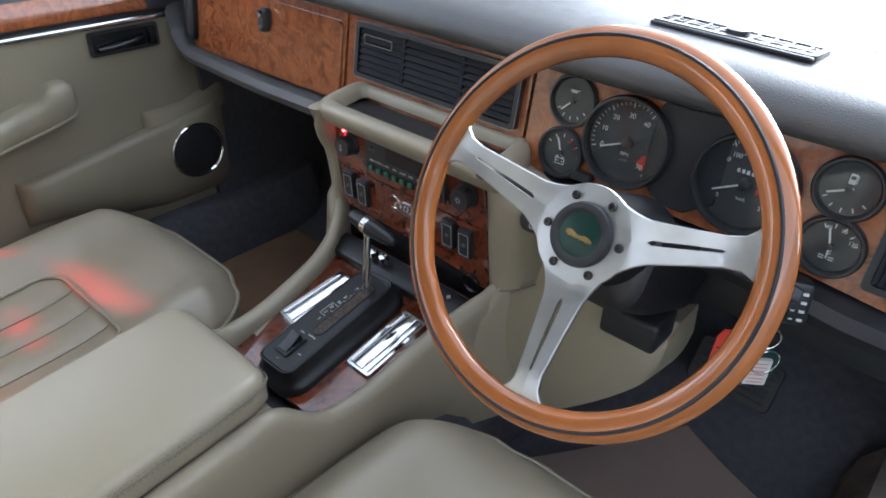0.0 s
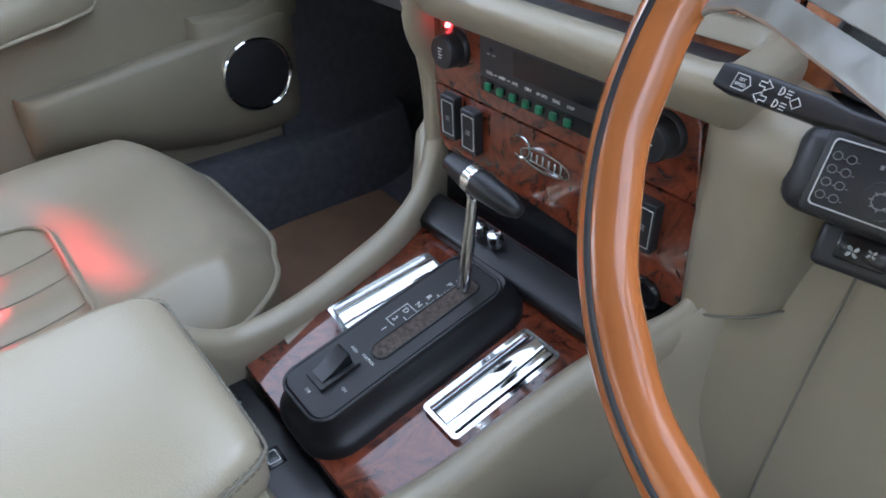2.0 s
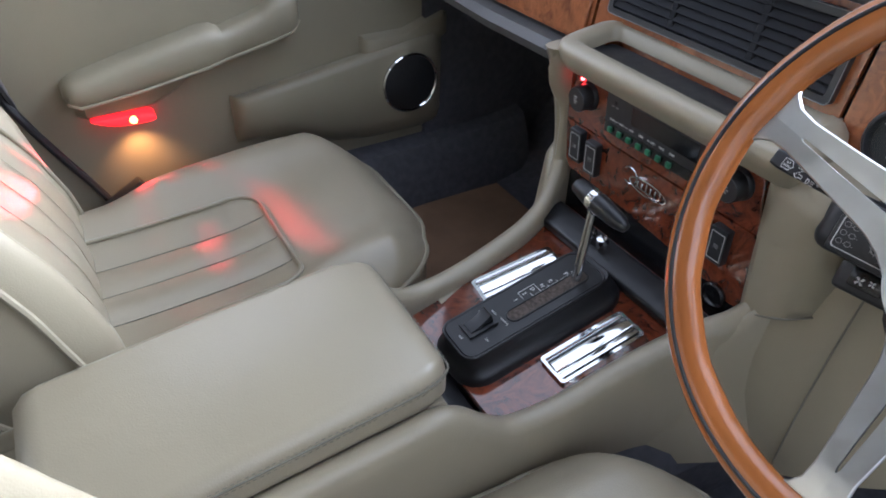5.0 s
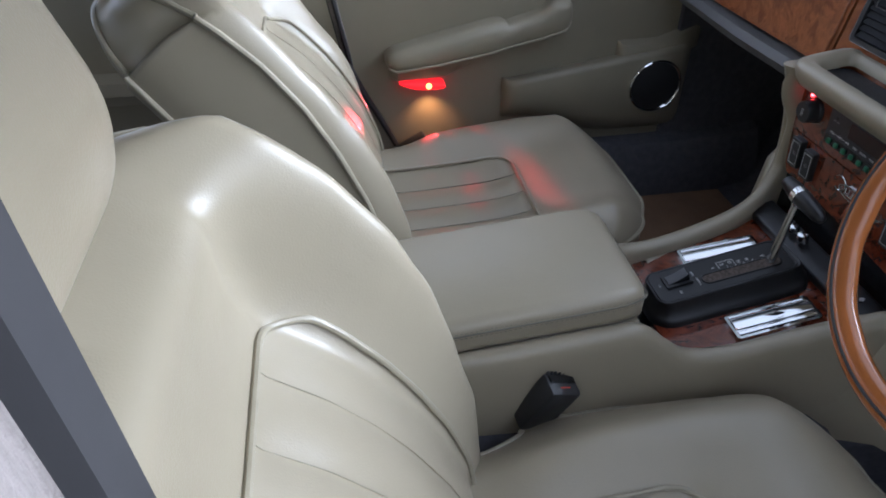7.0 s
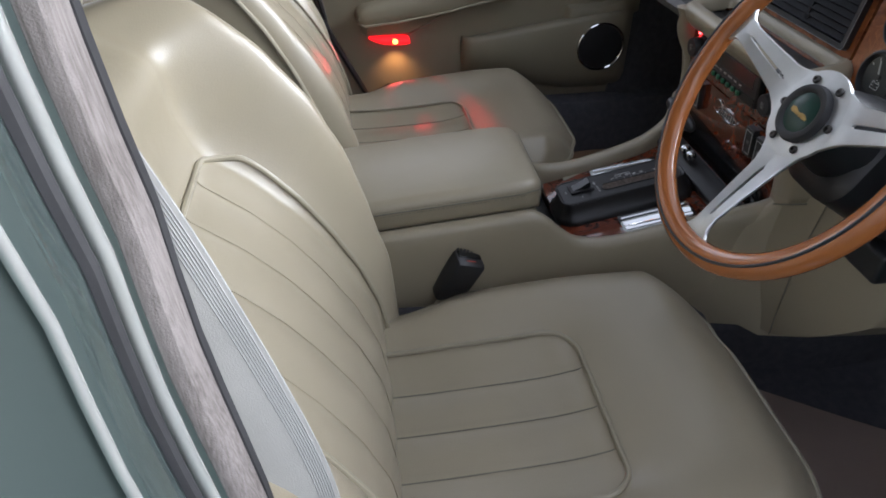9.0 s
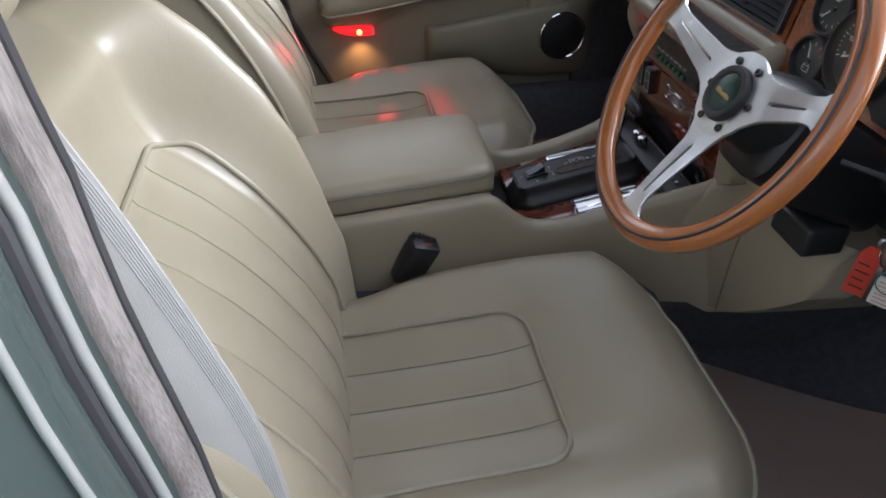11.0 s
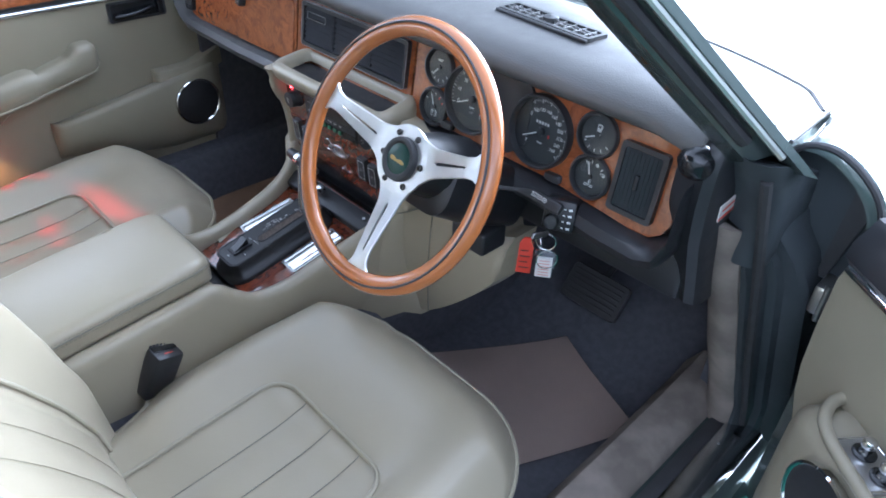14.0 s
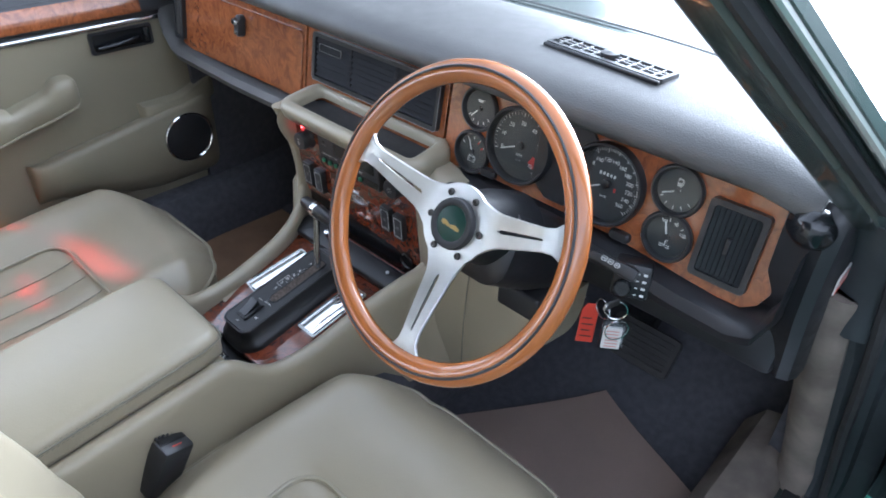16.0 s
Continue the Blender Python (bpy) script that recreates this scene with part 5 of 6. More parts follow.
    for y in (0.0032, -0.0036):
        outline([(0.004 + 0.0022 * math.cos(q), y + 0.0022 * math.sin(q)) for q in np.linspace(-1.57, 1.57, 7)], mm)
        for i in range(3):
            box(bm, (0.0075, y - 0.002 + i * 0.0016, 0), (0.0105, y - 0.0015 + i * 0.0016, 0.0006), 0, 1, mm)
    outline([(0.014, -0.003), (0.017, 0.0), (0.014, 0.003), (0.011, 0.0)], mm)
    part("symbols", bm, INK, ind, smooth=False)
    lp = part("light_switch", boxed((-0.030, -0.026, -0.03), (0.030, 0.026, 0.0), 0.005, 2, axes((0.247, 0.911, 0.781), (1, 0.12, 0), (0, 0.35, 0.94))), BLACK, col, "black light switch panel with white symbols")
    mm = axes((0.247, 0.911, 0.781), (1, 0.12, 0), (0, 0.35, 0.94))
    part("rounded_end", boxed((-0.046, -0.029, -0.038), (0.034, 0.027, -0.003), 0.015, 4, mm), BLACK, lp)
    part("outline", frame_plate(rounded(0.050, 0.040, 0.003), rounded(0.0484, 0.0384, 0.0028), 0.0, 0.0006, mm), INK, lp)
    part("dial", spin([(0.011, 0.0), (0.0105, 0.004), (0.0, 0.004)], mm @ Matrix.Translation((0.010, -0.006, 0)), 24), BLACK, lp)
    bm = bmesh.new()
    for i in range(8):
        tick(bm, mm @ Matrix.Translation((0.010, -0.006, 0)), i * 45, 0.0035, 0.006, 0.0004, 0.0044)
    for i in range(4):
        y = -0.013 + i * 0.0078
        for j in range(2):
            outline([(-0.020 + j * 0.0075 + 0.0026 * math.cos(q), y + 0.0024 * math.sin(q)) for q in np.linspace(0, 2 * math.pi, 9)[:-1]], mm, 0.0003)
            box(bm, (-0.0168 + j * 0.0075, y - 0.001, 0), (-0.0153 + j * 0.0075, y - 0.0006, 0.0005), 0, 1, mm)
    outline([(0.010 + 0.0045 * math.cos(q), -0.006 + 0.0045 * math.sin(q)) for q in np.linspace(0, 2 * math.pi, 13)[:-1]], mm @ Matrix.Translation((0, 0, 0.004)), 0.0004)
    for i in range(7):
        box(bm, (0.002 + i * 0.003, 0.010 + 0.002 * (i % 2), 0), (0.004 + i * 0.003, 0.0125 + 0.002 * (i % 2), 0.0005), 0, 1, mm)
    part("symbols", bm, GREY, lp, smooth=False)
    fs = part("fan_switch", boxed((-0.026, -0.016, -0.02), (0.030, 0.014, -0.002), 0.005, 3, axes((0.256, 0.919, 0.736), (1, 0.1, 0.06), (0, 0.4, 0.92))), BLACK, col, "black switch under the column with a white fan symbol")
    mm = axes((0.256, 0.919, 0.736), (1, 0.1, 0.06), (0, 0.4, 0.92))
    part("key", boxed((-0.014, -0.008, -0.004), (0.016, 0.009, 0.0), 0.002, 2, mm), GLOSSBLACK, fs)
    bm = bmesh.new()
    for cx_, cy_, r_ in ((-0.004, -0.001, 0.0042), (0.006, 0.001, 0.0030)):
        for i in range(4):
            q = mm @ Matrix.Translation((cx_, cy_, 0.0003)) @ Matrix.Rotation(i * math.pi / 2 + 0.4, 4, "Z")
            plate([(0.0004, 0), (r_ * 0.6, -r_ * 0.10), (r_, r_ * 0.25), (r_ * 0.8, r_ * 0.6), (r_ * 0.3, r_ * 0.3)], 0, 0.0004, q, 0, bm)
    part("symbol", bm, INK, fs, smooth=False)
    wip = stalk([(0.425, 0.88, 0.815), (0.455, 0.905, 0.813), (0.47, 0.912, 0.812), (0.515, 0.918, 0.806), (0.522, 0.919, 0.805)], [0.003, 0.003, 0.006, 0.0085, 0.007], [0.003, 0.003, 0.005, 0.006, 0.005], "wiper_stalk", "black stalk with white symbols")
    mm = axes((0.494, 0.9095, 0.8150), (1, 0.05, -0.15), (0, 0.51, 0.86))
    bm = bmesh.new()
    for i in range(3):
        frame_plate(rounded(0.0068, 0.0058, 0.001 + 0.0008 * i), rounded(0.0056, 0.0046, 0.0008 + 0.0007 * i), 0, 0.0006, mm @ Matrix.Translation((-0.012 + i * 0.0088, 0.0, 0)), bm)
        box(bm, (-0.0135 + i * 0.0088, -0.0005, 0), (-0.0105 + i * 0.0088, 0.0005, 0.0006), 0, 1, mm)
    part("symbols", bm, INK, wip, smooth=False)
    ig = part("ignition_lock", boxed((-0.024, -0.026, -0.04), (0.022, 0.020, 0.0), 0.006, 2, axes((0.512, 0.933, 0.788), (0.9, 0.4, 0), (0, 0.3, 0.95))), HOUSING, col, "black lock block with white marks")
    mm = axes((0.512, 0.933, 0.788), (0.9, 0.4, 0), (0, 0.3, 0.95))
    bm = bmesh.new()
    for i in range(4):
        box(bm, (0.004, -0.0195 + i * 0.009, 0), (0.0075, -0.0180 + i * 0.009, 0.0006), 0, 1, mm), box(bm, (0.0115, -0.0200 + i * 0.009, 0), (0.0165, -0.0172 + i * 0.009, 0.0006), 0, 1, mm)
    part("symbols", bm, INK, ig, smooth=False)
    part("barrel", spin([(0.011, 0.0), (0.011, 0.006), (0.009, 0.008), (0.0, 0.008)], mm @ Matrix.Translation((-0.010, -0.012, 0)), 20), GLOSSBLACK, ig)
    # small black box under the column
    part("relay_box", boxed((0.338, 0.895, 0.672), (0.408, 0.950, 0.712), 0.006, 3), BLACK, col, "small black box under the column")


steering()


def keys():
    k = root("key_bunch", (0.508, 0.875, 0.76), "car keys hanging from the ignition with two tags", "keys")
    part("key", boxed((-0.002, -0.004, 0.0), (0.002, 0.004, 0.035), 0.001, 1, axes((0.510, 0.912, 0.764), (1, 0, 0), (0, 0.3, 0.95))), STEEL, k, "steel ignition key")
    def ringat(c, r, tilt):
        mm = pose(*c, 90, 0, tilt)
        return tube([mm @ Vector((r * math.cos(a), r * math.sin(a), 0)) for a in np.linspace(0, 2 * math.pi, 28, endpoint=False)], 0.0009, 6, True)
    part("key_ring", ringat((0.508, 0.915, 0.748), 0.014, 30), CHROME, k)
    part("key_ring", ringat((0.490, 0.917, 0.738), 0.013, -20), CHROME, k)
    part("key_ring", ringat((0.516, 0.912, 0.722), 0.015, 50), CHROME, k)
    mm = axes((0.473, 0.919, 0.705), (0.80, 0.60, 0.0), (-0.04, 0, 1))
    t = part("red_tag", plate([(-0.013, -0.033), (0.009, -0.033), (0.010, 0.020), (0.005, 0.030), (-0.005, 0.030), (-0.011, 0.020)], -0.001, 0.001, mm), REDPLASTIC, k, "red tag with dark handwriting")
    bm = bmesh.new()
    for i in range(4):
        box(bm, (-0.009, -0.024 + i * 0.010, 0.001), (0.006 - 0.003 * (i % 2), -0.0222 + i * 0.010, 0.0014), 0, 1, mm)
    part("writing", bm, BLACK, t, smooth=False)
    mm = axes((0.511, 0.913, 0.710), (0.80, 0.60, 0.0), (0.02, 0, 1))
    t = part("clear_tag", plate(rounded(0.030, 0.048, 0.006), -0.0015, 0.0015, mm), GLASS, k, "clear plastic tag with a paper insert")
    p = part("paper_insert", plate(rounded(0.023, 0.034, 0.001), -0.0018, 0.0018, mm @ Matrix.Translation((0, -0.004, 0))), WHITEPAPER, t, "white paper with pink print")
    bm = bmesh.new()
    for i in range(6):
        box(bm, (-0.008, -0.018 + i * 0.005, 0.0018), (0.008, -0.0165 + i * 0.005, 0.0021), 0, 1, mm)
    part("writing", bm, material("pink_print", (0.55, 0.25, 0.22), 0.6), p, smooth=False)


keys()


# ---- seats ----
def front_seat(cx, out, label, dy=0.0, io=0.0, slim=0.0):
    """A leather front seat; out is +1 where its outer side is towards +x."""
    s = root("front_seat", (cx, 0.45, 0.285), label, "car seat", "front seats")
    y0, y1, hwf, hwb, rc = 0.30 + dy, 0.822 + dy, 0.268, 0.225, 0.16

    def half(y, x=0.0):
        """Half width at y, less on the inboard side of a slimmed cushion."""
        inner = slim * smooth01((y - dy - 0.42) / 0.25) if x * out < 0 else 0.0
        return hwb + (hwf - hwb) * smooth01((y - dy - 0.33) / 0.25) - 0.012 * smooth01((y - dy - 0.62) / 0.2) - inner
    ins_w, ins_y = 0.1275, 0.604 + dy
    step = ins_w / 2

    def front(x):
        e = abs(x) - (hwf - 0.012 - rc - (slim if x * out < 0 else 0))
        bow = 0.005 * (x / hwf) ** 2 + 0.006 * math.exp(-((x * out + 0.106) / 0.022) ** 2)
        return y1 - bow - (rc * 0.97 * (1 - math.sqrt(max(0, 1 - (min(e, rc) / rc) ** 2))) if e > 0 else 0)

    def top(x, y, edge):
        """Height of the cushion; edge 0 at the outline, 1 inside."""
        z = 0.466 + 0.012 * smooth01((y - 0.35) / 0.3)
        puff = 0.052 * math.sin(min(1, edge / 0.42) * math.pi / 2) ** 0.8
        z += puff
        xi = x - io
        sink = smooth01((ins_w + 0.075 - abs(xi)) / 0.13) * smooth01((ins_y + 0.11 - y) / 0.17)
        z -= 0.026 * sink
        if abs(xi) < ins_w and y < ins_y:
            z += 0.0042 * abs(math.sin(math.pi * (xi + ins_w) / step)) ** 0.7 * smooth01((ins_y - y) / 0.03) - 0.002 * smooth01((ins_y - y) / 0.01)
        z += 0.015 * math.exp(-((abs(x) - 0.180) / 0.05) ** 2) * smooth01((y - 0.35) / 0.1) * min(1, edge / 0.3) + 0.010 * smooth01((y - dy - 0.50) / 0.26)
        return z
    nu, nv = 96, 64
    bm = bmesh.new()
    grid = []
    for j in range(nv + 1):
        row = []
        v = j / nv
        for i in range(nu + 1):
            u = 2 * i / nu - 1
            u2 = math.copysign(0.45 * abs(u) + 0.55 * math.sin(abs(u) * math.pi / 2), u)
            yy = y0 + (y1 - y0) * v
            x = half(yy, u2) * u2
            y = y0 + (front(x) - y0) * v
            edge = min((1 - abs(u2)) * half(yy, u2) / 0.20, (1 - v) * (y1 - y0) / 0.20)
            row.append(bm.verts.new((cx + x, y, top(x, y, max(0, edge)))))
        grid.append(row)
    for j in range(nv):
        for i in range(nu):
            bm.faces.new((grid[j][i], grid[j][i + 1], grid[j + 1][i + 1], grid[j + 1][i]))
    rim = [grid[j][0] for j in range(nv + 1)] + [grid[nv][i] for i in range(1, nu + 1)] + [grid[j][nu] for j in range(nv - 1, -1, -1)]
    line = [v.co.copy() for v in rim]
    prev = rim
    mid = Vector((cx, 0.52, 0))
    for dz, k in ((-0.015, 1.0), (-0.05, 0.995), (-0.10, 0.975), (-0.125, 0.95)):
        cur = [bm.verts.new((mid.x + (p.x - mid.x) * k, mid.y + (p.y - mid.y) * k if p.y > mid.y else p.y, p.z + dz)) for p in line]
        for i in range(len(line) - 1):
            bm.faces.new((prev[i], prev[i + 1], cur[i + 1], cur[i]))
        prev = cur
    cush = part("cushion", bm, LEATHER, s, "creased leather seat cushion with a fluted centre", angle=70)
    part("piping", tube(line[::2], 0.0042, 8), PIPING, cush, "leather piping")
    # piping of the fluted centre, with its stitched channels
    path = [(-ins_w, y) for y in np.linspace(0.33 + dy, ins_y - 0.042, 10)]
    path += [(-ins_w + 0.042 * (1 - math.cos(a)), ins_y - 0.042 + 0.042 * math.sin(a)) for a in np.linspace(0.2, math.pi / 2, 6)]
    path += [(x, ins_y) for x in np.linspace(-ins_w + 0.055, ins_w - 0.055, 8)]
    path += [(-p[0], p[1]) for p in reversed(path[:16])]

    def h(x, y):
        e = min((half(y, x) - abs(x)) / 0.20, (front(x) - y) / 0.20)
        return top(x, y, max(0, e))
    part("insert_piping", tube([(cx + io + x, y, h(x + io, y) + 0.0022) for x, y in path], 0.0032, 8), PIPING, cush)
    for i in (1, 2, 3):
        x = -ins_w + step * i + io
        part("seam", tube([(cx + x, y, 0.5 * (h(x - 0.003, y) + h(x + 0.003, y)) + 0.0002) for y in np.linspace(0.33 + dy, ins_y - 0.004, 40)], 0.0009, 5), STITCH, cush)
    part("seat_base", boxed((cx - 0.215, 0.30, 0.30), (cx + 0.215, 0.74, 0.37), 0.015), BLACK, s, "dark seat frame and runners")
    for x in (-0.17, 0.17):
        part("runner", boxed((cx + x - 0.015, 0.25, 0.285), (cx + x + 0.015, 0.80, 0.305), 0.003), STEEL, s)
    # backrest, in a frame that leans back
    B = axes((cx, 0.425 + dy, 0.459), (-1, 0, 0), (0, -0.545, 0.838))  # x across, y up the back, z out of the front face
    H = 0.630

    def bhalf(t, x=0.0):
        outer = 0.036 * (1 - smooth01((t - 0.08) / 0.45)) if x * out < 0 else 0.0
        return 0.240 - outer + 0.012 * math.sin(math.pi * min(1, t / 0.62)) - 0.004 * smooth01((t - 0.45) / 0.55)
    rt = 0.09

    def btop(x):
        e = abs(x) - (0.224 - rt)
        return H - 0.006 * (x / 0.24) ** 2 - (rt * 0.77 * (1 - math.sqrt(max(0, 1 - (min(e, rt) / rt) ** 2))) if e > 0 else 0)
    bw, bt = 0.1675, 0.431
    pitch = bw * 2 / 5
    rise_s = np.linspace(-0.1, 0.75, 171)
    soft = np.hanning(9) / np.hanning(9).sum()
    mid_line = np.convolve(np.interp(rise_s, (-0.03, 0.05, 0.12, 0.19, 0.26, 0.31, 0.365, 0.40, 0.431, 0.48, 0.525, 0.545, 0.60, 0.63, 0.66), (-0.08, -0.05, -0.018, -0.003, 0.001, -0.001, -0.010, -0.021, -0.030, -0.018, 0.006, 0.005, -0.030, -0.050, -0.07)), soft, "same")
    wing_line = np.convolve(np.interp(rise_s, (-0.03, 0.06, 0.145, 0.235, 0.316, 0.396, 0.468, 0.531, 0.572, 0.63, 0.70), (-0.065, -0.019, 0.026, 0.053, 0.066, 0.072, 0.068, 0.055, 0.042, 0.015, -0.02)), soft, "same")

    def face(x, y, e):
        """Height of the front face; e metres in from the outline."""
        k = smooth01((abs(x) - 0.148) / 0.088)
        z = float(np.interp(y, rise_s, mid_line)) * (1 - k) + float(np.interp(y, rise_s, wing_line)) * k
        roll = 0.032 if x * out > 0 else 0.032 + 0.034 * smooth01(y / 0.2)
        z += 0.045 * (math.sin(min(1, e / 0.032) * math.pi / 2) ** 0.8 - 1) if x * out > 0 else -(0.045 + 0.5 * (roll - 0.032)) * (1 - min(1, e / roll)) ** 1.25
        if cx > 0:  # fuller inboard shoulder of the driver's backrest
            z += 0.030 * smooth01((x - 0.155) / 0.075) * smooth01((y - 0.18) / 0.22) * (1 - 0.45 * smooth01((y - 0.46) / 0.14))
        ins = smooth01((bw - abs(x)) / 0.008) * smooth01((bt - y) / 0.012)
        z -= 0.003 * ins
        if abs(x) < bw and y < bt:
            z += 0.0034 * abs(math.sin(math.pi * (x + bw) / pitch)) ** 0.8 * smooth01((bt - y) / 0.03)
        return z
    bm = bmesh.new()
    grid = []
    nu, nv = 90, 80
    for j in range(nv + 1):
        v = j / nv
        row = []
        for i in range(nu + 1):
            u = 2 * i / nu - 1
            x = bhalf(v, u) * u
            y = -0.02 + (btop(x) + 0.02) * v
            edge = min((1 - abs(u)) * bhalf(v, u), (1 - v) * H)
            row.append(bm.verts.new(B @ Vector((x, y, face(x, y, max(0, edge))))))
        grid.append(row)
    for j in range(nv):
        for i in range(nu):
            bm.faces.new((grid[j][i], grid[j][i + 1], grid[j + 1][i + 1], grid[j + 1][i]))
    rim = [grid[j][0] for j in range(nv + 1)] + [grid[nv][i] for i in range(1, nu + 1)] + [grid[j][nu] for j in range(nv - 1, -1, -1)]
    loc = [B.inverted() @ v.co for v in rim]
    front_line = [v.co.copy() for v in rim]
    prev = rim
    back_line = None
    for dz, k in ((-0.010, 1.0), (-0.04, 1.01), (-0.08, 1.0), (-0.115, 0.985), (-0.128, 0.95), (-0.132, 0.80)):
        cur = [bm.verts.new(B @ Vector((p.x * k, 0.25 + (p.y - 0.25) * (k if p.y > 0.25 else 1), min(p.z - 0.002, dz)))) for p in loc]
        for i in range(len(loc) - 1):
            bm.faces.new((prev[i], prev[i + 1], cur[i + 1], cur[i]))
        if dz == -0.115:
            back_line = [v.co.copy() for v in cur]
        prev = cur
    bm.faces.new(prev)
    back = part("backrest", bm, LEATHER, s, "leather backrest with a fluted centre", angle=120)
    part("piping", tube(front_line[::2], 0.0042, 8), PIPING, back)
    part("piping", tube(back_line[::2], 0.0042, 8), PIPING, back)

    def bh(x, y):
        e = min(bhalf(y / H, x) - abs(x), btop(x) - y)
        return face(x, y, max(0, e))
    path = [(-bw, y) for y in np.linspace(0.0, bt - 0.045, 24)]
    path += [(-bw + 0.045 * (1 - math.cos(a)), bt - 0.045 + 0.045 * math.sin(a)) for a in np.linspace(0.2, math.pi / 2, 9)]
    path += [(x, bt) for x in np.linspace(-bw + 0.06, 0, 8)]
    path += [(-p[0], p[1]) for p in reversed(path[:-1])]
    part("insert_piping", tube([B @ Vector((x, y, bh(x, y) + 0.002)) for x, y in path], 0.0034, 8), PIPING, back)
    for i in (1, 2, 3, 4):
        x = -bw + pitch * i
        part("seam", tube([B @ Vector((x, y, 0.5 * (bh(x - 0.003, y) + bh(x + 0.003, y)) + 0.0002)) for y in np.linspace(0.0, bt - 0.004, 48)], 0.0006, 5), FOLD, back)
    # headrest
    hm = pose(cx, 0.066 + dy, 1.05, 18, 0, 0)
    rings = []
    for a in np.linspace(-78, 78, 15):
        g = 0.080 * (1 - math.cos(radians(a)))
        rings.append([hm @ Vector((x, 0.060 * math.sin(radians(a)), z)) for x, z in rounded(0.272 - 2 * g, 0.186 - 2 * g, max(0.01, 0.078 - g), 8)])
    hr = part("headrest", loft(rings), LEATHER, s, "padded leather head restraint", angle=180)
    for x in (-0.06, 0.06):
        part("post", tube([(cx + x, 0.085 + dy, 0.90), (cx + x, 0.07 + dy, 1.0)], 0.006, 10), CHROME, hr)
    # recliner lever at the outer side
    lev = part("recline_lever", boxed((-0.012, -0.03, -0.012), (0.012, 0.05, 0.012), 0.006, 2, pose(cx + out * 0.272, 0.385, 0.46, 30, 0, 0)), BLACK, s, "black recliner lever")
    return s


front_seat(0.398, 1, "beige leather driver's seat with fluted centre and piping", 0.0, 0.007)
front_seat(-0.388, -1, "beige leather passenger seat with fluted centre and piping", -0.030, 0.028, 0.048)


def buckle(x, y, z, sgn):
    b = root("belt_buckle", (x, y, z - 0.05), "black seat belt buckle with a red release button", "belt buckle", "belt buckles")
    m = pose(x, y, z, -24, 12 * sgn, 8 * sgn)
    part("housing", boxed((-0.017, -0.024, -0.085), (0.017, 0.024, 0.0), 0.006, 2, m), BLACK, b)
    part("mouth", boxed((-0.012, -0.020, -0.002), (0.000, 0.020, 0.0015), 0.001, 1, m), GLOSSBLACK, b)
    part("release", boxed((0.005, -0.008, -0.006), (0.0075, 0.008, 0.0006), 0.0008, 1, m), REDPLASTIC, b, "red release button")
    for i in range(7):
        part("rib", boxed((-0.016, -0.020 + i * 0.006, -0.002), (-0.012, -0.017 + i * 0.006, 0.003), 0.0005, 1, m), BLACK, b, smooth=False)


buckle(0.134, 0.488, 0.545, 1)


def belt(sgn):
    b = root("seat_belt", (sgn * 0.63, 0.2, 0.45), "pale grey seat belt webbing hanging beside the post", "seat belt", "seat belts")
    pts = bez([(0.612, 0.165, 1.14), (0.620, 0.198, 1.04), (0.619, 0.224, 0.955), (0.617, 0.238, 0.90), (0.617, 0.254, 0.836), (0.620, 0.271, 0.765), (0.627, 0.282, 0.70), (0.65, 0.294, 0.58), (0.67, 0.30, 0.45)], 6)
    rings = []
    for p in pts:
        w = Vector((-0.25, 0.97, 0.0)) * 0.0215
        nrm = Vector((0.97, 0.25, 0)) * 0.0009
        rings.append([(sgn * q.x, q.y, q.z) for q in (p - w - nrm, p + w - nrm, p + w + nrm, p - w + nrm)])
    part("webbing", loft(rings), WEBBING, b)
    for i, j in ((0, 3), (1, 2)):
        part("edge_stitching", tube([(Vector(r[i]) + Vector(r[j])) / 2 for r in rings], 0.0010, 6), RIB, b, "grey selvedge")
    for k in (0.70, 0.74, 0.78, 0.82, 0.86, 0.90, 0.94):
        part("woven_rib", tube([Vector(r[3]).lerp(Vector(r[2]), k) for r in rings], 0.00045, 5), RIB, b)


belt(1)



# ---- mats and pedals ----
def mats():
    bm = bmesh.new()
    n = 10
    A, Bc, C = Vector((0.10, 0.78)), Vector((0.397, 1.198)), Vector((0.635, 1.095))
    E = Vector((0.44, 0.70))
    rows = []
    for j in range(n + 1):
        row = []
        for i in range(n + 1):
            u, v = i / n, j / n
            p = (A * (1 - u) + E * u) * (1 - v) + (Bc * (1 - u) + C * u) * v
            row.append(bm.verts.new((p.x, p.y, 0.292 + 0.004 * math.sin(5 * u + 3 * v) + 0.02 * v ** 6)))
        rows.append(row)
    for j in range(n):
        for i in range(n):
            bm.faces.new((rows[j][i], rows[j][i + 1], rows[j + 1][i + 1], rows[j + 1][i]))
    bmesh.ops.solidify(bm, geom=bm.faces, thickness=0.001)
    tagged(part("paper_mat", bm, PAPER), "brown paper floor mat lying in the driver's footwell", "floor mat", "floor mats")
    bm = plate(rounded(0.40, 0.50, 0.03), 0.0, 0.006, pose(-0.42, 0.93, 0.287, 0, 0, 6), 0.002)
    tagged(part("floor_mat", bm, TANMAT), "tan floor mat in the passenger footwell", "floor mat", "floor mats")


mats()


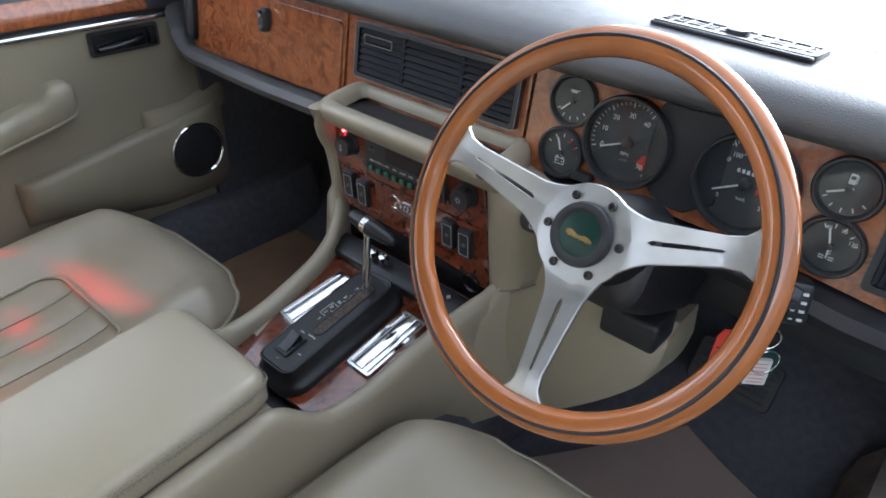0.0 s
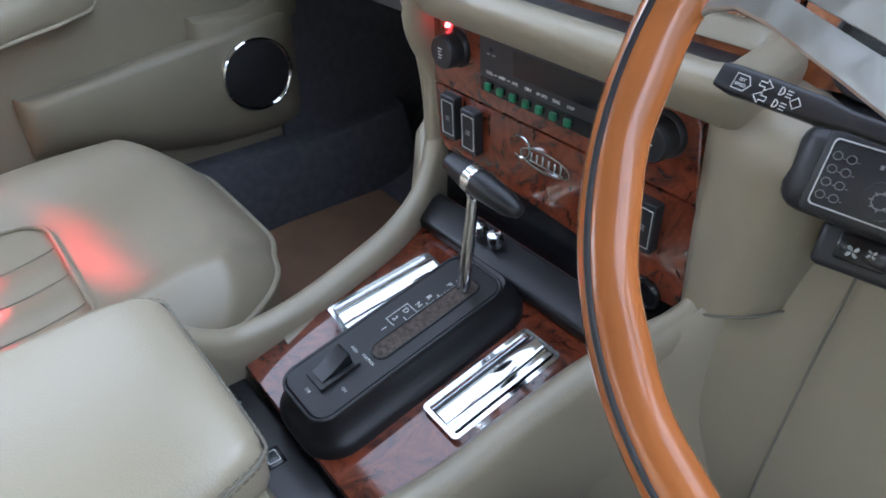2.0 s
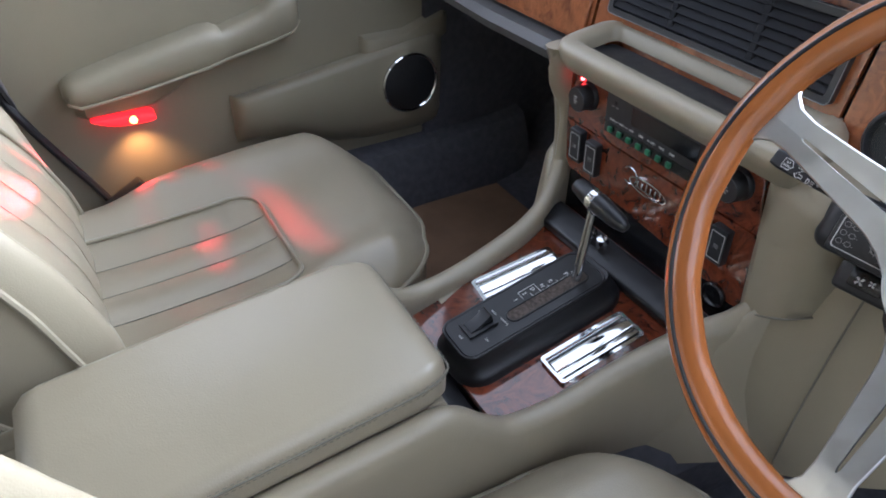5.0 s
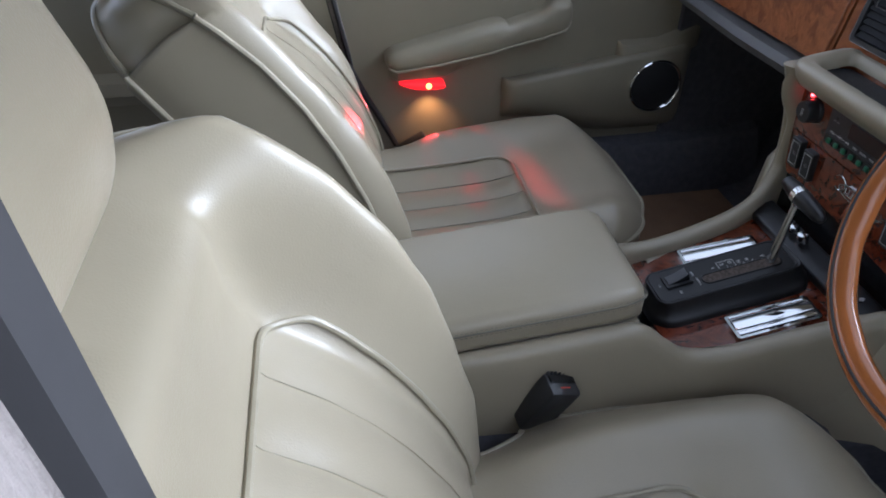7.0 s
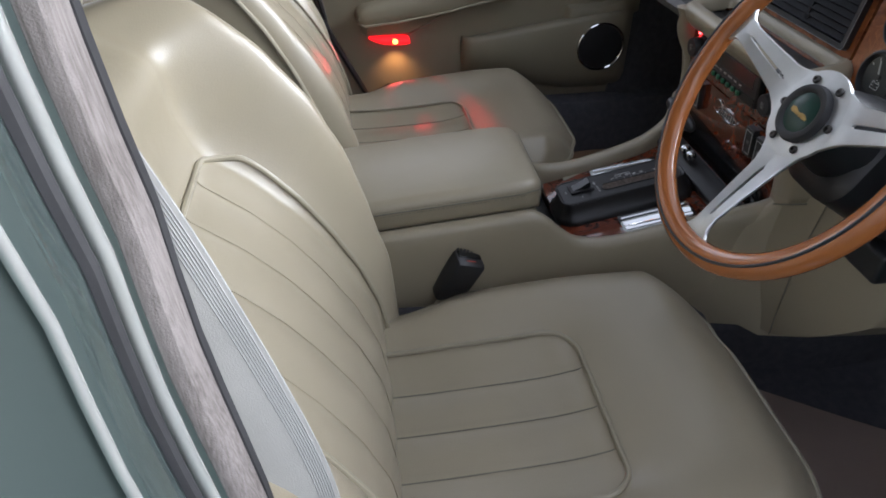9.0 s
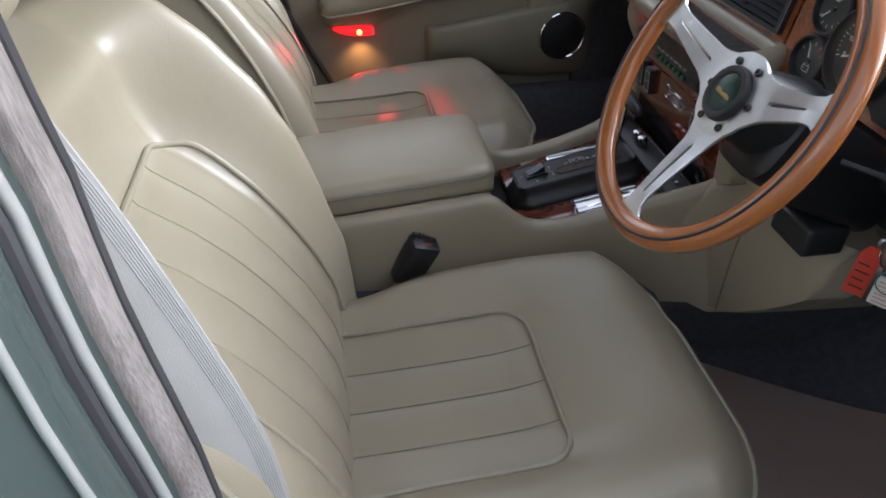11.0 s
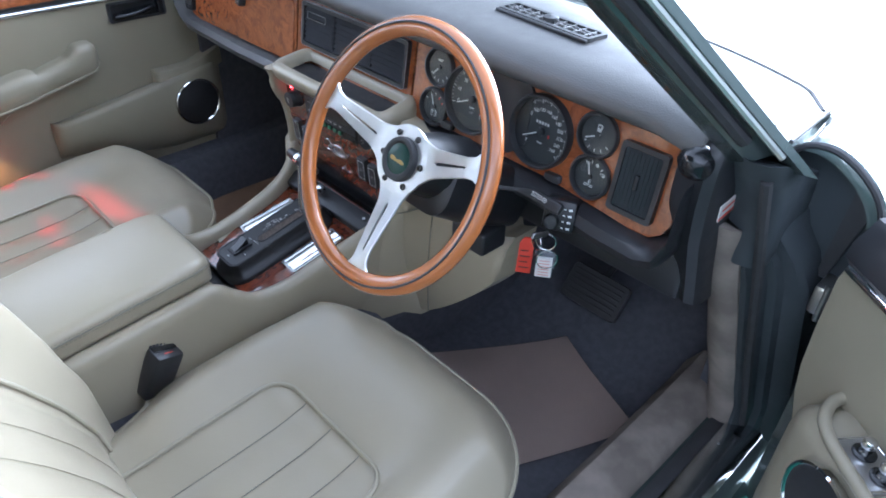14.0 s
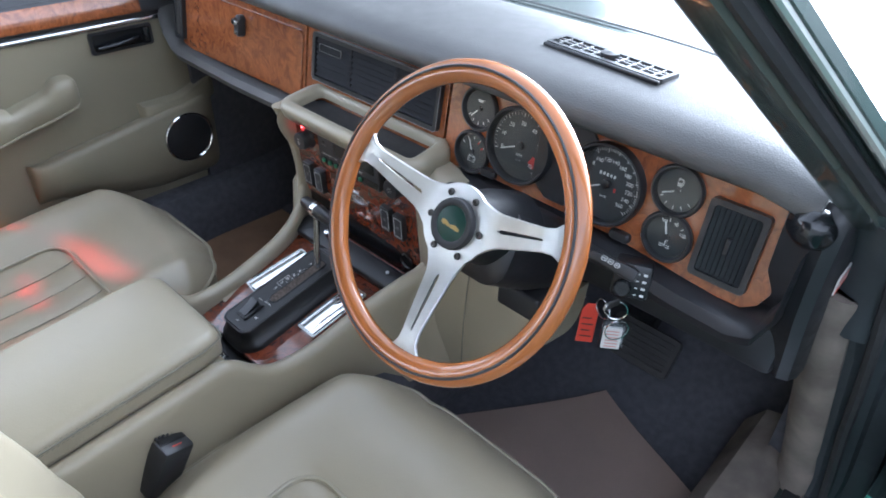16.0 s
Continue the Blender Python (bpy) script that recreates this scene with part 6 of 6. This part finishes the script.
def pedals():
    for name, x, y, z, w, h in (("brake_pedal", 0.44, 1.20, 0.46, 0.13, 0.075),):
        m = pose(x, y, z, 52, 0, 0)
        p = root(name, (x, y, z), "ribbed black rubber pedal on a steel arm", "pedal", "pedals")
        part("pad", plate(rounded(w, h, 0.01), -0.006, 0.004, m, 0.002), RUBBER, p)
        for i in range(6):
            yy = -h / 2 + 0.012 + i * (h - 0.024) / 5
            part("rib", boxed((-w / 2 + 0.01, yy - 0.002, 0.003), (w / 2 - 0.01, yy + 0.002, 0.0065), 0.001, 1, m), RUBBER, p, smooth=False)
        part("arm", tube(bez([m @ Vector((0, 0, -0.004)), (x, y + 0.07, z + 0.05), (x, y + 0.11, z + 0.20), (x, y + 0.10, z + 0.35)], 6), 0.007, 8), BLACK, p)


pedals()


# ---- doors ----
def door_trim(M, sgn, open_side):
    """A front door in its own frame: x runs from the hinge edge back along the door, z up, y out of the trim towards the cabin."""
    name = "open driver's door" if open_side else "closed passenger door"
    d = root("front_door", M.translation, f"green {name} with beige leather trim, walnut capping and chrome strip" if not open_side else "open green driver's door with beige leather trim and chrome switch panel", "car door", "front doors")
    L = 1.02

    def P(x, z, o):
        return M @ Vector((x, o, z))

    def slab(pts, x0, x1, n=2):
        return loft([[P(x, z, o) for o, z in pts] for x in np.linspace(x0, x1, n)])
    part("door_skin", slab([(-0.05, 0.36), (-0.13, 0.40), (-0.165, 0.62), (-0.155, 0.80), (-0.12, 0.875), (-0.05, 0.895), (-0.02, 0.88), (-0.02, 0.37)], -0.01, L), PAINT, d, "green metallic door skin")
    # trim panel with rounded front edge
    xdir = M.to_3x3() @ Vector((1, 0, 0))
    DF = axes(M.translation, xdir, (0, 0, 1))
    if open_side:
        edge = [(0.10, 0.50), (0.055, 0.559), (0.035, 0.595), (0.015, 0.64), (0.006, 0.68), (0.002, 0.748), (0.002, 0.816), (0.008, 0.832), (0.021, 0.843)]
        part("trim_panel", plate([(0.14, 0.40), (0.12, 0.45)] + edge + [(L, 0.843), (L, 0.40)], -0.02, 0.008, DF, 0.005), VINYL, d, "beige leather trim panel")
    else:
        rings = []
        for x, k in ((0.0, 0.0), (0.006, 0.6), (0.02, 0.9), (0.05, 1.0), (L - 0.03, 1.0), (L, 0.3)):
            rings.append([P(x, z, o) for o, z in ((-0.02, 0.375), (0.004 * k, 0.385), (0.008 * k, 0.42), (0.008 * k, 0.60), (0.010 * k, 0.835), (-0.02, 0.845))])
        part("trim_panel", loft(rings), VINYL, d, "beige leather trim panel")
    part("chrome_strip", slab([(0.006, 0.831), (0.012, 0.832), (0.0165, 0.835), (0.0175, 0.839), (0.016, 0.843), (0.012, 0.846), (0.006, 0.847)], 0.02, L - 0.02), CHROME, d, "thin chrome strip")
    part("top_roll", slab([(-0.02, 0.843), (0.012, 0.843), (0.020, 0.853), (0.018, 0.872), (0.0, 0.902), (-0.03, 0.912), (-0.06, 0.90), (-0.06, 0.85)], 0.015, L - 0.01), BLACK, d, "black padded door top")
    part("wood_capping", slab([(0.0, 0.858), (0.0235, 0.857), (0.0245, 0.864), (0.0215, 0.880), (0.010, 0.897), (0.0, 0.89)], 0.17 if open_side else 0.16, L - 0.02), WOOD, d, "walnut door capping")
    # map pocket: a shallow bulge with the loudspeaker in its front end
    def pocket_top(x):
        return 0.655 - 0.10 * smooth01((x - 0.02) / 0.45) - 0.02 * smooth01((x - 0.2) / 0.2)
    rings = []
    xs = [0.025, 0.03, 0.045, 0.07, 0.12, 0.20, 0.28, 0.36, 0.42, 0.448, 0.460, 0.466, 0.468]
    for x in xs:
        k = smooth01((x - 0.02) / 0.05) * math.sqrt(max(0, 1 - max(0, (x - 0.44) / 0.028) ** 2))
        zt = 0.652 - 0.060 * min(1, max(0, (x - 0.05) / 0.40))
        zb = 0.455 + 0.055 * smooth01((x - 0.2) / 0.25)
        rings.append([P(x, z, o) for o, z in ((0.0, zb - 0.02), (0.008 + 0.004 * k, zb - 0.012), (0.010 + 0.022 * k, zb + 0.006), (0.010 + 0.034 * k, zb + 0.035), (0.010 + 0.037 * k, zt - 0.012), (0.010 + 0.033 * k, zt - 0.004), (0.010 + 0.026 * k, zt), (0.010, zt - 0.004), (0.0, zt - 0.006))])
    if not open_side:
        pk = part("map_pocket", loft(rings), VINYL, d, "moulded leather map pocket")
        part("pocket_brow", loft([[P(x, z + 0.03 * smooth01((0.13 - x) / 0.1), o) for o, z in ((0.0, 0.60), (0.008 + 0.028 * k, 0.61), (0.008 + 0.028 * k, 0.644), (0.008 + 0.024 * k, 0.652), (0.008 + 0.012 * k, 0.657), (0.0, 0.658))] for x, k in ((0.02, 0.3), (0.04, 0.9), (0.08, 1), (0.12, 1), (0.17, 1), (0.196, 0.9), (0.206, 0.6), (0.211, 0.0))]), VINYL, d)
    sx, sz, so = (0.190, 0.628, 0.0715) if open_side else (0.122, 0.561, 0.0475)
    S = axes(P(sx, sz, so), M.to_3x3() @ Vector((1, 0, 0)), Vector((0, 0, 1)))
    if (S.to_3x3() @ Vector((0, 0, 1))).dot(M.to_3x3() @ Vector((0, 1, 0))) < 0:
        S = axes(P(sx, sz, so), M.to_3x3() @ Vector((-1, 0, 0)), Vector((0, 0, 1)))
    sp = part("loudspeaker", spin([(0.0605, -0.004), (0.0605, 0.004), (0.058, 0.006), (0.055, 0.004), (0.054, 0.001)], S, 56, close=False), CHROME, d, "round black loudspeaker with a chrome ring")
    part("grille", spin([(0.0555, 0.003), (0.05, 0.0045), (0.0, 0.005)], S, 40, close=False), BLACK, sp)
    # armrest with pull
    if not open_side:
        rings = []
        for x, w, zt, zb in ((0.327, 0.012, 0.738, 0.718), (0.330, 0.032, 0.749, 0.708), (0.338, 0.046, 0.757, 0.699), (0.350, 0.051, 0.760, 0.694), (0.368, 0.053, 0.759, 0.690), (0.380, 0.053, 0.753, 0.687), (0.392, 0.052, 0.740, 0.685), (0.408, 0.051, 0.733, 0.682), (0.44, 0.051, 0.725, 0.676), (0.468, 0.053, 0.717, 0.669), (0.480, 0.058, 0.724, 0.667), (0.50, 0.061, 0.724, 0.663), (0.55, 0.063, 0.713, 0.655), (0.62, 0.064, 0.698, 0.644), (0.68, 0.064, 0.683, 0.636), (0.704, 0.063, 0.677, 0.635), (0.716, 0.058, 0.672, 0.638), (0.722, 0.046, 0.667, 0.642), (0.725, 0.024, 0.660, 0.648)):
            rings.append([P(x, z, o) for o, z in ((0.0, zb + 0.012), (w * 0.6, zb), (w * 0.92, zb + 0.004), (w, zb + 0.014), (w, zt - 0.016), (w * 0.9, zt - 0.005), (w * 0.7, zt), (0.0, zt))])
        ar = part("armrest", loft(rings), VINYL, d, "padded leather armrest with a pull")
        part("piping", tube([P(x, z, o) for x, z, o in ((0.331, 0.712, 0.034), (0.345, 0.700, 0.047), (0.388, 0.689, 0.0515), (0.468, 0.673, 0.053), (0.50, 0.667, 0.0605), (0.62, 0.648, 0.0645), (0.704, 0.639, 0.0635), (0.720, 0.643, 0.050))], 0.0026, 6), PIPING, ar)
        part("armrest_base", loft([[P(x, z, o) for o, z in ((0.0, zt), (w, zt), (w * 0.75, zb + 0.006), (w * 0.5, zb), (0.0, zb))] for x, w, zt, zb in ((0.50, 0.012, 0.672, 0.655), (0.56, 0.026, 0.66, 0.618), (0.60, 0.034, 0.654, 0.602), (0.70, 0.036, 0.638, 0.600), (0.715, 0.02, 0.636, 0.606))]), VINYL, d)
        part("rear_seal", tube(bez([P(x, z, 0.010) for x, z in ((0.69, 0.40), (0.719, 0.468), (0.760, 0.55), (0.794, 0.624), (0.838, 0.739), (0.868, 0.83))], 6), 0.0065, 8), RUBBER, d, "dark rubber edge of the trim panel")
        # red door lamp under the rear of the armrest
        rings = []
        for x, h in ((0.598, 0.003), (0.5995, 0.0065), (0.604, 0.0088), (0.615, 0.0105), (0.630, 0.0118), (0.648, 0.0118), (0.664, 0.0105), (0.678, 0.008), (0.689, 0.005), (0.697, 0.0015)):
            rings.append([P(x, 0.590 + 0.06 * (x - 0.635) + 2.4 * max(0, x - 0.65) ** 2 + a * h, o) for o, a in ((0.006, 1), (0.020, 1), (0.027, 0.85), (0.031, 0.5), (0.0325, 0.0), (0.031, -0.5), (0.027, -0.85), (0.020, -1), (0.006, -1))])
        lamp = part("door_lamp", loft(rings), REDGLOW, d, "lit red door warning lamp")
        part("bulb", spin([(0.0, 0.010), (0.004, 0.0085), (0.0065, 0.004), (0.0072, 0.0), (0.0065, -0.004), (0.004, -0.0085), (0.0, -0.010)], Matrix.Translation(P(0.634, 0.590, 0.0285)) @ pose(0, 0, 0, 0, 90, 0), 16), BULB, lamp, "glowing bulb")
        # inner handle
        rec = part("handle_recess", frame_plate(rounded(0.136, 0.046, 0.006), rounded(0.122, 0.034, 0.005), -0.004, 0.005, axes(P(0.210, 0.806, 0.010), M.to_3x3() @ Vector((1, 0, 0)), Vector((0, 0, 1)))), BLACK, d, "black recessed inner handle")
        part("recess_back", boxed((0, 0, 0), (0.124, 0.003, 0.036), 0, 1, M @ Matrix.Translation((0.148, 0.0095, 0.788))), GLOSSBLACK, rec)
        part("lever", tube(bez([P(0.175, 0.806, 0.014), (P(0.19, 0.803, 0.022)), P(0.23, 0.799, 0.024), P(0.264, 0.796, 0.018)], 8), 0.006, 10), GLOSSBLACK, rec, "glossy black pull lever")
        part("tab", boxed((0, 0, 0), (0.014, 0.012, 0.034), 0.003, 2, M @ Matrix.Translation((0.150, 0.010, 0.789))), GLOSSBLACK, rec)
    else:
        # armrest whose level top carries the switch plate
        rim_line = [(0.086, -0.004), (0.092, 0.024), (0.109, 0.045), (0.131, 0.057), (0.160, 0.062), (0.192, 0.064), (0.229, 0.066), (0.258, 0.069), (0.45, 0.071), (0.72, 0.068)]
        rings = []
        for x, w, zt in ((0.052, 0.006, 0.62), (0.058, 0.026, 0.645), (0.072, 0.044, 0.672), (0.092, 0.056, 0.690), (0.115, 0.062, 0.698), (0.16, 0.065, 0.699), (0.30, 0.070, 0.697), (0.72, 0.070, 0.680), (0.74, 0.02, 0.67)):
            rings.append([P(x, z, o) for o, z in ((0.0, 0.43), (w * 0.7, 0.435), (w * 0.95, 0.46), (w, 0.50), (w, zt - 0.03), (w * 0.9, zt - 0.008), (w * 0.75, zt), (0.0, zt))])
        body = part("armrest", loft(rings), VINYL, d, "moulded leather armrest and loudspeaker pod")
        part("rim", tube(bez([P(x, 0.700 - 0.012 * smooth01((x - 0.2) / 0.5), o - 0.004) for x, o in rim_line], 6), 0.0075, 10), VINYL, body, "padded rim of the switch bay")
        m = axes(P(0.179, 0.700, 0.034), xdir, M.to_3x3() @ Vector((-0.16, -1, 0)))
        if m.to_3x3()[2][2] < 0:
            m = axes(P(0.179, 0.700, 0.034), xdir, M.to_3x3() @ Vector((0.16, 1, 0)))
        pl_ = part("switch_plate", plate(rounded(0.071, 0.050, 0.004), -0.004, 0.003, m, 0.001), STEEL, d, "chrome switch plate with two knobs")
        part("plate_border", tube([m @ Vector((x, y, 0.003)) for x, y in rounded(0.066, 0.045, 0.003)], 0.0012, 6, True), CHROME, pl_)
        for q in (-0.013, 0.018):
            k_ = part("knob_seat", spin([(0.0125, 0.003), (0.0125, 0.005), (0.010, 0.0065), (0.0, 0.0065)], m @ Matrix.Translation((q, 0.002, 0)), 24, close=False), GLOSSBLACK, pl_)
            part("knob", spin([(0.007, 0.006), (0.006, 0.012), (0.0075, 0.015), (0.0075, 0.021), (0.006, 0.024), (0.0, 0.025)], m @ Matrix.Translation((q, 0.002, 0)), 20, close=False), CHROME, k_)
        # body green stands for the teal that the handle reflects
        rel = part("door_release", boxed((0, 0, 0), (0.05, 0.018, 0.026), 0.008, 3, M @ Matrix.Translation((0.176, 0.008, 0.798))), PAINT, d, "inner door handle, its teal reflection put in as green-grey")
        # window sill seal and the glazing channel over the door top
        part("waist_seal", tube([P(0.0, 0.866, -0.03), P(0.035, 0.905, -0.03), P(0.09, 0.925, -0.03), P(L - 0.03, 0.925, -0.035)], 0.006, 8), RUBBER, d)
        part("quarter_channel", loft([[P(x, z, o) for o, z in ((-0.03, zz), (-0.045, zz + 0.012), (-0.06, zz), (-0.045, zz - 0.02))] for x, zz in ((0.005, 0.875), (0.03, 0.915), (0.06, 0.932), (0.12, 0.94), (0.30, 0.94))]), PAINT, d)
        part("door_mirror_mount", boxed((0, 0, 0), (0.06, 0.05, 0.05), 0.015, 3, M @ Matrix.Translation((0.02, -0.06, 0.90))), PAINT, d)
    return d


# passenger door: hinge edge at the front, running back along -y, cabin towards +x
MP = Matrix(((0, 1, 0, -0.712), (-1, 0, 0, 1.075), (0, 0, 1, 0), (0, 0, 0, 1)))
door_trim(MP, -1, False)
# driver's door swung open on its front hinges
_a = radians(52)
MD = Matrix(((math.sin(_a), -math.cos(_a), 0, 0.838), (-math.cos(_a), -math.sin(_a), 0, 1.045), (0, 0, 1, 0.0), (0, 0, 0, 1)))
door_trim(MD, 1, True)

# light thrown by the red door lamp
for aim, size, power, slim in (((-0.45, 0.612, 0.51), 10, 1.6, 1), ((-0.38, 0.625, 0.51), 9, 2.4, 1), ((-0.31, 0.632, 0.51), 8, 3.0, 1), ((-0.25, 0.636, 0.51), 7, 3.1, 1), ((-0.565, 0.515, 0.505), 14, 2.6, 1), ((-0.53, 0.42, 0.505), 14, 2.2, 1), ((-0.41, 0.495, 0.488), 9, 1.0, 1), ((-0.34, 0.485, 0.485), 8, 1.0, 1),
                               ((-0.57, 0.305, 0.618), 15, 5.5, 0.5), ((-0.445, 0.266, 0.648), 13, 6.0, 0.26), ((-0.385, 0.254, 0.666), 12, 5.0, 0.23), ((-0.325, 0.243, 0.683), 11, 4.5, 0.2)):
    lamp = new("door_lamp_beam", bpy.data.lights.new("door_lamp_beam", "SPOT"))
    lamp.data.energy, lamp.data.color, lamp.data.spot_size, lamp.data.spot_blend, lamp.data.shadow_soft_size = power, (1.0, 0.04, 0.05), radians(size), 1.0, 0.010
    lamp.matrix_world = look((-0.676, 0.441, 0.588), aim) @ Matrix.Diagonal((slim, 1, 1, 1))
lamp = new("door_lamp_glow", bpy.data.lights.new("door_lamp_glow", "SPOT"))
lamp.data.energy, lamp.data.color, lamp.data.spot_size, lamp.data.spot_blend, lamp.data.shadow_soft_size = 0.17, (1.0, 0.45, 0.15), radians(110), 1.0, 0.006
lamp.matrix_world = look((-0.668, 0.441, 0.574), (-0.70, 0.441, 0.45))
